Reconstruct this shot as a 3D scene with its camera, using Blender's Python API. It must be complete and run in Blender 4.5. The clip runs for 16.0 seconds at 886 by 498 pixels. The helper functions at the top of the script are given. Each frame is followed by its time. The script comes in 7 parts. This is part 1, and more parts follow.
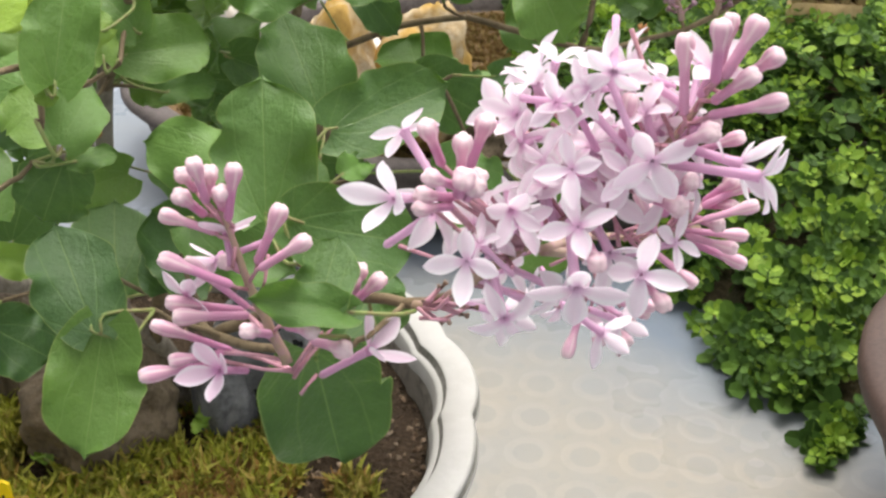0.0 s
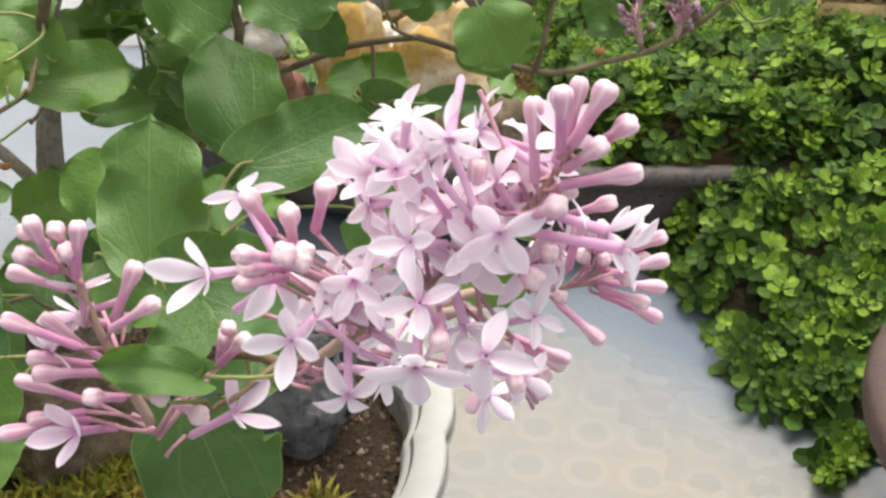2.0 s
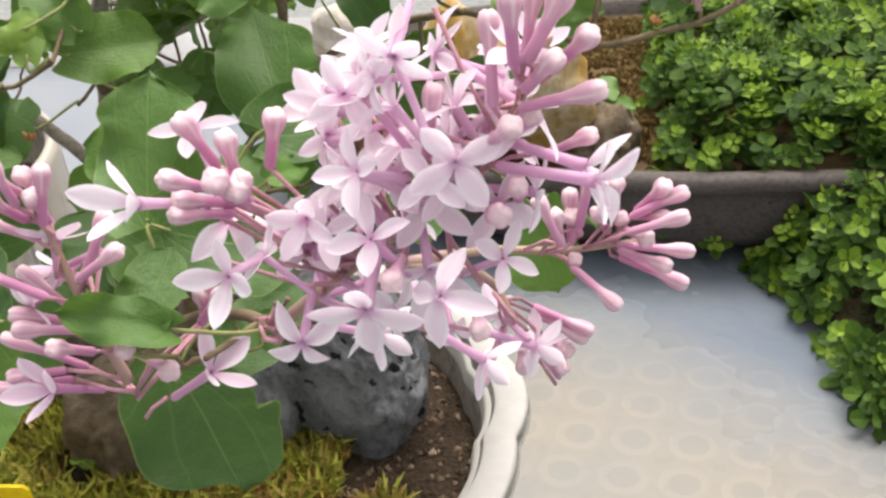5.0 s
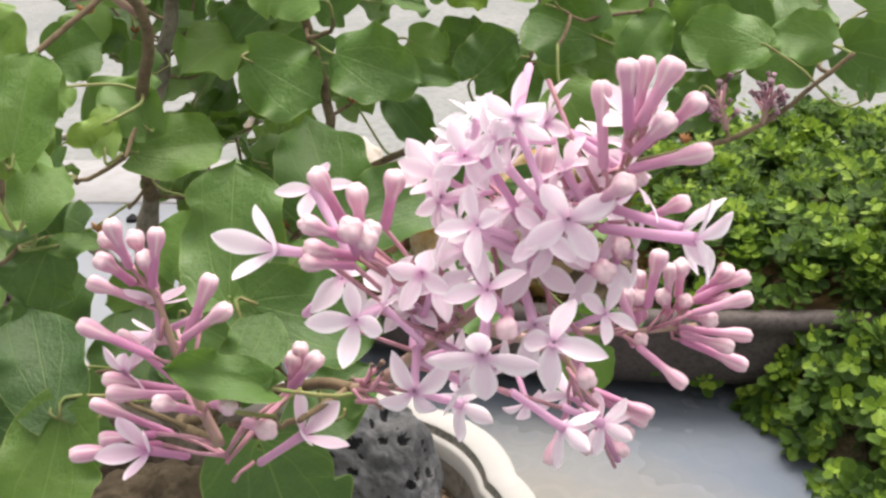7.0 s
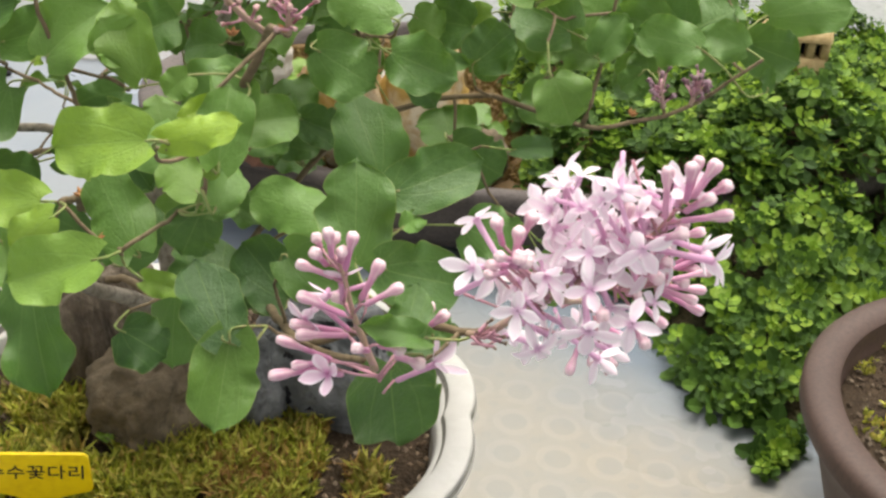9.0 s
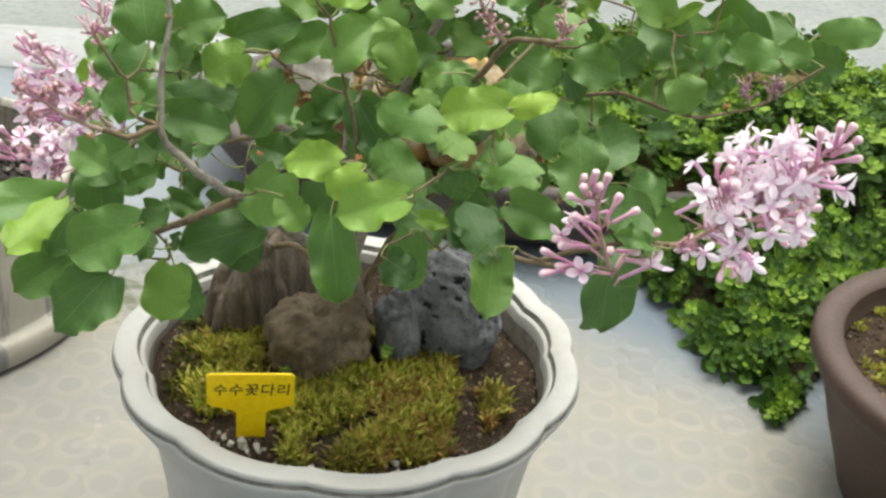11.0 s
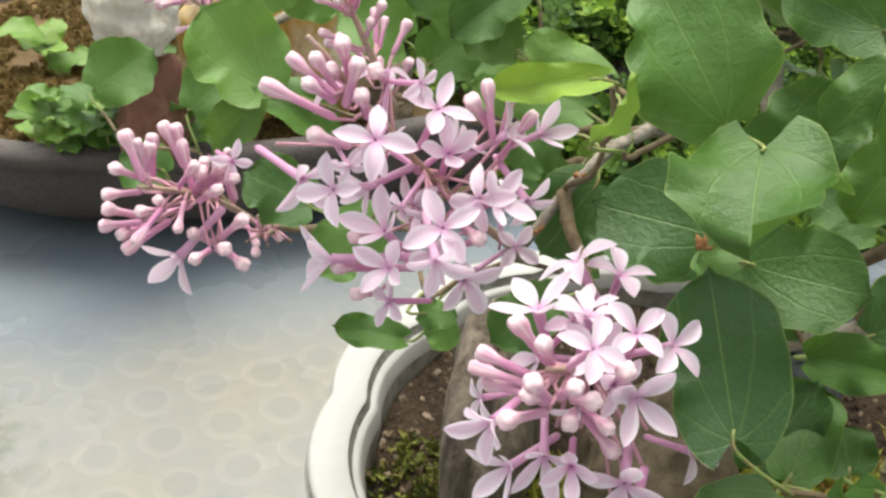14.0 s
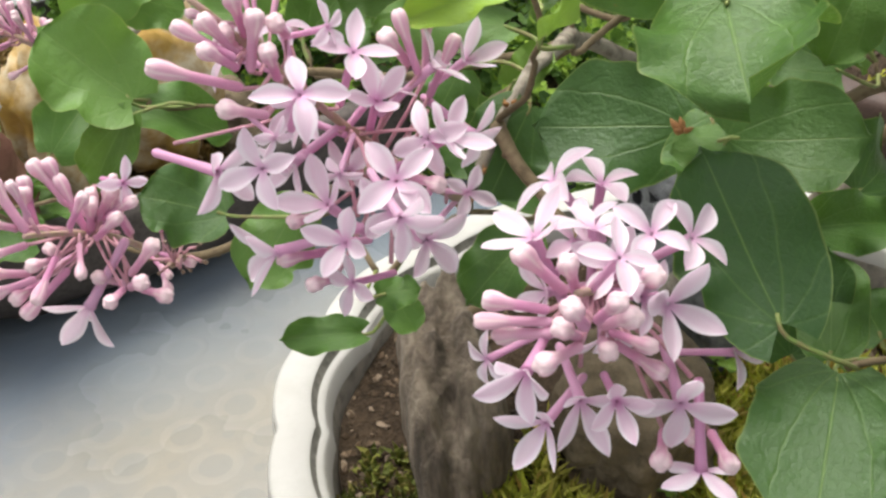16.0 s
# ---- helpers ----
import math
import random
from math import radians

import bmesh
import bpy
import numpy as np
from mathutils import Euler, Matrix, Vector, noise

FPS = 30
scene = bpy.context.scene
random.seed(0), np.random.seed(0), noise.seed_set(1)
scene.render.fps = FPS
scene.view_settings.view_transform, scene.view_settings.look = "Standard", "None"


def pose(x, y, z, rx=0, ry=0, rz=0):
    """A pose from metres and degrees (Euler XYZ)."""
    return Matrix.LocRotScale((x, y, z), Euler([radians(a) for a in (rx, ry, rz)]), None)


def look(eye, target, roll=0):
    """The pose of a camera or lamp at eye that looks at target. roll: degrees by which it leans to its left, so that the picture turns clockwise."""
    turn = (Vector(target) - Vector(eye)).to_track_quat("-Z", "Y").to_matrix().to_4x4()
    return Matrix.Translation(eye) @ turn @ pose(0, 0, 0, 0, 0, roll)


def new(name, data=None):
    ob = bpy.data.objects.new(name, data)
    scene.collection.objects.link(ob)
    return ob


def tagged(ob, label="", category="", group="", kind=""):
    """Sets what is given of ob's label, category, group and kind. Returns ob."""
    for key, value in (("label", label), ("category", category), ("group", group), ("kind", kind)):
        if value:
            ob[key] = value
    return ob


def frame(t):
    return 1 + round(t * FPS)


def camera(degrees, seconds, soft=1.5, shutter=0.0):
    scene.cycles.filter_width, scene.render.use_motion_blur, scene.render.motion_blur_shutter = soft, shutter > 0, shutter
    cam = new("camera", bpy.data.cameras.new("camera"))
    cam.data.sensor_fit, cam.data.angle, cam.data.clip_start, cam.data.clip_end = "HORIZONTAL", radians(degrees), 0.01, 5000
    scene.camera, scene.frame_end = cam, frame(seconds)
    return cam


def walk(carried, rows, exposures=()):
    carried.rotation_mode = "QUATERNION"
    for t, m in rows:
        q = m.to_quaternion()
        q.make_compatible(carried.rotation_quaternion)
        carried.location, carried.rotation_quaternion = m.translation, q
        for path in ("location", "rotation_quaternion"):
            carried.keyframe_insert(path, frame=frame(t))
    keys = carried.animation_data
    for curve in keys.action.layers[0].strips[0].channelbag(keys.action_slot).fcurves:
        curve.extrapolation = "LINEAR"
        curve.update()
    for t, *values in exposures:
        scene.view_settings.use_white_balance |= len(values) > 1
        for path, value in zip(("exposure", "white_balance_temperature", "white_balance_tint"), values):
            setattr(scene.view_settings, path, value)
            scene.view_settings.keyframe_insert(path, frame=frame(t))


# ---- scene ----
cam = camera(42.6, 16.0, soft=2.6)
METRES, EYE, TILT, LEAN, TURN = 1.2, 0.558, -29.5, 0.0, 0.0
ROWS = [
    (0.0, 0.0, 0.0, 0.0, 0.0, 0.0, 0.0),
    (0.5, 0.0033, 0.0068, 0.0029, 0.22, -0.01, -0.09),
    (1.0, 0.0201, 0.0077, 0.0078, 0.3, -0.21, 0.04),
    (1.5, 0.0263, 0.009, 0.0107, 1.72, -0.47, -0.68),
    (2.0, 0.0309, 0.0124, 0.0129, 2.62, -0.71, -0.87),
    (2.5, 0.0306, 0.0004, 0.0164, 1.93, -1.28, -1.06),
    (3.0, 0.0339, 0.0105, 0.0175, 2.56, -1.71, -1.19),
    (3.5, 0.0335, 0.0165, 0.0191, 3.05, -2.27, -1.32),
    (3.7, 0.0346, 0.0177, 0.0187, 3.45, -2.45, -1.33),
    (5.8, 0.0597, 0.0352, -0.0119, 11.79, 5.27, -1.02),
    (6.0, 0.0576, 0.0344, -0.0154, 11.91, 6.85, -1.17),
    (6.5, 0.0517, 0.0296, -0.0201, 10.92, 9.52, -1.53),
    (7.0, 0.0357, 0.0157, -0.0135, 7.6, 8.09, -1.75),
    (7.5, 0.0193, -0.0063, -0.0044, 4.4, 4.43, -2.16),
    (8.0, 0.0086, -0.025, 0.0019, 1.91, 0.57, -2.35),
    (8.2, 0.0008, -0.0353, 0.0053, 0.63, 0.07, -2.22),
    (10.3, -0.0650, -0.1705, -0.0075, -3.0, 0.52, -2.85),
    (10.5, -0.0793, -0.1841, -0.0124, -3.63, 0.58, -2.78),
    (11.0, -0.1293, -0.2168, -0.0264, -5.06, 1.46, -2.42),
    (11.5, -0.1875, -0.2139, -0.0256, -5.96, 2.35, -2.96),
    (12.0, -0.2386, -0.1486, -0.0068, -6.75, 1.99, -4.28),
    (12.5, -0.2857, 0.0023, 0.0334, -8.27, 0.08, -3.38),
    (13.0, -0.3392, 0.0877, 0.0478, -14.28, -1.27, -2.7),
    (13.5, -0.3727, 0.1443, 0.0682, -25.09, -4.75, 6.81),
    (14.0, -0.3807, 0.1781, 0.0705, -31.84, -7.06, 12.72),
    (14.5, -0.3811, 0.1947, 0.0714, -35.48, -8.14, 16.07),
    (15.0, -0.3832, 0.2027, 0.07, -37.63, -8.92, 19.26),
    (15.5, -0.3827, 0.2069, 0.0664, -40.06, -9.55, 23.72),
    (16.0, -0.3826, 0.2109, 0.063, -41.18, -9.43, 26.41),
]
walk(cam, [(t, pose(0, 0, EYE, TILT, LEAN, TURN) @ pose(METRES * x, METRES * y, METRES * z, 90 + pitch, roll, yaw)) for t, x, y, z, yaw, pitch, roll in ROWS], [
    (0.0, 1.06, 6570, 12), (3.5, 1.06, 6600, 12), (6.5, 1.09, 6780, 17), (8.0, 1.08, 6860, 14), (10.5, 1.10, 6640, 5), (12.5, 1.10, 6480, 4), (13.3, 1.22, 6500, 5), (14.5, 1.12, 6560, 7), (16.0, 1.08, 6560, 9)])

# ---- light ----
world = bpy.data.worlds.new("overcast_sky")
scene.world = world
world.use_nodes = True
wn = world.node_tree
sky = wn.nodes.new("ShaderNodeTexSky")
sky.sky_type = "NISHITA"
sky.sun_disc = False
sky.sun_elevation = radians(75)
sky.sun_rotation = radians(20)
sky.dust_density = 6.0
sky.ozone_density = 1.0
soft_sky = wn.nodes.new("ShaderNodeHueSaturation")
soft_sky.inputs["Saturation"].default_value = 0.2
wn.links.new(sky.outputs[0], soft_sky.inputs["Color"])
wn.links.new(soft_sky.outputs[0], wn.nodes["Background"].inputs["Color"])
wn.nodes["Background"].inputs["Strength"].default_value = 0.15
sun = new("sun", bpy.data.lights.new("sun", "SUN"))
sun.data.energy = 0.85
sun.data.angle = radians(40)
sun.data.color = (1.0, 0.94, 0.85)
sun.matrix_world = look((0.20, 0.50, 2.1), (0, 0, 0))

# ---- materials ----


def material(name, rough=0.6):
    m = bpy.data.materials.new(name)
    m.use_nodes = True
    b = m.node_tree.nodes["Principled BSDF"]
    b.inputs["Roughness"].default_value = rough
    return m, m.node_tree, b


def link(nt, a, b):
    nt.links.new(a, b)


def node(nt, kind, **values):
    n = nt.nodes.new(kind)
    for key, value in values.items():
        n.inputs[key.replace("_", " ")].default_value = value
    return n


def ramp(nt, fac, stops):
    r = nt.nodes.new("ShaderNodeValToRGB")
    e = r.color_ramp.elements
    while len(e) < len(stops):
        e.new(0.5)
    for el, (p, c) in zip(e, stops):
        el.position, el.color = p, (*c, 1)
    link(nt, fac, r.inputs["Fac"])
    return r.outputs["Color"]


def mix(nt, fac, a, b, mode="MIX"):
    n = nt.nodes.new("ShaderNodeMix")
    n.data_type, n.blend_type = "RGBA", mode
    for sock, v in ((n.inputs["Factor"], fac), (n.inputs["A"], a), (n.inputs["B"], b)):
        if isinstance(v, (int, float)):
            sock.default_value = v
        elif isinstance(v, tuple):
            sock.default_value = (*v, 1)
        else:
            link(nt, v, sock)
    return n.outputs["Result"]


def maths(nt, op, a, b=0.0):
    n = nt.nodes.new("ShaderNodeMath")
    n.operation = op
    for sock, v in zip(n.inputs, (a, b)):
        if isinstance(v, (int, float)):
            sock.default_value = v
        else:
            link(nt, v, sock)
    return n.outputs[0]


def coords(nt, out="Object", scale=None):
    c = nt.nodes.new("ShaderNodeTexCoord").outputs[out]
    if scale is None:
        return c
    m = node(nt, "ShaderNodeMapping", Scale=scale)
    link(nt, c, m.inputs["Vector"])
    return m.outputs["Vector"]


def noise_at(nt, vec, scale, detail=4.0, rough=0.6):
    n = node(nt, "ShaderNodeTexNoise", Scale=scale, Detail=detail, Roughness=rough)
    link(nt, vec, n.inputs["Vector"])
    return n.outputs["Fac"]


def bump(nt, b, height, strength, distance):
    n = node(nt, "ShaderNodeBump", Strength=strength, Distance=distance)
    link(nt, height, n.inputs["Height"])
    link(nt, n.outputs["Normal"], b.inputs["Normal"])


def two_tone(name, c1, c2, c3, big, small, rough=0.7, relief=0.3, depth=0.002, lo=0.35, hi=0.65):
    """A surface of three tones: broad blotches and fine grain."""
    m, nt, b = material(name, rough)
    b.inputs["Specular IOR Level"].default_value = 0.15 if rough >= 0.7 else 0.3
    v = coords(nt)
    f1, f2 = noise_at(nt, v, big), noise_at(nt, v, small)
    base = ramp(nt, f1, [(lo, c1), (hi, c2)])
    link(nt, mix(nt, ramp(nt, f2, [(0.45, (0, 0, 0)), (0.75, (1, 1, 1))]), base, c3), b.inputs["Base Color"])
    bump(nt, b, f2, relief, depth)
    return m


def leaf_material():
    """Hue and age differ from leaf to leaf; veins run from the midrib."""
    m, nt, b = material("lilac_leaf", 0.42)
    info = nt.nodes.new("ShaderNodeObjectInfo")
    uv = nt.nodes.new("ShaderNodeSeparateXYZ")
    link(nt, coords(nt, "UV"), uv.inputs[0])
    across = maths(nt, "ABSOLUTE", maths(nt, "SUBTRACT", uv.outputs[0], 0.5))
    mid = ramp_value(nt, across, 0.011, 0.004)
    # five main veins fan out from the foot of the blade, finer ones leave the midrib
    xyz = nt.nodes.new("ShaderNodeSeparateXYZ")
    link(nt, coords(nt), xyz.inputs[0])
    side_x, up_y = maths(nt, "ABSOLUTE", xyz.outputs[0]), maths(nt, "ADD", xyz.outputs[1], 0.015)
    far = maths(nt, "SQRT", maths(nt, "ADD", maths(nt, "MULTIPLY", side_x, side_x), maths(nt, "MULTIPLY", up_y, up_y)))
    angle = maths(nt, "ADD", maths(nt, "ARCTAN2", side_x, up_y), maths(nt, "MULTIPLY", noise_at(nt, coords(nt), 3.0, 2.0), 0.16))
    bowed = maths(nt, "ADD", angle, maths(nt, "MULTIPLY", far, 0.34))
    fan = None
    for turn, strong in ((0.70, 1.0), (1.30, 0.8), (1.85, 0.6)):
        off = maths(nt, "MULTIPLY", maths(nt, "ABSOLUTE", maths(nt, "SUBTRACT", bowed, turn)), far)
        one = maths(nt, "MULTIPLY", ramp_value(nt, off, 0.013, 0.003), strong)
        fan = one if fan is None else maths(nt, "MAXIMUM", fan, one)
    rise = maths(nt, "SUBTRACT", up_y, maths(nt, "MULTIPLY", side_x, 0.75))
    wave = maths(nt, "ABSOLUTE", maths(nt, "SUBTRACT", maths(nt, "FRACT", maths(nt, "MULTIPLY", maths(nt, "ADD", rise, maths(nt, "MULTIPLY", noise_at(nt, coords(nt), 4.0, 2.0), 0.08)), 5.5)), 0.5))
    lateral = maths(nt, "MAXIMUM", fan, maths(nt, "MULTIPLY", ramp_value(nt, wave, 0.030, 0.008), 0.35))
    cells = nt.nodes.new("ShaderNodeTexVoronoi")
    cells.feature = "DISTANCE_TO_EDGE"
    cells.inputs["Scale"].default_value = 17.0
    link(nt, coords(nt, "UV"), cells.inputs["Vector"])
    net = ramp_value(nt, cells.outputs["Distance"], 0.0, 0.16)
    margin = ramp_value(nt, across, 0.484, 0.494)
    vein = maths(nt, "MAXIMUM", maths(nt, "MULTIPLY", mid, 0.8), maths(nt, "MULTIPLY", lateral, 0.36))
    tone = ramp(nt, info.outputs["Random"], [(0.0, (0.043, 0.108, 0.017)), (0.35, (0.070, 0.158, 0.025)), (0.7, (0.092, 0.194, 0.033)), (1.0, (0.130, 0.250, 0.046))])
    tint = nt.nodes.new("ShaderNodeSeparateColor")
    link(nt, info.outputs["Color"], tint.inputs[0])
    aged = mix(nt, tint.outputs[0], tone, (0.34, 0.50, 0.04))
    blotch = noise_at(nt, coords(nt), 5.0, 6.0, 0.7)
    aged = mix(nt, ramp(nt, blotch, [(0.4, (0, 0, 0)), (0.8, (0.35, 0.35, 0.35))]), aged, (0.14, 0.28, 0.06))
    spots = ramp(nt, noise_at(nt, coords(nt), 14.0, 2.0), [(0.74, (0, 0, 0)), (0.78, (0.7, 0.7, 0.7))])
    aged = mix(nt, spots, aged, (0.16, 0.15, 0.03))
    aged = mix(nt, maths(nt, "MULTIPLY", maths(nt, "SUBTRACT", 1.0, net), 0.07), aged, (0.16, 0.27, 0.06))
    aged = mix(nt, tint.outputs[1], aged, (0.020, 0.064, 0.017))
    colour = mix(nt, maths(nt, "MULTIPLY", vein, 0.5), aged, (0.20, 0.31, 0.085))
    colour = mix(nt, maths(nt, "MULTIPLY", margin, 0.45), colour, (0.27, 0.34, 0.09))
    link(nt, colour, b.inputs["Base Color"])
    quilt = maths(nt, "MULTIPLY", noise_at(nt, coords(nt, "Object", (1, 1, 0)), 9.0, 5.0, 0.65), 2.2)
    bump(nt, b, maths(nt, "ADD", maths(nt, "MULTIPLY", vein, -1.2), maths(nt, "ADD", quilt, maths(nt, "MULTIPLY", net, 0.16))), 0.33, 0.0010)
    b.inputs["Specular IOR Level"].default_value = 0.42
    glow = nt.nodes.new("ShaderNodeBsdfTranslucent")
    link(nt, mix(nt, 0.35, colour, (0.24, 0.42, 0.03)), glow.inputs["Color"])
    both = nt.nodes.new("ShaderNodeMixShader")
    both.inputs[0].default_value = 0.24
    link(nt, b.outputs[0], both.inputs[1])
    link(nt, glow.outputs[0], both.inputs[2])
    link(nt, both.outputs[0], nt.nodes["Material Output"].inputs["Surface"])
    return m


def petal_material(name, tube, throat, petal, edge, translucent=0.3, blushed=True):
    """Pigment along the flower: V runs from the tube's foot (0) over the throat (0.5) to the petal's tip (1), U across it."""
    m, nt, b = material(name, 0.55)
    uv = nt.nodes.new("ShaderNodeSeparateXYZ")
    link(nt, coords(nt, "UV"), uv.inputs[0])
    along = ramp(nt, uv.outputs[1], [(0.0, tube), (0.44, tube), (0.52, throat), (0.64, petal), (0.86, petal), (1.0, edge if blushed else petal)])
    rim = maths(nt, "ABSOLUTE", maths(nt, "SUBTRACT", uv.outputs[0], 0.5))
    white = maths(nt, "MULTIPLY", ramp_value(nt, rim, 0.22, 0.42), ramp_value(nt, uv.outputs[1], 0.52, 0.62))
    info = nt.nodes.new("ShaderNodeObjectInfo")
    colour = mix(nt, white, along, edge)
    streak = noise_at(nt, coords(nt, "UV", (14, 1.5, 1)), 1.0, 2.0)
    colour = mix(nt, ramp(nt, streak, [(0.4, (0, 0, 0)), (0.8, (0.2, 0.2, 0.2))]), colour, throat)
    colour = mix(nt, maths(nt, "MULTIPLY", info.outputs["Random"], 0.3), colour, edge)
    link(nt, colour, b.inputs["Base Color"])
    bump(nt, b, noise_at(nt, coords(nt), 900.0), 0.25, 0.0003)
    b.inputs["Sheen Weight"].default_value = 0.15
    glow = nt.nodes.new("ShaderNodeBsdfTranslucent")
    link(nt, colour, glow.inputs["Color"])
    both = nt.nodes.new("ShaderNodeMixShader")
    both.inputs[0].default_value = translucent
    link(nt, b.outputs[0], both.inputs[1])
    link(nt, glow.outputs[0], both.inputs[2])
    link(nt, both.outputs[0], nt.nodes["Material Output"].inputs["Surface"])
    return m


def ramp_value(nt, fac, a, b):
    n = nt.nodes.new("ShaderNodeMapRange")
    n.inputs["From Min"].default_value, n.inputs["From Max"].default_value = a, b
    link(nt, fac, n.inputs["Value"])
    return n.outputs[0]


def island_material(name, tones, rough=0.6, translucent=0.0, drift=None):
    """Small loose pieces, each with a tone of its own."""
    m, nt, b = material(name, rough)
    b.inputs["Specular IOR Level"].default_value = 0.25
    geo = nt.nodes.new("ShaderNodeNewGeometry")
    steps = [(i / (len(tones) - 1), c) for i, c in enumerate(tones)]
    colour = ramp(nt, geo.outputs["Random Per Island"], steps)
    if drift:
        patch = noise_at(nt, coords(nt), 22.0, 3.0)
        colour = mix(nt, ramp(nt, patch, [(0.45, (0, 0, 0)), (0.65, (0.75, 0.75, 0.75))]), colour, drift)
    grain = noise_at(nt, coords(nt), 300.0)
    colour = mix(nt, ramp(nt, grain, [(0.4, (0, 0, 0)), (0.8, (0.4, 0.4, 0.4))]), colour, tones[0])
    link(nt, colour, b.inputs["Base Color"])
    bump(nt, b, grain, 0.3, 0.0006)
    if translucent:
        glow = nt.nodes.new("ShaderNodeBsdfTranslucent")
        link(nt, colour, glow.inputs["Color"])
        both = nt.nodes.new("ShaderNodeMixShader")
        both.inputs[0].default_value = translucent
        link(nt, b.outputs[0], both.inputs[1])
        link(nt, glow.outputs[0], both.inputs[2])
        link(nt, both.outputs[0], nt.nodes["Material Output"].inputs["Surface"])
    return m


def bench_material(name, dusty, pale=1.0):
    """Pale painted bench top, grey-blue towards the back and front; paler beige dust lies between the pots."""
    m, nt, b = material(name, 0.5)
    b.inputs["Specular IOR Level"].default_value = 0.2
    v = nt.nodes.new("ShaderNodeNewGeometry").outputs["Position"]
    wide = noise_at(nt, v, 2.2, 5.0)
    dust = noise_at(nt, v, 6.5, 5.0)
    fine = noise_at(nt, v, 70.0, 6.0, 0.7)
    colour = ramp(nt, wide, [(0.38, (0.140, 0.168, 0.200)), (0.60, (0.200, 0.220, 0.230))])
    xyz = nt.nodes.new("ShaderNodeSeparateXYZ")
    link(nt, v, xyz.inputs[0])
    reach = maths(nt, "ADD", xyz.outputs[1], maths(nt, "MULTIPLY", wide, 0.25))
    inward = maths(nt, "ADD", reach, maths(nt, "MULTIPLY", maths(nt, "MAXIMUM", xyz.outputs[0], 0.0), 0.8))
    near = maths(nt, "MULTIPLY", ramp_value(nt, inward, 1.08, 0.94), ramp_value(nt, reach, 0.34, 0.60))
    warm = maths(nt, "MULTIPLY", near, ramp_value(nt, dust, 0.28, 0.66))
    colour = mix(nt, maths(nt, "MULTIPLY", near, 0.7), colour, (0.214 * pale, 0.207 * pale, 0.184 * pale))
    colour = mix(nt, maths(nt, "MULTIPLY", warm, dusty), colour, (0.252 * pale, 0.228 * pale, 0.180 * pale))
    colour = mix(nt, ramp(nt, fine, [(0.5, (0, 0, 0)), (0.8, (0.3, 0.3, 0.3))]), colour, (0.160, 0.164, 0.154))
    # ochre and green algae stains that have dried beside the cream pot
    d = nt.nodes.new("ShaderNodeVectorMath")
    d.operation = "DISTANCE"
    link(nt, v, d.inputs[0])
    d.inputs[1].default_value = (-0.402, 0.866, 0.0)
    mossy = maths(nt, "MULTIPLY", ramp_value(nt, d.outputs["Value"], 0.085, 0.03), ramp_value(nt, noise_at(nt, v, 34.0, 6.0, 0.7), 0.44, 0.56))
    tan = maths(nt, "MULTIPLY", ramp_value(nt, d.outputs["Value"], 0.26, 0.05), ramp_value(nt, dust, 0.40, 0.62))
    colour = mix(nt, maths(nt, "MULTIPLY", tan, 0.30), colour, (0.21, 0.19, 0.135))
    colour = mix(nt, maths(nt, "MULTIPLY", mossy, 0.8), colour, (0.066, 0.080, 0.034))
    link(nt, colour, b.inputs["Base Color"])
    link(nt, ramp_value(nt, wide, 0.2, 1.2), b.inputs["Roughness"])
    bump(nt, b, fine, 0.15, 0.0008)
    return m


def glaze_material(name, base, dirt, stain, streaks=True, rough=0.3, amount=0.8):
    """Old pot glaze: grime runs down the wall in streaks."""
    m, nt, b = material(name, rough)
    v = coords(nt)
    patch = noise_at(nt, v, 14.0, 5.0)
    colour = ramp(nt, patch, [(0.35, base), (0.7, dirt)])
    if streaks:
        run = noise_at(nt, coords(nt, "Object", (22, 22, 3)), 1.0, 6.0, 0.7)
        colour = mix(nt, maths(nt, "MULTIPLY", ramp_value(nt, run, 0.50, 0.60), amount), colour, stain)
    fine = noise_at(nt, v, 160.0, 5.0)
    colour = mix(nt, ramp(nt, fine, [(0.55, (0, 0, 0)), (0.75, (0.5, 0.5, 0.5))]), colour, dirt)
    link(nt, colour, b.inputs["Base Color"])
    bump(nt, b, fine, 0.12, 0.001)
    return m


def streaked_rock():
    """Bark-like stone: long upright streaks, brown and grey."""
    m, nt, b = material("streaked_rock", 0.9)
    run = noise_at(nt, coords(nt, "Object", (70, 70, 12)), 1.0, 6.0, 0.7)
    fine = noise_at(nt, coords(nt), 240.0, 5.0)
    colour = ramp(nt, run, [(0.36, (0.044, 0.032, 0.021)), (0.5, (0.125, 0.096, 0.068)), (0.64, (0.22, 0.178, 0.13))])
    link(nt, mix(nt, ramp(nt, fine, [(0.5, (0, 0, 0)), (0.75, (0.6, 0.6, 0.6))]), colour, (0.07, 0.06, 0.035)), b.inputs["Base Color"])
    bump(nt, b, maths(nt, "ADD", run, maths(nt, "MULTIPLY", fine, 0.5)), 0.9, 0.004)
    return m


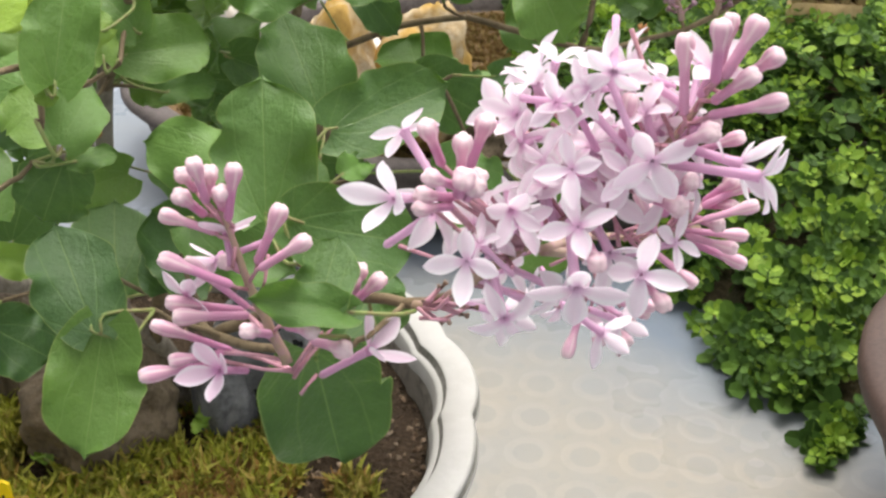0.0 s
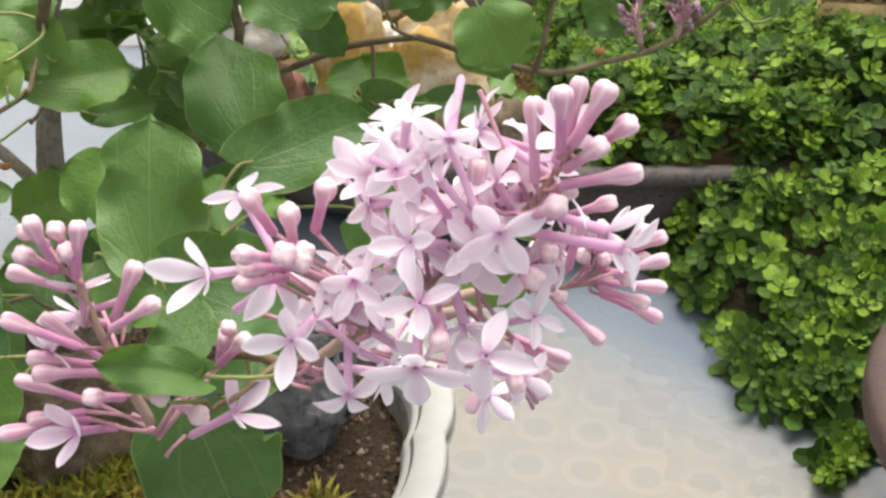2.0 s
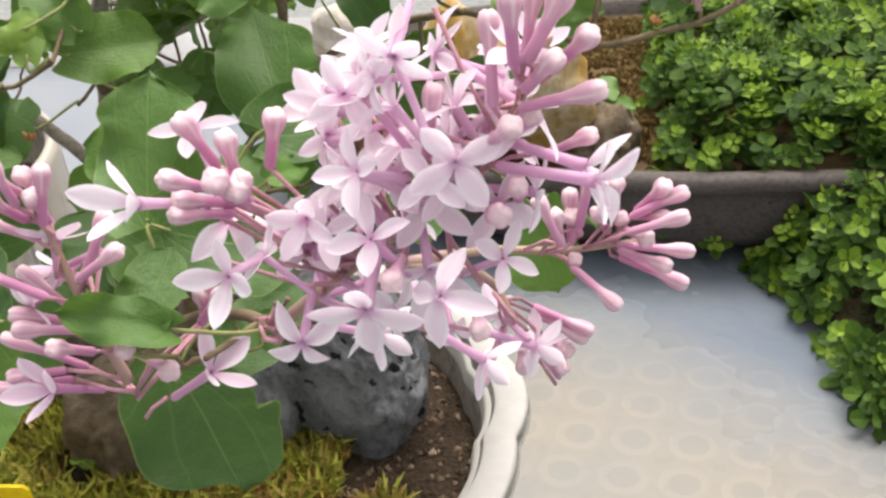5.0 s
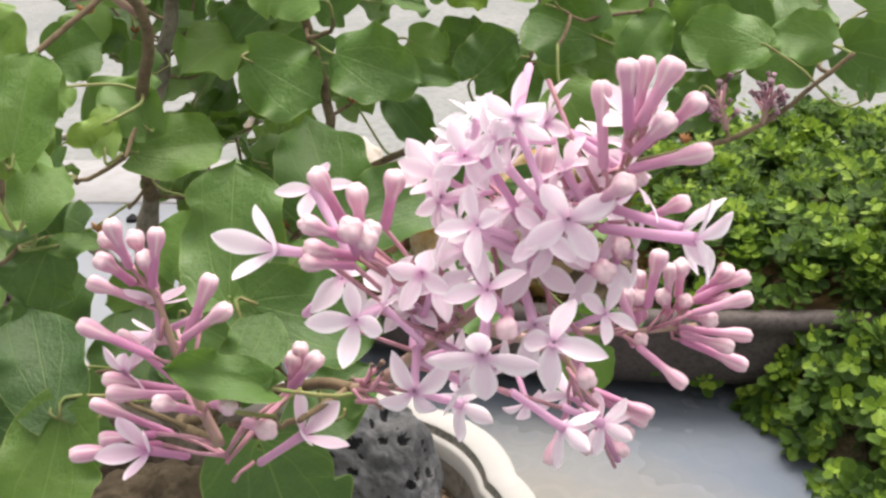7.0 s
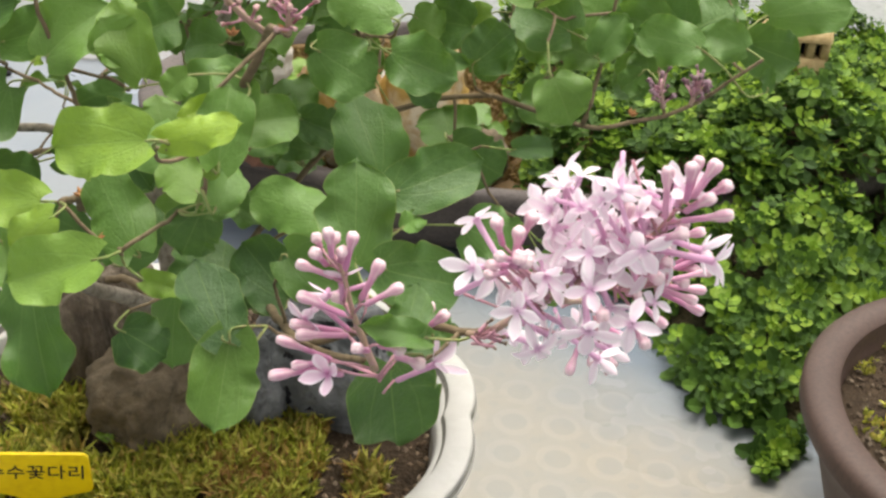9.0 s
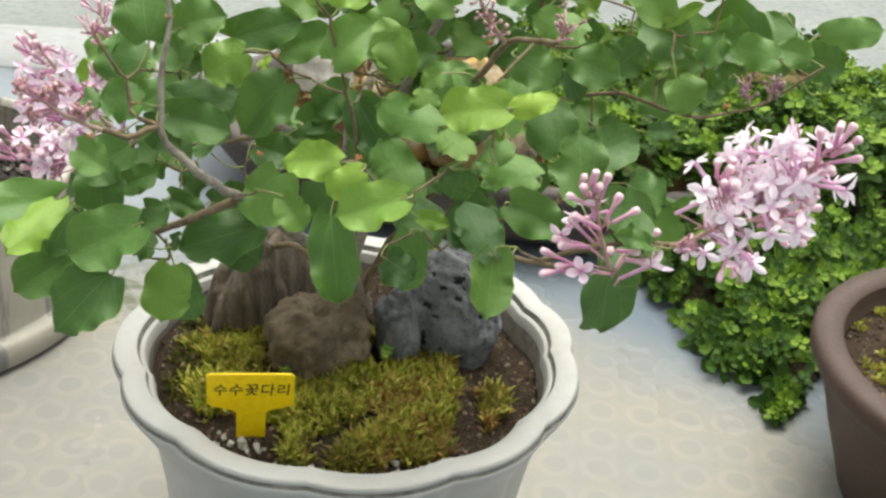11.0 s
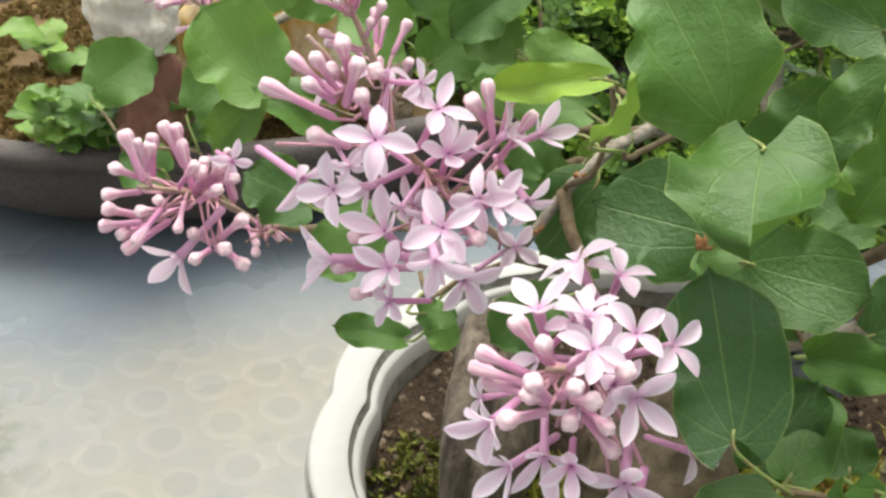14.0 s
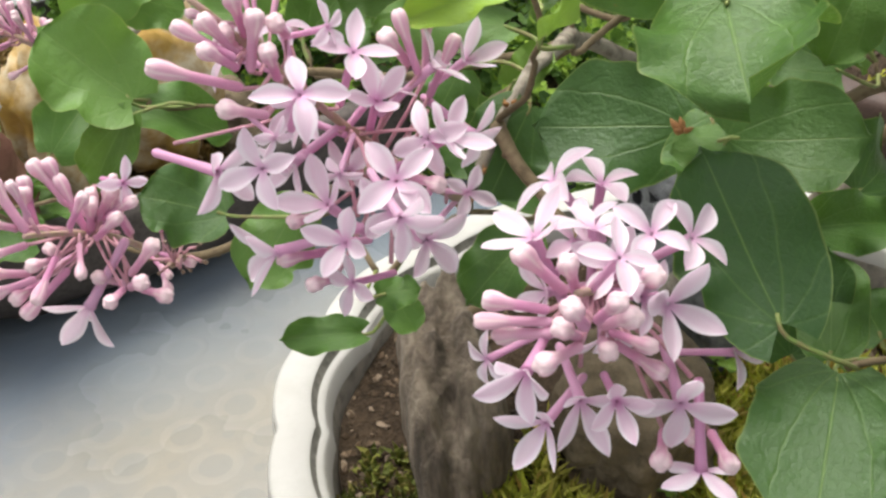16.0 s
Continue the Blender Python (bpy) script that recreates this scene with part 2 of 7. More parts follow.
STREAK_ROCK = streaked_rock()
# Greys for the line under the white pot's rim and the step inside it.
RIM_LINE = two_tone("rim_line_grey", (0.15, 0.146, 0.125), (0.24, 0.233, 0.20), (0.095, 0.09, 0.075), 60, 300, 0.8)
LEAF = leaf_material()
PETAL = petal_material("lilac_petal", (0.68, 0.32, 0.53), (0.68, 0.36, 0.57), (0.785, 0.60, 0.705), (0.85, 0.77, 0.82), 0.40, False)
# Paler petals of cluster A, with its stronger light also put into the colour.
PALE_PETAL = petal_material("lit_lilac_petal", (0.78, 0.47, 0.67), (0.76, 0.46, 0.66), (0.90, 0.775, 0.845), (0.94, 0.905, 0.915), 0.42, False)
BUD = petal_material("lilac_bud", (0.62, 0.24, 0.43), (0.66, 0.30, 0.47), (0.71, 0.40, 0.52), (0.88, 0.72, 0.72), 0.24)
RED_BUD = petal_material("young_bud", (0.20, 0.05, 0.07), (0.27, 0.09, 0.10), (0.33, 0.14, 0.15), (0.56, 0.36, 0.33), 0.1)
DRY_BUD = petal_material("withered_bud", (0.07, 0.04, 0.022), (0.12, 0.07, 0.04), (0.17, 0.105, 0.065), (0.24, 0.16, 0.11), 0.05)
DARK_BUD = petal_material("dark_bud", (0.12, 0.05, 0.06), (0.20, 0.09, 0.11), (0.27, 0.14, 0.18), (0.35, 0.22, 0.26), 0.05)
BARK = two_tone("lilac_bark", (0.215, 0.185, 0.140), (0.34, 0.305, 0.250), (0.110, 0.090, 0.064), 40, 260, 0.85, 0.7, 0.0015)
TWIG = two_tone("young_twig", (0.14, 0.105, 0.062), (0.21, 0.160, 0.095), (0.09, 0.064, 0.038), 60, 320, 0.7, 0.4, 0.0006)
STALK = two_tone("green_stalk", (0.16, 0.24, 0.06), (0.26, 0.30, 0.10), (0.22, 0.14, 0.08), 80, 400, 0.6, 0.2, 0.0004)
PEDICEL = two_tone("flower_stalk", (0.46, 0.22, 0.28), (0.56, 0.31, 0.36), (0.34, 0.17, 0.17), 90, 300, 0.6, 0.2, 0.0004)
RACHIS = two_tone("flower_stalk", (0.30, 0.22, 0.14), (0.38, 0.28, 0.20), (0.40, 0.22, 0.26), 80, 400, 0.6, 0.2, 0.0004)
SCALE = two_tone("bud_scale", (0.30, 0.14, 0.06), (0.42, 0.22, 0.08), (0.18, 0.08, 0.04), 90, 400, 0.7, 0.4, 0.0006)
WHITE_GLAZE = glaze_material("white_pot_glaze", (0.410, 0.403, 0.372), (0.362, 0.350, 0.314), (0.28, 0.27, 0.225), True, 0.45, 0.25)
CREAM_GLAZE = glaze_material("cream_pot_glaze", (0.40, 0.37, 0.305), (0.31, 0.285, 0.23), (0.12, 0.125, 0.13), True, 0.38, 0.85)
CLAY_IN = two_tone("pot_inside", (0.32, 0.29, 0.24), (0.22, 0.20, 0.17), (0.13, 0.12, 0.10), 20, 150, 0.8)
BROWN_CLAY = two_tone("brown_stoneware", (0.056, 0.034, 0.025), (0.078, 0.049, 0.037), (0.042, 0.026, 0.020), 9, 320, 0.55, 0.25, 0.0008)
DARK_CLAY = two_tone("dark_stoneware", (0.086, 0.074, 0.068), (0.128, 0.111, 0.100), (0.060, 0.051, 0.047), 8, 220, 0.7, 0.35, 0.001)
SOIL = two_tone("potting_soil", (0.022, 0.015, 0.009), (0.050, 0.034, 0.020), (0.085, 0.058, 0.035), 45, 420, 0.95, 1.0, 0.004)
WET_SOIL = two_tone("wet_soil", (0.015, 0.013, 0.012), (0.05, 0.042, 0.035), (0.10, 0.09, 0.08), 40, 300, 0.5, 1.0, 0.005)
MUD = two_tone("settled_mud", (0.095, 0.060, 0.026), (0.150, 0.095, 0.040), (0.060, 0.042, 0.018), 16, 160, 0.75, 0.4, 0.002)
BROWN_ROCK = two_tone("brown_rock", (0.090, 0.070, 0.044), (0.180, 0.142, 0.094), (0.058, 0.046, 0.029), 26, 170, 0.92, 0.7, 0.003)
GREY_ROCK = two_tone("dark_porous_rock", (0.095, 0.098, 0.098), (0.23, 0.235, 0.235), (0.045, 0.046, 0.047), 40, 160, 0.9, 0.8, 0.003)
# near-black for a pebble, and for shade painted into rock pits and ornament hollows
NEAR_BLACK = two_tone("near_black", (0.012, 0.012, 0.013), (0.03, 0.03, 0.032), (0.02, 0.02, 0.02), 60, 300, 0.95)
TALL_ROCK = two_tone("weathered_grey_rock", (0.34, 0.32, 0.27), (0.50, 0.47, 0.40), (0.24, 0.22, 0.17), 9, 90, 0.9, 0.8, 0.006)
OCHRE_ROCK = two_tone("ochre_rock", (0.30, 0.27, 0.17), (0.40, 0.37, 0.26), (0.21, 0.19, 0.12), 22, 120, 0.9, 0.6, 0.003)
RED_ROCK = two_tone("red_brown_rock", (0.165, 0.080, 0.055), (0.24, 0.13, 0.090), (0.11, 0.05, 0.034), 18, 140, 0.9, 0.6, 0.003)
OCHRE_CLAY = two_tone("ochre_clay", (0.40, 0.29, 0.13), (0.48, 0.37, 0.19), (0.29, 0.20, 0.085), 40, 200, 0.85, 0.4, 0.001)
YELLOW_ROCK = two_tone("yellow_stone", (0.36, 0.23, 0.06), (0.46, 0.39, 0.27), (0.28, 0.17, 0.05), 16, 110, 0.85, 0.5, 0.003, 0.42, 0.58)
WHITE_ROCK = two_tone("white_stone", (0.50, 0.46, 0.38), (0.60, 0.57, 0.50), (0.40, 0.33, 0.23), 14, 110, 0.85, 0.5, 0.003)
BENCH = bench_material("bench_top", 0.9)
STUD = bench_material("bench_stud", 0.9, 1.06)
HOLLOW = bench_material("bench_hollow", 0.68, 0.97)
CURB = two_tone("white_curb", (0.30, 0.305, 0.30), (0.265, 0.27, 0.265), (0.245, 0.24, 0.225), 3, 40, 0.8, 0.3, 0.001)
PAVING = two_tone("pale_paving", (0.19, 0.205, 0.195), (0.24, 0.25, 0.235), (0.15, 0.16, 0.15), 3, 70, 0.85, 0.3, 0.002)
MOSS = island_material("moss_blade", [(0.16, 0.18, 0.03), (0.30, 0.33, 0.042), (0.48, 0.51, 0.058), (0.66, 0.63, 0.13), (0.50, 0.31, 0.09)], 0.7, 0.36, (0.15, 0.12, 0.025))
# Young yellow-green tips, made brighter than lower leaves to carry light from above.
TIPS = island_material("lit_young_cover_leaf", [(0.125, 0.230, 0.021), (0.195, 0.320, 0.031), (0.27, 0.39, 0.045)], 0.55, 0.3)
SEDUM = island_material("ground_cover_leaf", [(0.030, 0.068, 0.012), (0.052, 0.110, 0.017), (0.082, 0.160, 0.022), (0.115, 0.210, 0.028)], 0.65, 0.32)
RUSTY = island_material("rusty_moss_blade", [(0.16, 0.10, 0.03), (0.30, 0.17, 0.05), (0.42, 0.25, 0.07), (0.34, 0.32, 0.05)], 0.7, 0.2)
PEBBLE = island_material("grit", [(0.036, 0.026, 0.017), (0.10, 0.068, 0.042), (0.20, 0.14, 0.090), (0.32, 0.25, 0.18)], 0.85)
CLAY_MUD = two_tone("smooth_clay", (0.13, 0.085, 0.055), (0.19, 0.13, 0.088), (0.09, 0.06, 0.038), 12, 140, 0.6, 0.25, 0.002)
YELLOW_PLASTIC = two_tone("yellow_plastic", (0.86, 0.60, 0.006), (0.90, 0.66, 0.010), (0.76, 0.50, 0.006), 12, 160, 0.4, 0.05, 0.0003)
INK = two_tone("black_ink", (0.015, 0.014, 0.014), (0.03, 0.028, 0.025), (0.01, 0.01, 0.01), 60, 300, 0.6)

# ---- builders ----


def part(name, bm, mat, parent=None, label="", smooth=True):
    """Links a bmesh as one mesh object, under a thing or a part."""
    me = bpy.data.meshes.new(name)
    bm.normal_update()
    bm.to_mesh(me)
    bm.free()
    for m in mat if isinstance(mat, (list, tuple)) else [mat]:
        me.materials.append(m)
    if smooth:
        me.polygons.foreach_set("use_smooth", [True] * len(me.polygons))
    ob = new(name, me)
    ob.parent = parent
    if label:
        tagged(ob, label)
    return ob


def thing(name, place, label, category, group="", kind=""):
    ob = new(name)
    ob.location = place
    ob.empty_display_size = 0.02
    return tagged(ob, label, category, group, kind)


def tube_mesh(bm, points, radii, sides=7, close=True):
    """A tapered round limb along the points."""
    pts = [Vector(p) for p in points]
    rings = []
    ref = Vector((0.31, 0.22, 0.92)).normalized()
    for i, p in enumerate(pts):
        d = (pts[min(i + 1, len(pts) - 1)] - pts[max(i - 1, 0)]).normalized()
        a = d.cross(ref)
        if a.length < 0.05:
            a = d.cross(Vector((1, 0, 0)))
        a.normalize()
        b = d.cross(a)
        rings.append([bm.verts.new(p + radii[i] * (math.cos(2 * math.pi * k / sides) * a + math.sin(2 * math.pi * k / sides) * b)) for k in range(sides)])
    for r0, r1 in zip(rings, rings[1:]):
        for k in range(sides):
            bm.faces.new((r0[k], r0[(k + 1) % sides], r1[(k + 1) % sides], r1[k]))
    if close:
        bm.faces.new(rings[0][::-1])
        bm.faces.new(rings[-1])
    return rings


def smooth_line(points, steps=5, wobble=0.0, seed=0):
    """Points of a rounded line through the given ones (Catmull-Rom), with slight irregular bends."""
    p = [Vector(q) for q in points]
    p = [2 * p[0] - p[1], *p, 2 * p[-1] - p[-2]]
    out = []
    for i in range(1, len(p) - 2):
        for s in range(steps):
            u = s / steps
            a, b, c, d = p[i - 1], p[i], p[i + 1], p[i + 2]
            q = 0.5 * (2 * b + (c - a) * u + (2 * a - 5 * b + 4 * c - d) * u * u + (3 * b - a - 3 * c + d) * u ** 3)
            if wobble and s:
                q = q + wobble * noise.noise_vector(q * 60 + Vector((seed, 0, 0)))
            out.append(q)
    out.append(p[-2])
    return out


def lathe(bm, profile, sides=72, shape=None):
    """Turns (radius, height) pairs round z; shape(angle, radius, height) may change the radius."""
    rings = []
    for r, z in profile:
        ring = []
        for k in range(sides):
            a = 2 * math.pi * k / sides
            q = shape(a, r, z) if shape else r
            ring.append(bm.verts.new((q * math.cos(a), q * math.sin(a), z)))
        rings.append(ring)
    for r0, r1 in zip(rings, rings[1:]):
        for k in range(sides):
            bm.faces.new((r0[k], r0[(k + 1) % sides], r1[(k + 1) % sides], r1[k]))
    return rings


def rock_mesh(size, rough, seed, detail=4, pits=0.0, squash=0.0, grain=1.0):
    """A weathered stone: a rounded lump with ridges, facets and hollows."""
    bm = bmesh.new()
    bmesh.ops.create_icosphere(bm, subdivisions=detail, radius=1.0)
    s = Vector(size)
    off = Vector((seed * 3.7, seed * 1.3, seed * 2.1))
    for v in bm.verts:
        p0 = v.co.copy()
        p = Vector((p0.x, p0.y, p0.z * grain))
        k = 1 + rough * noise.fractal(p * 1.3 + off, 1.0, 2.0, 4) + 0.16 * rough * noise.hetero_terrain(p * 3.2 + off, 1.0, 2.0, 3, 0.2)
        k -= 0.30 * rough * abs(noise.noise(p * 4 + off)) + 0.14 * rough * abs(noise.noise(p * 11 + off))
        if pits:
            k -= pits * max(0.0, noise.noise(p * 7.5 + off)) ** 1.5
        v.co = Vector((p0.x * s.x * k, p0.y * s.y * k, p0.z * s.z * k))
        if squash and v.co.z < -squash * s.z:
            v.co.z = -squash * s.z
    return bm

# ---- bench and surroundings ----


def box(bm, x0, x1, y0, y1, z0, z1):
    v = [bm.verts.new((x, y, z)) for z in (z0, z1) for y in (y0, y1) for x in (x0, x1)]
    for f in ((0, 2, 3, 1), (4, 5, 7, 6), (0, 1, 5, 4), (2, 6, 7, 3), (0, 4, 6, 2), (1, 3, 7, 5)):
        bm.faces.new([v[i] for i in f])
    return v


def build_bench():
    bm = bmesh.new()
    n = 40
    x0, x1, y0, y1 = -2.6, 2.6, -1.2, 1.549
    grid = [[bm.verts.new((x0 + (x1 - x0) * i / n, y0 + (y1 - y0) * j / n, 0.0)) for i in range(n + 1)] for j in range(n + 1)]
    for j in range(n):
        for i in range(n):
            bm.faces.new((grid[j][i], grid[j][i + 1], grid[j + 1][i + 1], grid[j + 1][i]))
    edge = [e for e in bm.edges if e.is_boundary]
    low = bmesh.ops.extrude_edge_only(bm, edges=edge)["geom"]
    bmesh.ops.translate(bm, vec=(0, 0, -0.795), verts=[g for g in low if isinstance(g, bmesh.types.BMVert)])
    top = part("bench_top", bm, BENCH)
    tagged(top, "pale grey-blue painted bench top, beige with dust between the pots", "bench", kind="structure")
    # rows of low round studs pressed into the top
    def stud_points(bm, x, y, r):
        rings = []
        for rr, z in ((1.06, -0.00005), (0.96, 0.00016), (0.86, 0.00024), (0.74, 0.00022), (0.64, 0.00010), (0.58, 0.00006)):
            rings.append([bm.verts.new((x + r * rr * math.cos(a), y + r * rr * math.sin(a), z)) for a in (2 * math.pi * k / 14 for k in range(14))])
        for j, (r0, r1) in enumerate(zip(rings, rings[1:])):
            for k in range(14):
                f = bm.faces.new((r0[k], r0[(k + 1) % 14], r1[(k + 1) % 14], r1[k]))
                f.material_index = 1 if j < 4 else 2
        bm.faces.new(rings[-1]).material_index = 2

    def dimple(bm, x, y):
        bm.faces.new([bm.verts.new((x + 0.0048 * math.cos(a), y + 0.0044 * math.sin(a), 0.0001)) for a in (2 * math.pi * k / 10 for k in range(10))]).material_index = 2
    bm = bmesh.new()
    stud_points(bm, 0, 0, 0.0182)
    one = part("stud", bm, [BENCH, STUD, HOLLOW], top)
    u, v = Vector((0.0426, -0.0050)), Vector((0.0084, 0.0446))
    rest, first = bmesh.new(), True
    for j in range(-14, 40):
        for i in range(-26, 24):
            p = Vector((0.107, 0.667)) + i * u + j * v
            x, y = p.x + random.uniform(-0.001, 0.001), p.y + random.uniform(-0.001, 0.001)
            if not (-0.95 < x < 0.85 and 0.05 < y < 1.12):
                continue
            dimple(rest, p.x + 0.5 * (u.x + v.x), p.y + 0.5 * (u.y + v.y))
            if -0.36 < x < 0.28 and 0.45 < y < 1.0:
                ob = one if first else one.copy()
                if not first:
                    scene.collection.objects.link(ob)
                first = False
                ob.location = (x, y, 0.0)
            else:
                stud_points(rest, x, y, 0.0182 * random.uniform(0.96, 1.04))
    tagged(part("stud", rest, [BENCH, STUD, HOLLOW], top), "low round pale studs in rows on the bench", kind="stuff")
    bm = bmesh.new()
    box(bm, -30, 30, 1.55, 1.765, -0.8, 0.003)
    bmesh.ops.bevel(bm, geom=list(bm.edges), offset=0.003, segments=2)
    tagged(part("curb", bm, CURB), "white plastered curb behind the bench", "curb", kind="structure")
    bm = bmesh.new()
    m = 24
    g = [[bm.verts.new((-30 + 60 * i / m, 1.768 + 60 * (j / m) ** 2, -0.004 + 0.004 * noise.noise(Vector((i, j, 5))))) for i in range(m + 1)] for j in range(m + 1)]
    for j in range(m):
        for i in range(m):
            bm.faces.new((g[j][i], g[j][i + 1], g[j + 1][i + 1], g[j + 1][i]))
    tagged(part("ground", bm, PAVING), "pale concrete ground beyond the bench", "ground", kind="structure")
    bm = bmesh.new()
    g = [bm.verts.new(p) for p in ((-30, -30, -0.8), (30, -30, -0.8), (30, 1.56, -0.8), (-30, 1.56, -0.8))]
    bm.faces.new(g)
    tagged(part("floor", bm, PAVING), "pale concrete floor round the bench", "floor", kind="structure")


build_bench()
speck = part("pebble", rock_mesh((0.009, 0.008, 0.006), 0.3, 2.0, 2, 0.0, 0.6), NEAR_BLACK)
speck.location = (-0.621, 1.472, 0.0035)
tagged(speck, "small black pebble lying on the bench", "pebble")

# ---- pots ----
POT = Vector((-0.1470, 0.455, 0.0))


CUSPS = (23, 54, 82, 110, 137, 168, 199, 228.3, 261.5, 294, 323.5, 358.3)


def lobes(a, r, z):
    """Scalloped outline: twelve shallow bracket-shaped lobes, strongest at the lip."""
    d = math.degrees(a) % 360
    lo = max((c for c in CUSPS if c <= d), default=CUSPS[-1] - 360)
    hi = min((c for c in CUSPS if c > d), default=CUSPS[0] + 360)
    u = (d - lo) / (hi - lo)
    wave = abs(math.sin(math.pi * u)) ** 0.75 - 0.58
    return r * (1 + 0.033 * wave * (0.25 + 0.75 * max(0.0, (z - 0.1) / 0.11)))


def build_white_pot():
    pot = thing("flower_pot", POT, "white glazed round pot with a scalloped rim", "pot")
    bm = bmesh.new()
    lathe(bm, [(0.0, 0.012), (0.112, 0.012), (0.115, 0.0), (0.125, 0.0), (0.128, 0.014), (0.1300, 0.05), (0.134, 0.10), (0.1405, 0.145), (0.1460, 0.168), (0.1545, 0.182),
               (0.1615, 0.1940), (0.1650, 0.2010), (0.1656, 0.2030), (0.1650, 0.2042)], 288, lobes)
    part("body", bm, WHITE_GLAZE, pot)
    bm = bmesh.new()
    lathe(bm, [(0.1650, 0.2042), (0.1636, 0.2046), (0.1634, 0.2064)], 288, lobes)
    part("rim_groove", bm, RIM_LINE, pot, "thin dark line under the rim")
    bm = bmesh.new()
    lathe(bm, [(0.1634, 0.2064), (0.1641, 0.2068), (0.1644, 0.2088), (0.1638, 0.2102), (0.1625, 0.2107), (0.1495, 0.2102), (0.1482, 0.2092)], 288, lobes)
    part("rim", bm, WHITE_GLAZE, pot)
    bm = bmesh.new()
    lathe(bm, [(0.1482, 0.2092), (0.1472, 0.2062), (0.1464, 0.2050)], 288, lobes)
    part("inner_edge", bm, RIM_LINE, pot, "grey line in the step inside the rim")
    bm = bmesh.new()
    lathe(bm, [(0.1464, 0.2050), (0.1458, 0.2048), (0.1440, 0.2044), (0.1430, 0.2030), (0.1414, 0.196)], 288, lobes)
    part("inner_ledge", bm, WHITE_GLAZE, pot)
    bm = bmesh.new()
    lathe(bm, [(0.1414, 0.196), (0.1385, 0.17), (0.127, 0.11), (0.105, 0.03), (0.0, 0.03)], 96, lobes)
    part("inner_wall", bm, CLAY_IN, pot, "dull grey-green inner wall")
    for k in range(3):
        a = 2 * math.pi * k / 3 + 0.4
        bm = bmesh.new()
        bmesh.ops.create_cone(bm, segments=16, radius1=0.016, radius2=0.02, depth=0.012, cap_ends=True, matrix=Matrix.Translation((0.1 * math.cos(a), 0.1 * math.sin(a), 0.007)))
        part("foot", bm, WHITE_GLAZE, pot)
    return pot


def ground_height(x, y):
    """Soil level in the white pot, slightly mounded."""
    d = math.hypot(x, y) / 0.143
    return 0.189 - 0.008 * d * d + 0.010 * d * d * max(0.0, min(1.0, (y - x) / 0.12)) + 0.004 * noise.noise(Vector((x * 28, y * 28, 2.0)))


def soil_disc(name, radius, height, mat, label, n=26, sides=64, place=(0, 0, 0)):
    bm = bmesh.new()
    rings = []
    c = bm.verts.new((0, 0, height(0, 0)))
    for i in range(1, n + 1):
        r = radius * i / n
        ring = []
        for k in range(sides):
            x, y = r * math.cos(2 * math.pi * k / sides), r * math.sin(2 * math.pi * k / sides)
            ring.append(bm.verts.new((x, y, height(x, y))))
        rings.append(ring)
    for k in range(sides):
        bm.faces.new((c, rings[0][k], rings[0][(k + 1) % sides]))
    for r0, r1 in zip(rings, rings[1:]):
        for k in range(sides):
            bm.faces.new((r0[k], r1[k], r1[(k + 1) % sides], r0[(k + 1) % sides]))
    bm2 = bmesh.ops.extrude_edge_only(bm, edges=[e for e in bm.edges if e.is_boundary])["geom"]
    bmesh.ops.translate(bm, vec=(0, 0, -0.02), verts=[g for g in bm2 if isinstance(g, bmesh.types.BMVert)])
    ob = part(name, bm, mat)
    ob.location = place
    return tagged(ob, label, "soil")


def pebbles(name, count, spot, sizes, mat, label, place):
    """Loose grit: little faceted stones scattered by spot()."""
    verts, faces = [], []
    for _ in range(count):
        x, y, z = spot()
        r = random.uniform(*sizes)
        q = Euler((random.uniform(0, 6), random.uniform(0, 6), random.uniform(0, 6))).to_matrix()
        b = len(verts)
        for p in ((1, 0, 0), (-1, 0, 0), (0, 1, 0), (0, -1, 0), (0, 0, 0.7), (0, 0, -0.7), (0.6, 0.6, 0.3), (-0.6, -0.6, -0.3)):
            verts.append(Vector((x, y, z)) + q @ (Vector(p) * r * random.uniform(0.75, 1.2)))
        faces += [tuple(b + i for i in f) for f in ((4, 0, 6), (4, 6, 2), (4, 2, 1), (4, 1, 3), (4, 3, 0), (5, 6, 0), (5, 2, 6), (5, 1, 2), (5, 7, 1), (7, 3, 1), (5, 3, 7), (5, 0, 3))]
    me = bpy.data.meshes.new(name)
    me.from_pydata(verts, [], faces)
    me.materials.append(mat)
    ob = new(name, me)
    ob.location = place
    return tagged(ob, label, "grit", kind="stuff")


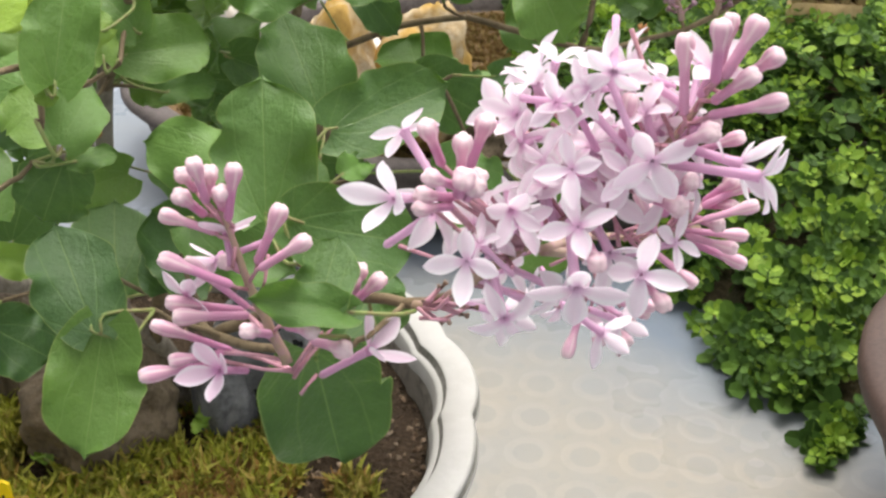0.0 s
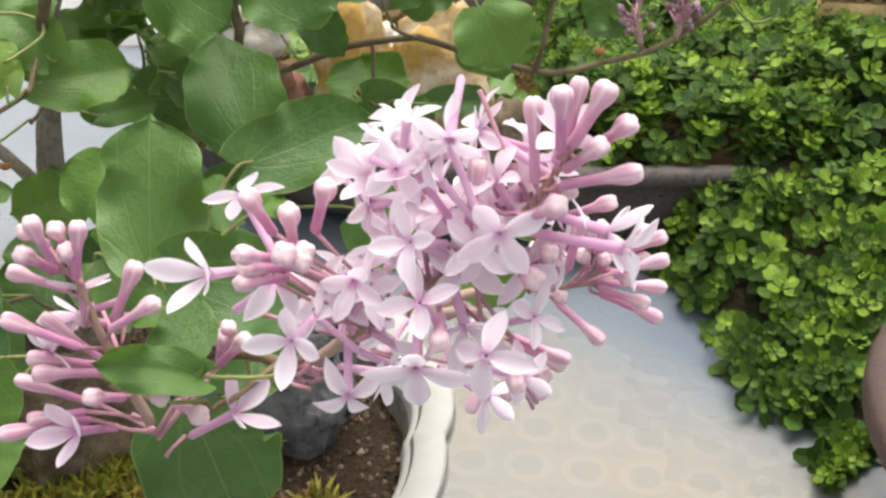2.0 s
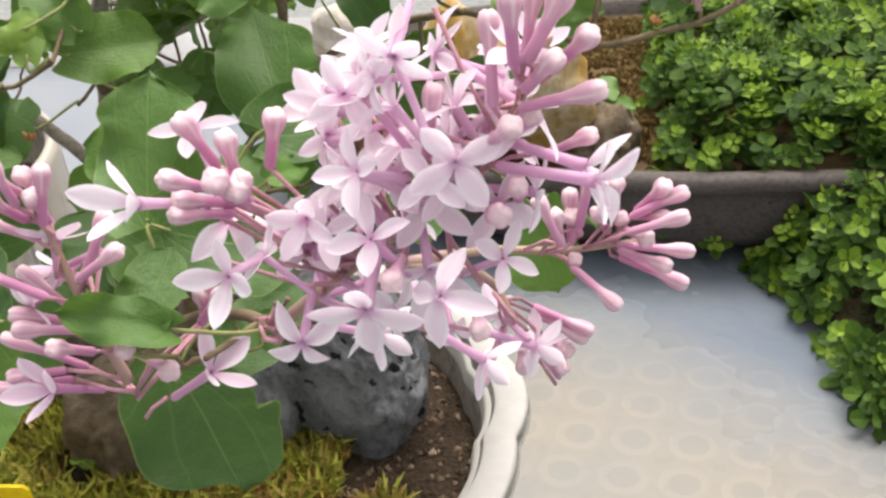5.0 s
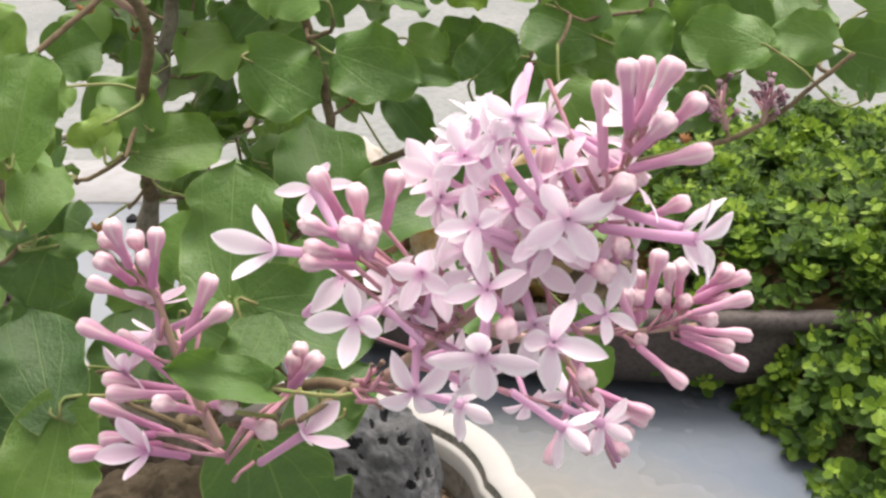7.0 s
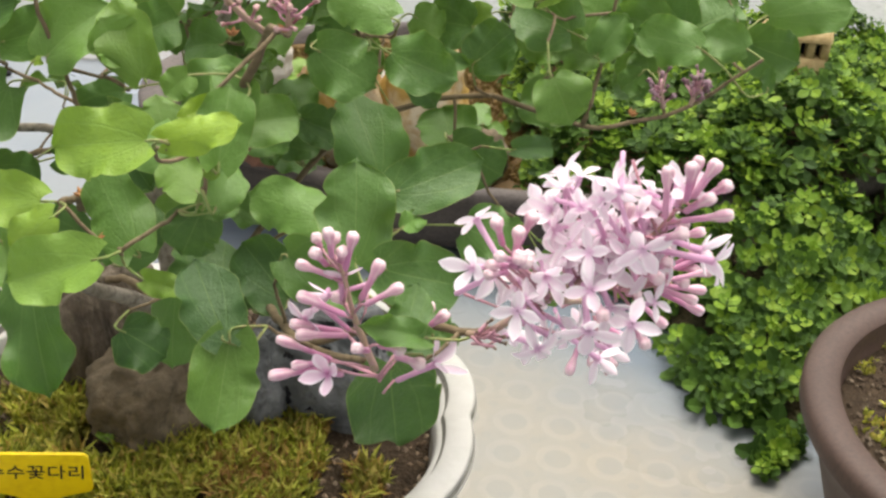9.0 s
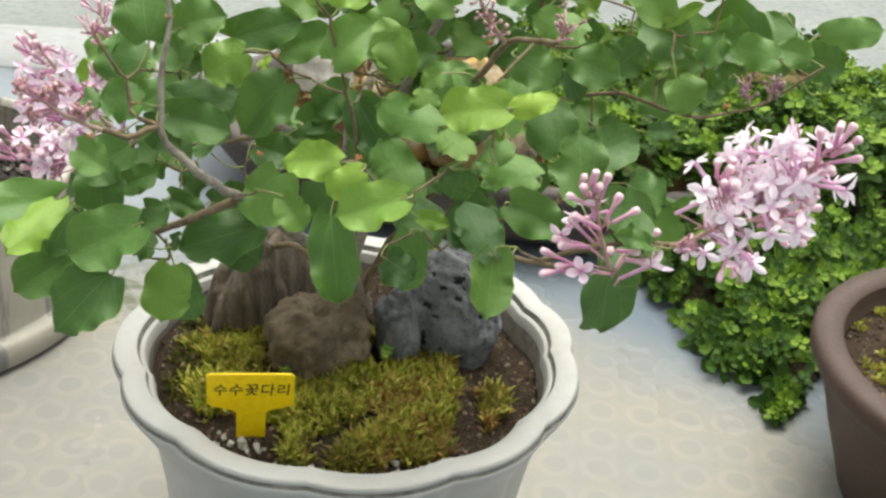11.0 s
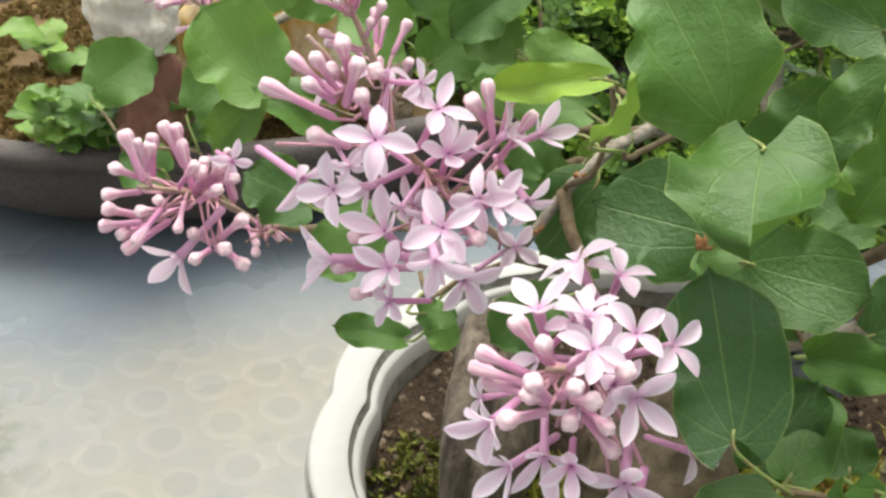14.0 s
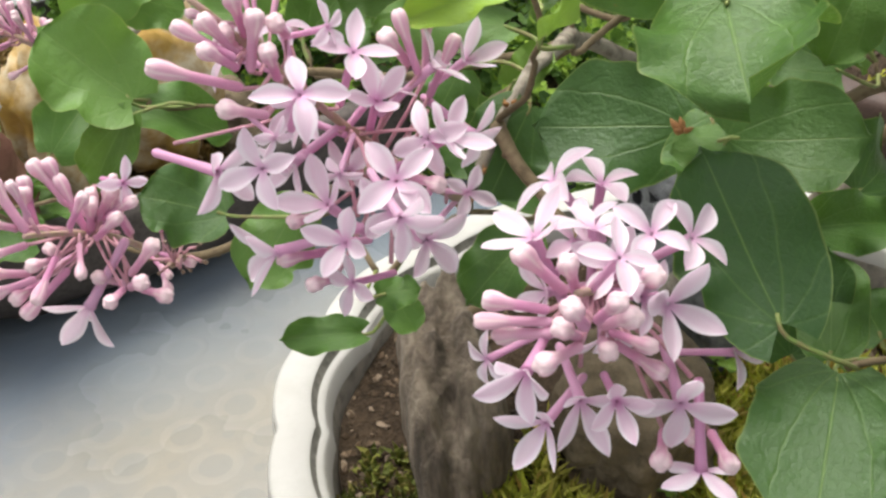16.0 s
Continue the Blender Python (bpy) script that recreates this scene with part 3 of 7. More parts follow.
def blades(name, tufts, spot, length, mat, label, place, per=9):
    """Moss: tufts of short pointed curved shoots."""
    verts, faces = [], []
    for _ in range(tufts):
        x, y, z = spot()
        scale = random.uniform(0.6, 1.25)
        for _ in range(per):
            a, lean = random.uniform(0, 6.283), random.uniform(0.15, 0.9)
            h = random.uniform(*length) * scale
            w = random.uniform(0.0008, 0.0018)
            d = Vector((math.cos(a), math.sin(a), 0))
            s = Vector((-d.y, d.x, 0)) * w
            o = Vector((x, y, z - 0.002)) + d * random.uniform(0, 0.004)
            p1 = o + d * h * 0.25 * lean + Vector((0, 0, h * 0.55))
            p2 = o + d * h * 0.8 * lean + Vector((0, 0, h * (1.0 - 0.35 * lean)))
            b = len(verts)
            verts += [o - s * 0.6, o + s * 0.6, p1 - s, p1 + s, p1 + d * w * 0.9, p2]
            faces += [(b, b + 1, b + 3, b + 2), (b + 2, b + 4, b + 5), (b + 4, b + 3, b + 5), (b + 2, b + 3, b + 4)]
    me = bpy.data.meshes.new(name)
    me.from_pydata(verts, [], faces)
    me.materials.append(mat)
    ob = new(name, me)
    ob.location = place
    return tagged(ob, label, "moss", kind="stuff")


build_white_pot()
soil_disc("soil", 0.1395, ground_height, SOIL, "dark damp potting soil with grit", place=POT)


def grit_spot():
    while True:
        a, r = random.uniform(0, 6.283), 0.138 * math.sqrt(random.random())
        x, y = r * math.cos(a), r * math.sin(a)
        if x > 0.03 or r > 0.1 or random.random() < 0.3:
            return x, y, ground_height(x, y) + 0.0005


def moss_spot():
    while True:
        a, r = random.uniform(0, 6.283), 0.128 * math.sqrt(random.random())
        x, y = r * math.cos(a), r * math.sin(a)
        if abs(x + 0.063) < 0.021 and -0.125 < y < -0.070:
            continue
        if r > 0.119 or y > 0.035 or (x > 0.075 and y > -0.03) or x < -0.125:
            continue
        if noise.noise(Vector((x * 30 + 7, y * 30, 4))) > -0.22:
            return x, y, ground_height(x, y)


pebbles("grit", 1500, grit_spot, (0.0008, 0.0026), PEBBLE, "loose brown and grey grit on the soil", POT)


def white_grit():
    a, r = random.uniform(-2.4, -0.9), random.uniform(0.112, 0.130)
    x, y = r * math.cos(a), r * math.sin(a)
    return x, y, ground_height(x, y) + 0.001


pebbles("gravel", 60, white_grit, (0.0016, 0.0042), island_material("pale_gravel", [(0.3, 0.28, 0.24), (0.5, 0.47, 0.41), (0.66, 0.63, 0.56)], 0.8), "pale pebbles near the pot's rim", POT)
blades("moss", 1500, moss_spot, (0.007, 0.018), MOSS, "yellow-green and rusty moss in tufts", POT)


def dark_spot():
    x, y = random.uniform(-0.126, -0.085), random.uniform(-0.05, 0.085)
    return x, y, ground_height(x, y)


blades("moss", 150, dark_spot, (0.004, 0.010), island_material("dark_moss_blade", [(0.05, 0.06, 0.012), (0.10, 0.12, 0.018), (0.19, 0.20, 0.03), (0.12, 0.08, 0.03)], 0.75, 0.2), "dark olive moss along the pot's wall", POT)


def rusty_spot():
    while True:
        x, y, z = moss_spot()
        if x > 0.01 and noise.noise(Vector((x * 45, y * 45, 1))) > -0.1:
            return x, y, z


blades("moss", 600, rusty_spot, (0.006, 0.015), RUSTY, "rusty orange-brown moss shoots", POT)


def rock(name, size, rough, seed, mat, place, turn, label, detail=4, grain=1.0):
    ob = part(name, rock_mesh(size, rough, seed, detail, 0.0, 0.75, grain), mat)
    ob.matrix_world = pose(*place, *turn)
    return tagged(ob, label, "rock", "rocks in the white pot")


rock("rock", (0.037, 0.030, 0.041), 0.30, 1.0, BROWN_ROCK, (-0.171, 0.458, 0.204), (0, 8, 20), "rounded dark brown rock set in moss", 5)
rock("rock", (0.046, 0.021, 0.050), 0.30, 2.6, STREAK_ROCK, (-0.217, 0.514, 0.212), (0, -4, 50), "craggy brown rock with bark-like upright streaks", 5, 0.4)


def build_porous_rock():
    bm = rock_mesh((0.042, 0.030, 0.056), 0.24, 5.2, 6, 0.0, 0.7)
    for v in bm.verts:
        v.co.x = math.copysign(0.040 * min(1.25, abs(v.co.x) / 0.040) ** 0.62, v.co.x)
        v.co.y = math.copysign(0.029 * min(1.25, abs(v.co.y) / 0.029) ** 0.62, v.co.y)
    off = Vector((3.1, 0.4, 7.7))
    for v in bm.verts:
        d, _ = noise.voronoi(v.co * 100 + off)
        cut = max(0.0, 0.42 - d[0])
        if noise.noise(v.co * 30 + off) > -0.25:
            v.co -= v.co.normalized() * cut * 0.010
    ob = part("porous_rock", bm, [GREY_ROCK, NEAR_BLACK])
    # faces in the hollows go near-black: their shade put into the colour
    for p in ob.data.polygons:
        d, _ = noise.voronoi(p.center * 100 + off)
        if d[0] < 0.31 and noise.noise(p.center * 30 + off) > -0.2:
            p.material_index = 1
    ob.matrix_world = pose(-0.078, 0.488, 0.213, 0, 4, -12)
    return tagged(ob, "dark grey porous lava rock full of holes", "rock", "rocks in the white pot")


build_porous_rock()
rock("rock", (0.017, 0.020, 0.040), 0.2, 6.6, GREY_ROCK, (-0.112, 0.472, 0.205), (0, -4, 10), "smooth grey-brown slab of rock beside the lava rock", 5, 0.6)


def build_label():
    tag = thing("plant_label", (-0.211, 0.371, 0.19), "yellow plastic T-shaped plant label with handwriting", "plant label")
    bm = bmesh.new()
    w, t = 0.0280, 0.0009
    outline = [(-0.0095, -0.035), (0.0095, -0.035), (0.0095, 0.0165), (0.012, 0.0185), (w - 0.002, 0.0225), (w, 0.0245), (w, 0.0470), (w - 0.002, 0.0490), (-w + 0.002, 0.0490), (-w, 0.0470), (-w, 0.0245), (-w + 0.002, 0.0225), (-0.012, 0.0185), (-0.0095, 0.0165)]
    f = bm.faces.new([bm.verts.new((x, -t, z)) for x, z in outline])
    top = bmesh.ops.extrude_face_region(bm, geom=[f])["geom"]
    bmesh.ops.translate(bm, vec=(0, 2 * t, 0), verts=[g for g in top if isinstance(g, bmesh.types.BMVert)])
    bmesh.ops.recalc_face_normals(bm, faces=list(bm.faces))
    bmesh.ops.bevel(bm, geom=[e for e in bm.edges if abs(e.verts[0].co.y - e.verts[1].co.y) < 1e-6], offset=0.0003, segments=1)
    part("tag_plate", bm, YELLOW_PLASTIC, tag, smooth=False)
    text = bpy.data.curves.new("lettering", "FONT")
    text.body = "\uc218\uc218\uaf43\ub2e4\ub9ac"
    text.align_x, text.align_y = "CENTER", "CENTER"
    text.size, text.extrude, text.offset = 0.0106, 0.00012, 0.00006
    text.space_character = 1.06
    text.shear = 0.1
    ob = new("lettering_curve", text)
    bpy.context.view_layer.update()
    me = bpy.data.meshes.new_from_object(ob.evaluated_get(bpy.context.evaluated_depsgraph_get()))
    bpy.data.objects.remove(ob)
    me.materials.clear()
    me.materials.append(INK)
    ink = new("lettering", me)
    ink.parent = tag
    ink.matrix_basis = pose(0.0005, -t - 0.00015, 0.0358, 90, 0, 0)
    tagged(ink, "black handwritten plant name")
    tag.matrix_world = pose(-0.211, 0.371, 0.1895, 6, 0, 3)
    return tag


build_label()


def build_brown_pot():
    c = Vector((0.447, 0.540, 0.0))
    pot = thing("flower_pot", c, "round dark brown unglazed stoneware bonsai pot", "pot")
    bm = bmesh.new()
    lathe(bm, [(0.0, 0.01), (0.118, 0.01), (0.12, 0.0), (0.136, 0.0), (0.14, 0.012), (0.158, 0.06), (0.171, 0.1), (0.178, 0.122), (0.182, 0.1255)], 128)
    part("body", bm, BROWN_CLAY, pot)
    bm = bmesh.new()
    lathe(bm, [(0.182, 0.1255), (0.186, 0.127), (0.1905, 0.135), (0.1905, 0.145), (0.187, 0.150), (0.178, 0.1515), (0.167, 0.150), (0.1635, 0.146)], 128)
    part("rim", bm, BROWN_CLAY, pot)
    bm = bmesh.new()
    lathe(bm, [(0.1635, 0.146), (0.1625, 0.135), (0.160, 0.11), (0.0, 0.09)], 128)
    part("inner_wall", bm, BROWN_CLAY, pot)
    level = lambda x, y: 0.124 + 0.012 * (1 - (math.hypot(x, y) / 0.16) ** 2) + 0.003 * noise.noise(Vector((x * 30, y * 30, 8)))
    soil_disc("soil", 0.1610, level, SOIL, "gritty brown soil in the stoneware pot", place=c)

    def spot():
        a, r = random.uniform(0, 6.283), 0.158 * math.sqrt(random.random())
        x, y = r * math.cos(a), r * math.sin(a)
        return x, y, level(x, y) + 0.001

    def mossy():
        while True:
            x, y, z = spot()
            if noise.noise(Vector((x * 22, y * 22, 1))) > 0.12:
                return x, y, z
    pebbles("grit", 1500, spot, (0.0012, 0.0036), island_material("tan_grit", [(0.05, 0.035, 0.024), (0.10, 0.072, 0.046), (0.19, 0.15, 0.105)], 0.85), "tan and brown grit in the stoneware pot", c)
    blades("moss", 420, mossy, (0.004, 0.009), MOSS, "short yellow-green moss on the grit", c)


build_brown_pot()


def build_cream_pot():
    c = Vector((-0.634, 0.842, 0.0))
    pot = thing("flower_pot", c, "large round cream glazed pot, grey streaks and chipped foot", "pot")
    bm = bmesh.new()
    worn = lambda a, r, z: r * (1 + 0.004 * noise.noise(Vector((math.cos(a) * 3, math.sin(a) * 3, z * 30))))
    lathe(bm, [(0.0, 0.006), (0.19, 0.006), (0.193, 0.0), (0.209, 0.0), (0.2170, 0.006), (0.2175, 0.026), (0.2130, 0.031), (0.2050, 0.0335), (0.2040, 0.036), (0.2045, 0.050), (0.2030, 0.095), (0.2010, 0.135), (0.2010, 0.150), (0.1995, 0.157), (0.1955, 0.1595), (0.1910, 0.158), (0.1885, 0.152)], 144, worn)
    part("body", bm, CREAM_GLAZE, pot)
    bm = bmesh.new()
    lathe(bm, [(0.1885, 0.152), (0.187, 0.12), (0.182, 0.05), (0.0, 0.04)], 96)
    part("inner_wall", bm, CLAY_IN, pot, "grimy brown-grey inner wall")
    level = lambda x, y: 0.098 + 0.008 * noise.noise(Vector((x * 9, y * 9, 3))) + 0.004 * noise.noise(Vector((x * 40, y * 40, 5)))
    soil_disc("soil", 0.1840, level, WET_SOIL, "black wet soil in the cream pot", place=c)
    mud = part("mud_sheet", rock_mesh((0.085, 0.042, 0.016), 0.2, 4.4, 4), CLAY_MUD)
    mud.matrix_world = pose(c.x + 0.100, c.y - 0.055, 0.104, 0, 0, 60)
    tagged(mud, "smooth settled brown mud beside the tall rock", "soil")

    def spot():
        a, r = random.uniform(-0.7, 2.2), random.uniform(0.10, 0.178)
        x, y = r * math.cos(a), r * math.sin(a)
        return x, y, level(x, y) + 0.002
    pebbles("bark_chips", 240, spot, (0.002, 0.0085), island_material("bark_chip", [(0.012, 0.011, 0.010), (0.04, 0.033, 0.028), (0.10, 0.085, 0.07), (0.03, 0.025, 0.022)], 0.45), "black wet bark chips on the soil", c)
    bm = rock_mesh((0.100, 0.085, 0.34), 0.24, 7.3, 6, 0.0)
    for v in bm.verts:
        ledge = noise.noise(Vector((v.co.x * 6, v.co.y * 6, 0.3)))
        v.co.x += 0.007 * math.sin(v.co.z * 26 + 4 * ledge)
        v.co.y += 0.006 * math.sin(v.co.z * 19 + 1.0)
    ob = part("tall_rock", bm, TALL_ROCK)
    ob.matrix_world = pose(c.x + 0.022, c.y + 0.0, 0.31, 3, 4, 30)
    tagged(ob, "tall weathered grey-brown rock standing in the pot", "rock")
    ob = part("rock", rock_mesh((0.066, 0.050, 0.034), 0.25, 8.8, 5), OCHRE_ROCK)
    ob.matrix_world = pose(c.x + 0.050, c.y - 0.066, 0.128, 0, 0, 40)
    tagged(ob, "pale ochre rock at the tall rock's foot", "rock")


build_cream_pot()


TRAY = Vector((0.125, 1.230, 0.0))


def oval(a, r, z):
    """Oval tray: long sides towards the bench's front and back."""
    x, y = math.cos(a), math.sin(a)
    r = r * (1 + 0.022 * noise.noise(Vector((x * 2.2, y * 2.2, 4.0))) + 0.008 * noise.noise(Vector((x * 7, y * 7, z * 20))))
    return r / (abs(x) ** 2.2 + abs(y / 0.577) ** 2.2) ** (1 / 2.2)


def tray_level(x, y):
    return 0.086 + 0.005 * noise.noise(Vector((x * 14, y * 14, 6)))


def build_tray():
    tray = thing("shallow_tray", TRAY, "long shallow oval dark stoneware tray on low feet", "tray")
    bm = bmesh.new()
    lathe(bm, [(0.0, 0.020), (0.395, 0.012), (0.420, 0.018), (0.443, 0.032), (0.459, 0.052), (0.466, 0.076), (0.470, 0.084), (0.480, 0.088), (0.486, 0.093), (0.485, 0.101), (0.478, 0.105), (0.462, 0.1055), (0.452, 0.101), (0.446, 0.086)], 128, oval)
    part("body", bm, DARK_CLAY, tray)
    bm = bmesh.new()
    lathe(bm, [(0.446, 0.086), (0.42, 0.068), (0.0, 0.062)], 128, oval)
    part("inner_wall", bm, DARK_CLAY, tray)
    for sx, sy in ((-0.26, -0.17), (0.26, -0.17), (-0.26, 0.17), (0.26, 0.17)):
        bm = bmesh.new()
        bmesh.ops.create_cone(bm, segments=20, radius1=0.035, radius2=0.042, depth=0.03, cap_ends=True, matrix=Matrix.Translation((sx, 0.8 * sy, 0.014)))
        part("foot", bm, DARK_CLAY, tray)
    bm = bmesh.new()
    n = 60
    rings = []
    cv = bm.verts.new((0, 0, tray_level(0, 0)))
    for i in range(1, 15):
        ring = []
        for k in range(n):
            a = 2 * math.pi * k / n
            r = oval(a, 0.447 * i / 14, 0)
            x, y = r * math.cos(a), r * math.sin(a)
            ring.append(bm.verts.new((x, y, tray_level(x, y))))
        rings.append(ring)
    for k in range(n):
        bm.faces.new((cv, rings[0][k], rings[0][(k + 1) % n]))
    for r0, r1 in zip(rings, rings[1:]):
        for k in range(n):
            bm.faces.new((r0[k], r1[k], r1[(k + 1) % n], r0[(k + 1) % n]))
    ob = part("soil", bm, MUD)
    ob.location = TRAY
    tagged(ob, "dry brown soil in the oval tray", "soil")


build_tray()
for name, size, rough_k, seed, mat, place, turn, label in (
    ("stone", (0.036, 0.028, 0.034), 0.30, 11.0, WHITE_ROCK, (-0.186, 1.000, 0.222), (0, 10, 10), "pale cream landscape stone propped on another stone"),
    ("stone", (0.034, 0.026, 0.050), 0.32, 11.6, RED_ROCK, (-0.172, 1.012, 0.138), (0, 4, 30), "rough red-brown landscape stone under a pale stone"),
    ("stone", (0.044, 0.030, 0.078), 0.34, 12.0, YELLOW_ROCK, (-0.098, 1.032, 0.160), (0, -8, 30), "golden yellow landscape stone in the tray"),
    ("stone", (0.048, 0.034, 0.080), 0.34, 13.5, YELLOW_ROCK, (-0.020, 1.022, 0.162), (5, 6, -20), "golden yellow landscape stone in the tray"),
    ("stone", (0.028, 0.022, 0.020), 0.34, 14.2, WHITE_ROCK, (-0.178, 1.110, 0.104), (0, 0, 50), "small cream landscape stone in the tray"),
    ("stone", (0.018, 0.014, 0.014), 0.34, 16.2, WHITE_ROCK, (-0.205, 1.075, 0.098), (0, 0, 10), "small cream landscape stone in the tray"),
    ("stone", (0.022, 0.016, 0.015), 0.34, 19.2, YELLOW_ROCK, (-0.228, 1.085, 0.097), (0, 0, 20), "small golden stone in the tray"),
    ("stone", (0.040, 0.030, 0.030), 0.34, 20.2, WHITE_ROCK, (-0.105, 1.240, 0.112), (0, 0, 70), "cream landscape stone in the tray"),
    ("stone", (0.040, 0.026, 0.035), 0.36, 17.4, BROWN_ROCK, (0.045, 1.020, 0.108), (0, 0, 65), "small brown stone in the tray"),
):
    ob = part(name, rock_mesh(size, rough_k, seed, 4, 0.05, 0.8), mat)
    ob.matrix_world = pose(*place, *turn)
    tagged(ob, label, "stone", "stones in the tray")


def tray_moss():
    while True:
        x, y = random.uniform(-0.45, 0.0), random.uniform(-0.25, 0.25)
        if (abs(x / 0.445) ** 2.2 + abs(y / 0.245) ** 2.2) < 0.95 and noise.noise(Vector((x * 12, y * 12, 9))) > -0.40:
            return x, y, tray_level(x, y)


blades("moss", 5200, tray_moss, (0.004, 0.010), island_material("brown_moss", [(0.10, 0.062, 0.022), (0.17, 0.105, 0.035), (0.24, 0.155, 0.05), (0.16, 0.15, 0.04)], 0.8, 0.15), "rusty brown and green moss in the tray", TRAY)


def mat_height(x, y):
    """Height of the green mat: full in the tray, falling over its edge on to the bench."""
    base = 0.150 + 0.022 * noise.noise(Vector((x * 7, y * 7, 0))) + 0.022 * noise.noise(Vector((x * 24, y * 24, 2)))
    base += 0.040 * math.exp(-((x - 0.40) ** 2 + (y - 1.09) ** 2) / 0.008)
    left = 0.085 + 0.03 * noise.noise(Vector((y * 9, 0, 5)))
    front = 0.665 + 0.10 * abs(x - 0.324) / 0.16 + 0.035 * noise.noise(Vector((x * 16, 3, 0)))
    if x < 0.249:
        front += (0.249 - x) * 3.2
    h = None
    if y > max(front, 0.60):
        h = max(0.006, base * min(1.0, (y - front) / 0.34) ** 0.75)
    if y > 0.975 and x > left:
        t = base * min(1.0, (x - left) / 0.06 + 0.45) * min(1.0, (y - 0.975) / 0.05 + 0.78)
        h = max(h or 0.0, t)
    return h


def build_mat():
    """Creeping ground cover: whorls of small rounded leaves in several layers over a dark sheet for stems and shade."""
    verts, faces, slots = [], [], []
    count = 0
    rnd = random.Random(8)
    while count < 3500:
        x, y = rnd.uniform(0.0, 0.92), rnd.uniform(0.62, 1.56)
        h = mat_height(x, y)
        if count < 20:
            # a trailing shoot on the bench in front of the mat
            x, y, h = 0.300 + rnd.gauss(0, 0.010), 0.672 + rnd.gauss(0, 0.018), 0.014
        if h is None or x + 0.05 * noise.noise(Vector((y * 9, 2, 7))) > 0.66 - 0.9 * max(0.0, y - 1.36) or y > 1.53 or (math.hypot(x - 0.447, y - 0.54) < 0.2):
            continue
        if noise.noise(Vector((x * 30, y * 30, 3.0))) < 0.06 and rnd.random() < 0.82:
            continue
        count += 1
        z = h + 0.012 * max(0.0, noise.noise(Vector((x * 50, y * 50, 8.0)))) - abs(rnd.gauss(0, 0.016)) if rnd.random() < 0.7 else h * rnd.uniform(0.2, 0.95)
        slope = Vector((0, -0.8, 1.0)) if h < 0.12 else Vector((0, -0.15, 1))
        up = (slope.normalized() + 0.45 * Vector((rnd.gauss(0, 1), rnd.gauss(0, 1), 0.3 * rnd.gauss(0, 1)))).normalized()
        a1 = up.orthogonal().normalized()
        a2 = up.cross(a1)
        o = Vector((x, y, max(0.004, z)))
        size = rnd.uniform(0.0110, 0.0205)
        spin = rnd.uniform(0, 6.28)
        # patches where the upper whorls take the brighter greens
        lit_top = noise.noise(Vector((x * 26, y * 26, 5.0))) + 0.35 * rnd.gauss(0, 1) > 0.02
        for level, (k, lift, scale) in enumerate(((4, 0.25, 1.0), (4, 0.55, 0.75), (3, 0.9, 0.45))):
            for i in range(k):
                a = spin + level * 0.75 + 2 * math.pi * i / k + rnd.uniform(-0.2, 0.2)
                d = math.cos(a) * a1 + math.sin(a) * a2
                s = up.cross(d)
                r = size * scale * rnd.uniform(0.85, 1.15)
                c0 = o + up * (level * size * 0.45)
                t = (d + up * lift).normalized()
                b = len(verts)
                verts += [c0 + t * r * 0.1, c0 + t * r * 0.55 + s * r * 0.36, c0 + t * r * 0.95 + s * r * 0.24 - up * r * 0.05, c0 + t * r * 1.08 - up * r * 0.12, c0 + t * r * 0.95 - s * r * 0.24 - up * r * 0.05, c0 + t * r * 0.55 - s * r * 0.36, c0 + t * r * 0.6 - up * r * 0.10]
                slots += [1 if level and lit_top else 0] * 6
                faces += [(b, b + 1, b + 6), (b + 1, b + 2, b + 6), (b + 2, b + 3, b + 6), (b + 3, b + 4, b + 6), (b + 4, b + 5, b + 6), (b + 5, b, b + 6)]
    me = bpy.data.meshes.new("ground_cover")
    me.from_pydata(verts, [], faces)
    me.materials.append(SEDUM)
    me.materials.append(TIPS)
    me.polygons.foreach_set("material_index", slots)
    tagged(new("ground_cover", me), "dense mat of small bright green creeping leaves", "ground cover", kind="stuff")
    # dark sheet below the leaves: brown stems, with shade put into its colour
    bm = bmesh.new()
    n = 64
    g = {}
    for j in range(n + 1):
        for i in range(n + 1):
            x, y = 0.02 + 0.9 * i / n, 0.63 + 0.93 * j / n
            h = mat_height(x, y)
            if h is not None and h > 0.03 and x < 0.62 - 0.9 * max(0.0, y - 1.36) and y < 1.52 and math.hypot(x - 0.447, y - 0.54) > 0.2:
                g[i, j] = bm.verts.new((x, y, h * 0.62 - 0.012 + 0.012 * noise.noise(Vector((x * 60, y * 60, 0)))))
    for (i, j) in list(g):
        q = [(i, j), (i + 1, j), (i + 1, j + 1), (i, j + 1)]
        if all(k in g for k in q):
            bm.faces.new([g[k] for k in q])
    ob = part("stem_layer", bm, two_tone("mat_stems_and_shade", (0.035, 0.035, 0.014), (0.09, 0.07, 0.035), (0.02, 0.02, 0.01), 60, 260, 0.95, 1.0, 0.01))
    tagged(ob, "dark sheet under the leaves for brown stems and shade", "ground cover", kind="stuff")


build_mat()


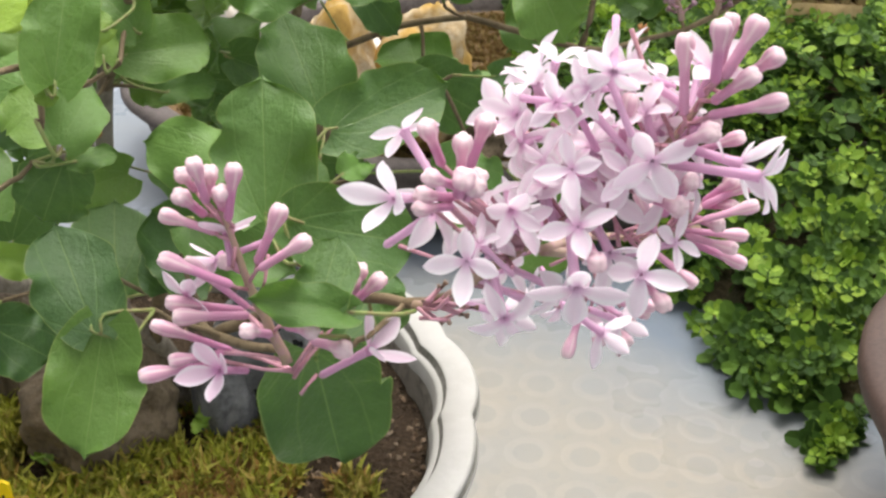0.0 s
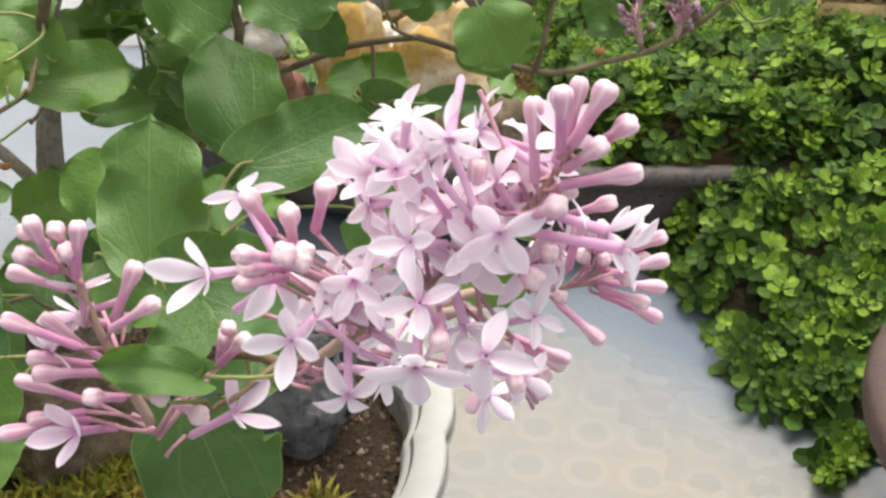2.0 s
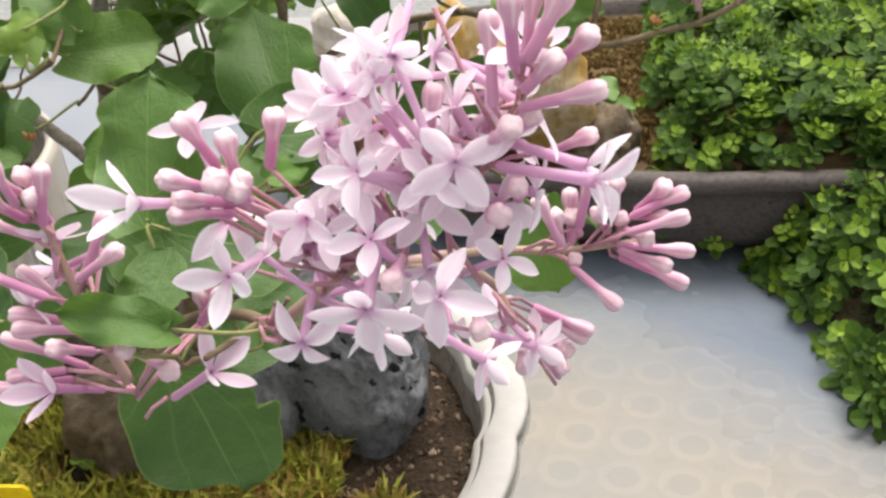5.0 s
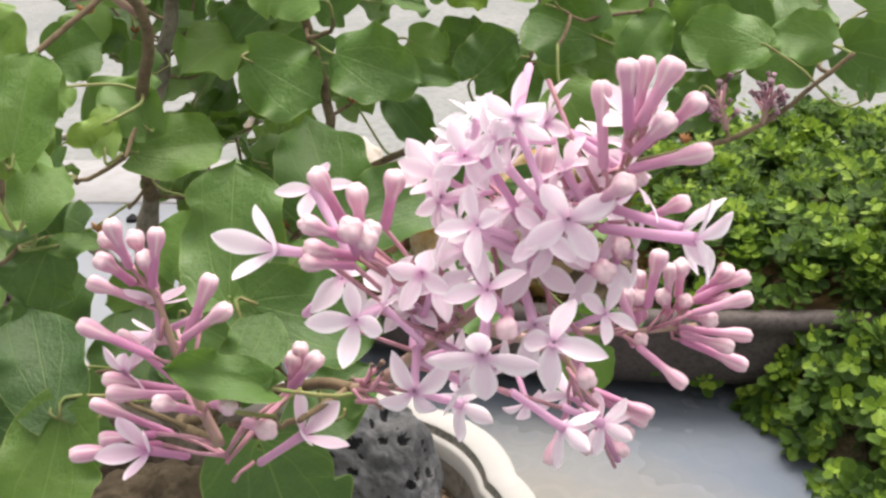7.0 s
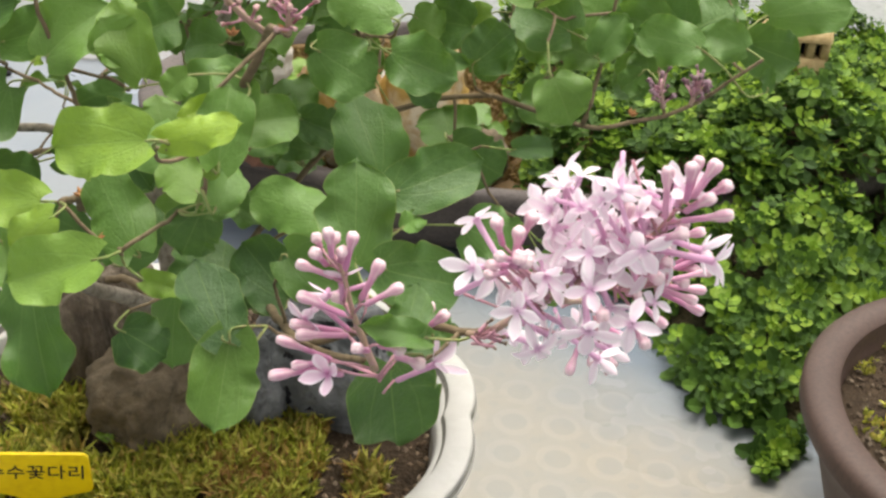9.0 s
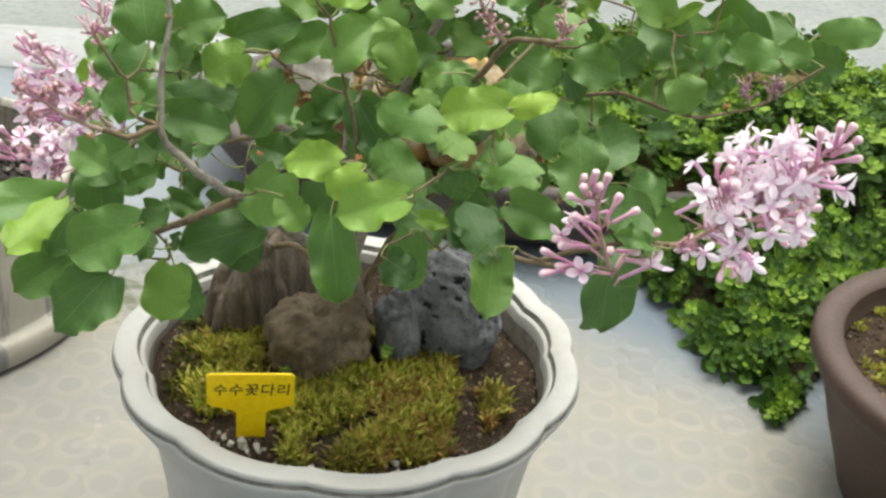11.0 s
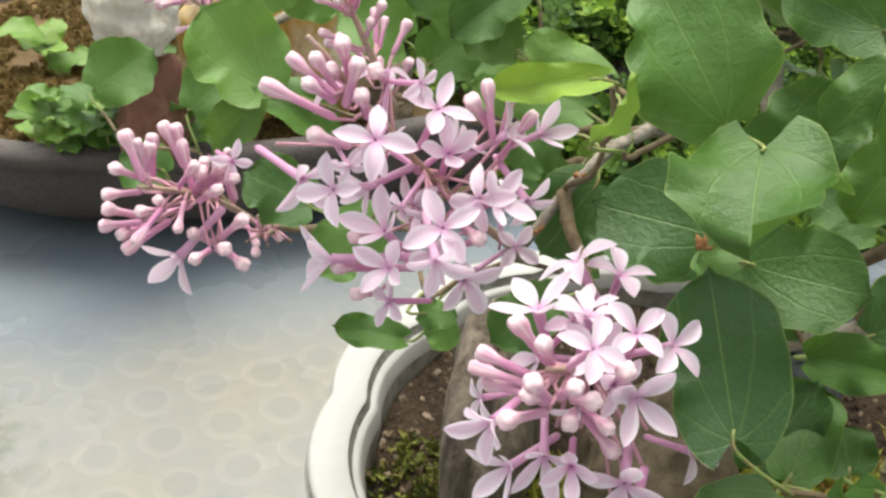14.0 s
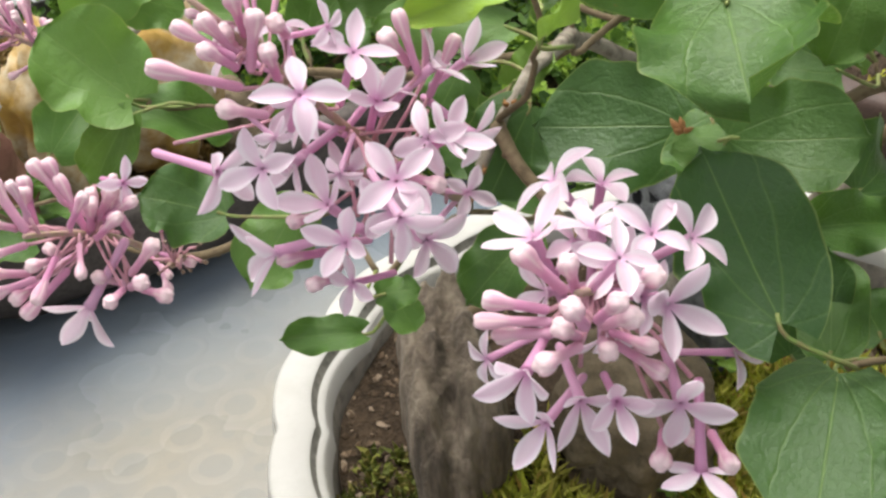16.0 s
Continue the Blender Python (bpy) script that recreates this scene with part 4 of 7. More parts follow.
def build_ornament():
    """A block with a row of window hollows under a rounded top, half sunk in the mat."""
    orn = thing("garden_ornament", (0.397, 1.150, 0.176), "small ochre garden ornament with dark window hollows", "ornament")
    bm = bmesh.new()
    box(bm, -0.036, 0.036, -0.016, 0.020, 0.0, 0.028)
    bmesh.ops.bevel(bm, geom=list(bm.edges), offset=0.003, segments=2)
    part("base", bm, OCHRE_CLAY, orn)
    for k in range(5):
        bm = bmesh.new()
        x = -0.032 + 0.016 * k
        box(bm, x - 0.0042, x + 0.0042, -0.015, 0.015, 0.026, 0.050)
        bmesh.ops.bevel(bm, geom=list(bm.edges), offset=0.0016, segments=2)
        part("pillar", bm, OCHRE_CLAY, orn)
    # near-black box behind the pillars: the windows' shade put into its colour
    bm = bmesh.new()
    box(bm, -0.033, 0.033, 0.002, 0.018, 0.027, 0.050)
    part("back_wall", bm, NEAR_BLACK, orn, "near-black wall that paints the shade behind the pillars")
    bm = bmesh.new()
    n = 14
    rows = []
    for x in (-0.038, -0.034, 0.034, 0.038):
        k = 0.75 if abs(x) > 0.035 else 1.0
        rows.append([bm.verts.new((x, 0.002 + 0.021 * k * math.cos(math.pi * i / n), 0.047 + 0.016 * k * math.sin(math.pi * i / n))) for i in range(n + 1)])
    for r0, r1 in zip(rows, rows[1:]):
        for i in range(n):
            bm.faces.new((r0[i], r0[i + 1], r1[i + 1], r1[i]))
        bm.faces.new((r0[0], r1[0], r1[n], r0[n]))
    bm.faces.new(rows[0])
    bm.faces.new(list(reversed(rows[-1])))
    bmesh.ops.recalc_face_normals(bm, faces=list(bm.faces))
    part("roof", bm, OCHRE_CLAY, orn, smooth=False)
    orn.matrix_world = pose(0.397, 1.150, 0.176, 0, 0, -8)


build_ornament()

# ---- the lilac ----
lilac = thing("lilac_bonsai", POT + Vector((0, 0, 0.19)), "dwarf lilac bonsai with pink flower clusters and round green leaves", "bonsai tree")


def under(ob, parent):
    """Hangs a part, given in world places, under its thing."""
    ob.parent = parent
    ob.matrix_parent_inverse = parent_matrix(parent).inverted()
    return ob


def parent_matrix(ob):
    m = Matrix.Translation(ob.location) if ob.type == "EMPTY" else ob.matrix_basis.copy()
    if ob.parent:
        m = parent_matrix(ob.parent) @ ob.matrix_parent_inverse @ m
    return m


def leaf_mesh(seed, fold, droop, wave, notch):
    """Broad, nearly round blade with a short point, a heart-shaped base, a keel, quilting between the veins and a wavy, puckered margin. X across, Y from base to tip."""
    rnd = random.Random(seed)
    bm = bmesh.new()
    uv = bm.loops.layers.uv.new("UVMap")
    rows, cols = 24, 14
    ph = rnd.uniform(0, 6)
    dome = rnd.uniform(-0.10, 0.10)
    blunt = rnd.choice((2.5, 3.0, 3.4, 3.8))
    puckers = [(rnd.uniform(0.3, 0.85), rnd.choice((-1, 1)), rnd.uniform(0.05, 0.14)) for _ in range(3)]
    grid = []
    where = {}
    for j in range(rows + 1):
        v = j / rows
        if v < 0.40:
            half = (1 - ((0.40 - v) / 0.43) ** 2) ** 0.5
        else:
            q = (v - 0.40) / 0.60
            half = (1 - q ** blunt) ** 0.60 if q < 1 else 0.0
        half = 0.5 * max(half, 0.03) * (1 + 0.035 * math.sin(9 * v + ph) + 0.018 * math.sin(21 * v + 2 * ph))
        line = []
        for i in range(cols + 1):
            u = i / cols - 0.5
            edge = abs(2 * u)
            pinch = sum(k * math.exp(-((v - c) / 0.05) ** 2) for c, s, k in puckers if s * u > 0)
            x = 2 * u * half * (1 - pinch * edge ** 3 + 0.05 * math.sin(13 * v + ph + (2 if u > 0 else 0)) * edge ** 6)
            y = v + 0.06 * (v ** 8) * (1 - edge) - notch * edge ** 1.3 * max(0.0, 1 - v / 0.35)
            side = v - 0.375 * edge
            z = fold * abs(x) ** 1.25 - droop * v * v + wave * math.sin(6.5 * v + ph + (1.5 if u > 0 else 0)) * edge ** 2
            z += 0.5 * wave * math.sin(15 * v + 2 * ph + (2.5 if u > 0 else 0)) * edge ** 4 + 0.6 * pinch * edge ** 2
            z += dome * (1 - edge ** 2) * math.sin(math.pi * v) + 0.03 * math.sin(5 * v + 3 * u + 2 * ph)
            z += 0.003 * math.sin(2 * math.pi * 5.5 * side - 1.6) * min(1.0, 4 * edge * (1.15 - edge))
            w = bm.verts.new((x, y, z))
            where[w] = (i / cols, v)
            line.append(w)
        grid.append(line)
    for j in range(rows):
        for i in range(cols):
            f = bm.faces.new((grid[j][i], grid[j][i + 1], grid[j + 1][i + 1], grid[j + 1][i]))
            for loop in f.loops:
                loop[uv].uv = where[loop.vert]
    me = bpy.data.meshes.new("leaf")
    bm.normal_update()
    bm.to_mesh(me)
    bm.free()
    me.materials.append(LEAF)
    me.polygons.foreach_set("use_smooth", [True] * len(me.polygons))
    return me


BLADES = [leaf_mesh(3, 0.40, 0.10, 0.100, 0.14), leaf_mesh(5, 0.25, 0.20, 0.130, 0.10), leaf_mesh(8, 0.60, 0.05, 0.090, 0.16), leaf_mesh(13, 0.05, 0.14, 0.160, 0.08),
          leaf_mesh(21, -0.12, 0.26, 0.110, 0.12), leaf_mesh(34, 0.45, 0.30, 0.120, 0.14), leaf_mesh(55, 0.55, 0.18, 0.150, 0.12), leaf_mesh(89, 0.32, 0.00, 0.110, 0.15)]
FLAT = leaf_mesh(7, 0.12, 0.08, 0.060, 0.16)
ROUND = leaf_mesh(29, 0.07, 0.12, 0.050, 0.12)
WAVY = leaf_mesh(144, 0.22, 0.02, 0.170, 0.34)
LEAF_FEET = []
leaf_rnd = random.Random(4)


def leaf(base, tip, width, age, normal, blade=None):
    """One leaf from its base to its tip. age: above 0 young and yellow-green, below 0 only darker."""
    b, t, n = Vector(base), Vector(tip), Vector(normal)
    y = t - b
    size = y.length
    y.normalize()
    x = y.cross(n).normalized()
    z = x.cross(y)
    usual = leaf_rnd.choice(BLADES)
    ob = new("leaf", blade or usual)
    m = Matrix((x, y, z)).transposed().to_4x4()
    m.translation = b
    under(ob, lilac)
    ob.matrix_basis = m @ Matrix.Diagonal((width, size, 0.5 * (width + size), 1))
    ob.color = (max(0.0, age), max(0.0, -2.0 * age), 0, 1)
    LEAF_FEET.append((b, y))
    return ob


def placed_leaves():
    leaf((-0.043, 0.244, 0.428), (-0.044, 0.261, 0.458), 0.0265, -0.20, (0.14, -0.80, 0.59))
    leaf((-0.057, 0.293, 0.418), (-0.087, 0.301, 0.425), 0.0216, 0.00, (0.19, -0.79, 0.58))
    leaf((-0.039, 0.338, 0.414), (-0.052, 0.360, 0.445), 0.0304, -0.10, (0.21, -0.80, 0.57))
    leaf((-0.032, 0.301, 0.427), (0.001, 0.317, 0.435), 0.0249, 0.00, (0.04, -0.83, 0.56), FLAT)
    leaf((-0.008, 0.400, 0.402), (-0.013, 0.416, 0.415), 0.0309, 0.00, (0.11, -0.82, 0.57))
    leaf((0.016, 0.357, 0.422), (0.034, 0.367, 0.419), 0.0109, -0.30, (0.04, -0.81, 0.58))
    leaf((0.031, 0.369, 0.450), (0.041, 0.362, 0.433), 0.0260, 0.10, (0.01, -0.84, 0.54))
    leaf((-0.034, 0.232, 0.434), (-0.006, 0.240, 0.424), 0.0241, -0.10, (0.06, -0.77, 0.64), FLAT)
    leaf((-0.026, 0.195, 0.431), (-0.022, 0.209, 0.443), 0.0124, 0.00, (0.09, -0.74, 0.66), ROUND)
    leaf((-0.020, 0.198, 0.431), (-0.037, 0.191, 0.439), 0.0098, -0.10, (0.11, -0.73, 0.68))
    leaf((-0.029, 0.214, 0.409), (-0.026, 0.228, 0.365), 0.0328, -0.22, (0.08, -0.67, 0.73), FLAT)
    leaf((-0.027, 0.239, 0.395), (-0.014, 0.258, 0.406), 0.0176, -0.30, (0.06, -0.73, 0.68))
    leaf((-0.012, 0.221, 0.412), (-0.010, 0.225, 0.419), 0.0072, 0.00, (0.04, -0.73, 0.68))
    leaf((-0.085, 0.231, 0.404), (-0.097, 0.250, 0.424), 0.0220, -0.35, (0.27, -0.71, 0.65), ROUND)
    leaf((-0.083, 0.232, 0.405), (-0.086, 0.213, 0.381), 0.0238, 0.10, (0.25, -0.66, 0.71), FLAT)
    leaf((-0.085, 0.234, 0.467), (-0.083, 0.248, 0.487), 0.0174, 0.05, (0.28, -0.81, 0.52))
    leaf((-0.087, 0.237, 0.451), (-0.082, 0.250, 0.461), 0.0141, 0.00, (0.27, -0.79, 0.55))
    leaf((-0.098, 0.267, 0.433), (-0.103, 0.258, 0.421), 0.0208, 0.00, (0.29, -0.75, 0.60))
    leaf((-0.095, 0.262, 0.435), (-0.085, 0.271, 0.434), 0.0069, 0.05, (0.26, -0.77, 0.58))
    leaf((-0.095, 0.319, 0.443), (-0.071, 0.332, 0.443), 0.0206, 0.08, (0.21, -0.83, 0.52))
    leaf((-0.093, 0.297, 0.449), (-0.096, 0.305, 0.462), 0.0090, 0.25, (0.24, -0.83, 0.51))
    leaf((-0.097, 0.260, 0.443), (-0.110, 0.269, 0.453), 0.0167, 0.20, (0.31, -0.77, 0.56))
    leaf((-0.111, 0.328, 0.357), (-0.114, 0.351, 0.379), 0.0302, -0.30, (0.24, -0.74, 0.63), ROUND)
    leaf((-0.149, 0.343, 0.367), (-0.142, 0.358, 0.390), 0.0292, -0.30, (0.31, -0.74, 0.60))
    leaf((-0.089, 0.314, 0.364), (-0.085, 0.325, 0.381), 0.0245, -0.30, (0.20, -0.74, 0.65))
    leaf((-0.036, 0.294, 0.412), (-0.047, 0.307, 0.421), 0.0117, 0.00, (0.11, -0.80, 0.60))
    leaf((-0.095, 0.363, 0.414), (-0.078, 0.376, 0.414), 0.0121, -0.10, (0.18, -0.82, 0.54))
    leaf((-0.117, 0.299, 0.447), (-0.119, 0.303, 0.460), 0.0169, 0.15, (0.31, -0.80, 0.51))
    leaf((-0.096, 0.240, 0.479), (-0.086, 0.245, 0.484), 0.0081, 0.80, (0.31, -0.82, 0.49))
    leaf((-0.029, 0.287, 0.419), (-0.022, 0.299, 0.419), 0.0097, 0.00, (0.07, -0.80, 0.60))
    leaf((-0.133, 0.279, 0.374), (-0.117, 0.279, 0.363), 0.0233, -0.30, (0.30, -0.67, 0.67))
    leaf((-0.285, 0.275, 0.429), (-0.270, 0.265, 0.423), 0.0177, -0.05, (-0.47, -0.55, 0.69))
    leaf((-0.263, 0.315, 0.379), (-0.250, 0.302, 0.377), 0.0179, -0.15, (-0.43, -0.54, 0.72))
    leaf((-0.093, 0.183, 0.497), (-0.118, 0.188, 0.492), 0.0199, 0.45, (-0.23, -0.81, 0.54))
    leaf((-0.091, 0.192, 0.493), (-0.072, 0.189, 0.501), 0.0107, 0.75, (-0.27, -0.81, 0.53))
    leaf((-0.159, 0.284, 0.425), (-0.188, 0.287, 0.424), 0.0206, 0.50, (-0.08, -0.81, 0.58))
    leaf((-0.148, 0.264, 0.430), (-0.165, 0.261, 0.419), 0.0161, 0.55, (-0.11, -0.80, 0.59))
    leaf((-0.128, 0.243, 0.426), (-0.159, 0.243, 0.416), 0.0237, 0.25, (-0.13, -0.78, 0.61))
    leaf((-0.122, 0.269, 0.415), (-0.140, 0.283, 0.439), 0.0233, 0.05, (-0.15, -0.80, 0.58))
    leaf((-0.111, 0.289, 0.444), (-0.142, 0.298, 0.452), 0.0225, 0.00, (-0.15, -0.82, 0.55))
    leaf((-0.092, 0.333, 0.457), (-0.118, 0.334, 0.445), 0.0271, -0.10, (-0.17, -0.83, 0.53))
    leaf((-0.151, 0.346, 0.434), (-0.133, 0.332, 0.408), 0.0266, -0.30, (-0.12, -0.82, 0.56))
    leaf((-0.070, 0.284, 0.406), (-0.043, 0.271, 0.398), 0.0239, -0.20, (-0.25, -0.76, 0.60))
    leaf((-0.119, 0.312, 0.371), (-0.122, 0.298, 0.344), 0.0244, -0.05, (-0.15, -0.76, 0.64))
    leaf((-0.162, 0.276, 0.398), (-0.157, 0.255, 0.360), 0.0259, -0.10, (-0.10, -0.76, 0.64))
    leaf((-0.192, 0.337, 0.393), (-0.203, 0.324, 0.367), 0.0315, 0.00, (-0.04, -0.79, 0.61))
    leaf((-0.189, 0.317, 0.387), (-0.177, 0.309, 0.373), 0.0185, 0.10, (-0.06, -0.79, 0.62))
    leaf((-0.202, 0.330, 0.364), (-0.246, 0.323, 0.351), 0.0302, -0.20, (-0.00, -0.78, 0.63))
    leaf((-0.246, 0.295, 0.355), (-0.251, 0.280, 0.330), 0.0269, 0.20, (0.03, -0.75, 0.66))
    leaf((-0.247, 0.316, 0.340), (-0.236, 0.303, 0.317), 0.0207, -0.10, (0.02, -0.75, 0.67))
    leaf((-0.260, 0.281, 0.386), (-0.293, 0.270, 0.373), 0.0321, 0.00, (0.08, -0.77, 0.64))
    leaf((-0.273, 0.271, 0.362), (-0.299, 0.254, 0.339), 0.0338, -0.10, (0.09, -0.74, 0.67))
    leaf((-0.299, 0.299, 0.357), (-0.326, 0.285, 0.342), 0.0262, -0.10, (0.12, -0.75, 0.65))
    leaf((-0.305, 0.297, 0.390), (-0.349, 0.267, 0.394), 0.0271, 0.00, (0.15, -0.77, 0.62))
    leaf((-0.304, 0.293, 0.391), (-0.314, 0.251, 0.389), 0.0203, 0.50, (0.13, -0.77, 0.62))
    leaf((-0.300, 0.311, 0.380), (-0.310, 0.297, 0.357), 0.0200, -0.20, (0.11, -0.77, 0.63))
    leaf((-0.283, 0.304, 0.407), (-0.280, 0.292, 0.383), 0.0254, -0.15, (0.08, -0.79, 0.61))
    leaf((-0.274, 0.315, 0.391), (-0.256, 0.319, 0.398), 0.0168, 0.00, (0.06, -0.80, 0.60))
    leaf((-0.259, 0.300, 0.445), (-0.279, 0.299, 0.447), 0.0216, 0.00, (0.07, -0.83, 0.55))
    leaf((-0.258, 0.320, 0.471), (-0.262, 0.328, 0.498), 0.0308, 0.00, (0.05, -0.87, 0.49))
    leaf((-0.240, 0.314, 0.481), (-0.219, 0.316, 0.488), 0.0231, 0.05, (0.01, -0.87, 0.50))
    leaf((-0.210, 0.329, 0.465), (-0.231, 0.325, 0.452), 0.0253, 0.25, (-0.01, -0.85, 0.53))
    leaf((-0.219, 0.351, 0.464), (-0.183, 0.353, 0.476), 0.0231, 0.00, (-0.04, -0.86, 0.50))
    leaf((-0.246, 0.320, 0.441), (-0.214, 0.323, 0.445), 0.0194, -0.10, (0.01, -0.84, 0.55))
    leaf((-0.248, 0.317, 0.432), (-0.217, 0.315, 0.425), 0.0224, -0.10, (0.01, -0.83, 0.56))
    leaf((-0.191, 0.352, 0.441), (-0.216, 0.343, 0.415), 0.0313, -0.15, (-0.03, -0.83, 0.55))
    leaf((-0.244, 0.336, 0.454), (-0.254, 0.340, 0.467), 0.0212, -0.20, (0.04, -0.85, 0.52))
    leaf((-0.167, 0.337, 0.498), (-0.192, 0.340, 0.501), 0.0194, 0.30, (-0.07, -0.88, 0.47))
    leaf((-0.170, 0.309, 0.508), (-0.147, 0.305, 0.504), 0.0170, 0.50, (-0.11, -0.88, 0.47))
    leaf((-0.165, 0.326, 0.464), (-0.145, 0.331, 0.485), 0.0269, 0.05, (-0.11, -0.86, 0.50))
    leaf((-0.128, 0.320, 0.460), (-0.141, 0.331, 0.487), 0.0224, 0.20, (-0.14, -0.85, 0.50))
    leaf((-0.194, 0.358, 0.457), (-0.165, 0.359, 0.468), 0.0219, 0.00, (-0.07, -0.86, 0.51))
    leaf((-0.081, 0.346, 0.508), (-0.062, 0.338, 0.499), 0.0231, 0.00, (-0.23, -0.86, 0.46))
    leaf((-0.036, 0.326, 0.486), (-0.062, 0.336, 0.492), 0.0185, 0.00, (-0.26, -0.84, 0.48))
    leaf((-0.066, 0.350, 0.464), (-0.043, 0.340, 0.454), 0.0270, -0.05, (-0.24, -0.83, 0.51))
    leaf((-0.036, 0.342, 0.467), (-0.012, 0.332, 0.462), 0.0238, 0.00, (-0.29, -0.82, 0.50))
    leaf((0.041, 0.401, 0.460), (0.016, 0.413, 0.470), 0.0304, 0.00, (-0.32, -0.82, 0.47))
    leaf((0.098, 0.435, 0.452), (0.068, 0.452, 0.463), 0.0404, -0.15, (-0.36, -0.81, 0.47))
    leaf((0.095, 0.435, 0.448), (0.117, 0.430, 0.466), 0.0443, -0.15, (-0.39, -0.79, 0.47))
    leaf((0.023, 0.391, 0.480), (0.002, 0.405, 0.504), 0.0261, 0.10, (-0.31, -0.84, 0.45))
    leaf((0.025, 0.390, 0.476), (0.043, 0.386, 0.490), 0.0087, 0.40, (-0.34, -0.82, 0.46))
    leaf((-0.181, 0.390, 0.402), (-0.158, 0.394, 0.416), 0.0220, -0.10, (-0.07, -0.83, 0.55))
    leaf((-0.187, 0.387, 0.393), (-0.161, 0.386, 0.396), 0.0186, -0.20, (-0.07, -0.82, 0.57))
    leaf((-0.089, 0.396, 0.456), (-0.074, 0.399, 0.475), 0.0203, -0.05, (-0.19, -0.85, 0.49))
    leaf((-0.136, 0.364, 0.402), (-0.156, 0.365, 0.400), 0.0246, -0.20, (-0.11, -0.81, 0.57))
    leaf((-0.108, 0.378, 0.454), (-0.127, 0.381, 0.452), 0.0213, -0.10, (-0.15, -0.85, 0.51))
    leaf((-0.268, 0.309, 0.417), (-0.293, 0.300, 0.403), 0.0253, -0.10, (0.08, -0.80, 0.59))
    leaf((-0.232, 0.353, 0.365), (-0.205, 0.353, 0.366), 0.0246, -0.25, (-0.01, -0.79, 0.61))
    leaf((-0.262, 0.335, 0.454), (-0.280, 0.336, 0.459), 0.0227, 0.00, (0.07, -0.85, 0.52))
    leaf((-0.101, 0.365, 0.485), (-0.121, 0.372, 0.495), 0.0239, 0.10, (-0.16, -0.87, 0.47))
    leaf((-0.037, 0.373, 0.497), (-0.020, 0.371, 0.508), 0.0246, 0.10, (-0.27, -0.85, 0.45))
    leaf((-0.118, 0.262, 0.407), (-0.104, 0.258, 0.406), 0.0099, 0.40, (-0.18, -0.77, 0.61))
    leaf((-0.307, 0.382, 0.424), (-0.304, 0.375, 0.438), 0.0074, 0.40, (0.11, -0.84, 0.54))
    leaf((-0.173, 0.331, 0.393), (-0.156, 0.320, 0.375), 0.0266, -0.30, (-0.08, -0.79, 0.61))
    leaf((-0.253, 0.287, 0.370), (-0.265, 0.288, 0.372), 0.0164, -0.10, (0.05, -0.77, 0.64))
    leaf((-0.074, 0.313, 0.370), (-0.094, 0.327, 0.387), 0.0271, -0.30, (-0.19, -0.77, 0.61))
    leaf((-0.221, 0.343, 0.345), (-0.203, 0.338, 0.337), 0.0246, -0.30, (-0.02, -0.77, 0.64))
    leaf((-0.037, 0.391, 0.482), (-0.055, 0.393, 0.471), 0.0237, 0.00, (-0.24, -0.85, 0.47))
    leaf((-0.129, 0.389, 0.476), (-0.147, 0.386, 0.459), 0.0230, 0.05, (-0.12, -0.86, 0.49))
    leaf((-0.175, 0.373, 0.477), (-0.195, 0.378, 0.487), 0.0239, 0.10, (-0.06, -0.88, 0.48))
    leaf((-0.229, 0.358, 0.490), (-0.208, 0.361, 0.500), 0.0216, 0.00, (-0.01, -0.88, 0.47))
    leaf((-0.246, 0.338, 0.491), (-0.238, 0.342, 0.506), 0.0209, 0.00, (0.03, -0.88, 0.47))
    leaf((0.000, 0.390, 0.448), (0.014, 0.390, 0.463), 0.0244, 0.00, (-0.30, -0.82, 0.49))
    leaf((0.087, 0.439, 0.429), (0.068, 0.445, 0.421), 0.0233, -0.10, (-0.35, -0.79, 0.50))
    leaf((-0.208, 0.367, 0.396), (-0.188, 0.364, 0.391), 0.0230, -0.20, (-0.04, -0.81, 0.58))
    leaf((-0.264, 0.333, 0.420), (-0.245, 0.329, 0.410), 0.0185, -0.20, (0.04, -0.82, 0.57))
    leaf((-0.156, 0.396, 0.423), (-0.175, 0.392, 0.409), 0.0237, -0.10, (-0.08, -0.84, 0.54))
    leaf((-0.050, 0.396, 0.456), (-0.074, 0.389, 0.450), 0.0219, -0.10, (0.20, -0.87, 0.45))
    leaf((-0.089, 0.319, 0.450), (-0.100, 0.320, 0.465), 0.0170, 0.05, (0.31, -0.83, 0.47))
    leaf((-0.091, 0.299, 0.458), (-0.102, 0.293, 0.454), 0.0076, 0.40, (0.33, -0.81, 0.49))
    leaf((-0.030, 0.395, 0.441), (-0.016, 0.392, 0.425), 0.0157, -0.30, (0.11, -0.87, 0.49))
    leaf((-0.029, 0.378, 0.456), (-0.004, 0.380, 0.450), 0.0099, -0.05, (0.10, -0.88, 0.46))
    leaf((0.054, 0.400, 0.449), (0.033, 0.403, 0.455), 0.0177, 0.10, (-0.04, -0.89, 0.45))
    leaf((0.054, 0.401, 0.451), (0.065, 0.404, 0.468), 0.0177, 0.00, (-0.07, -0.90, 0.44))
    leaf((0.098, 0.397, 0.457), (0.070, 0.402, 0.461), 0.0219, 0.00, (-0.13, -0.89, 0.44))
    leaf((0.120, 0.403, 0.456), (0.100, 0.408, 0.461), 0.0182, -0.10, (-0.18, -0.88, 0.43))
    leaf((0.078, 0.416, 0.437), (0.069, 0.415, 0.429), 0.0136, 0.00, (-0.10, -0.87, 0.48))
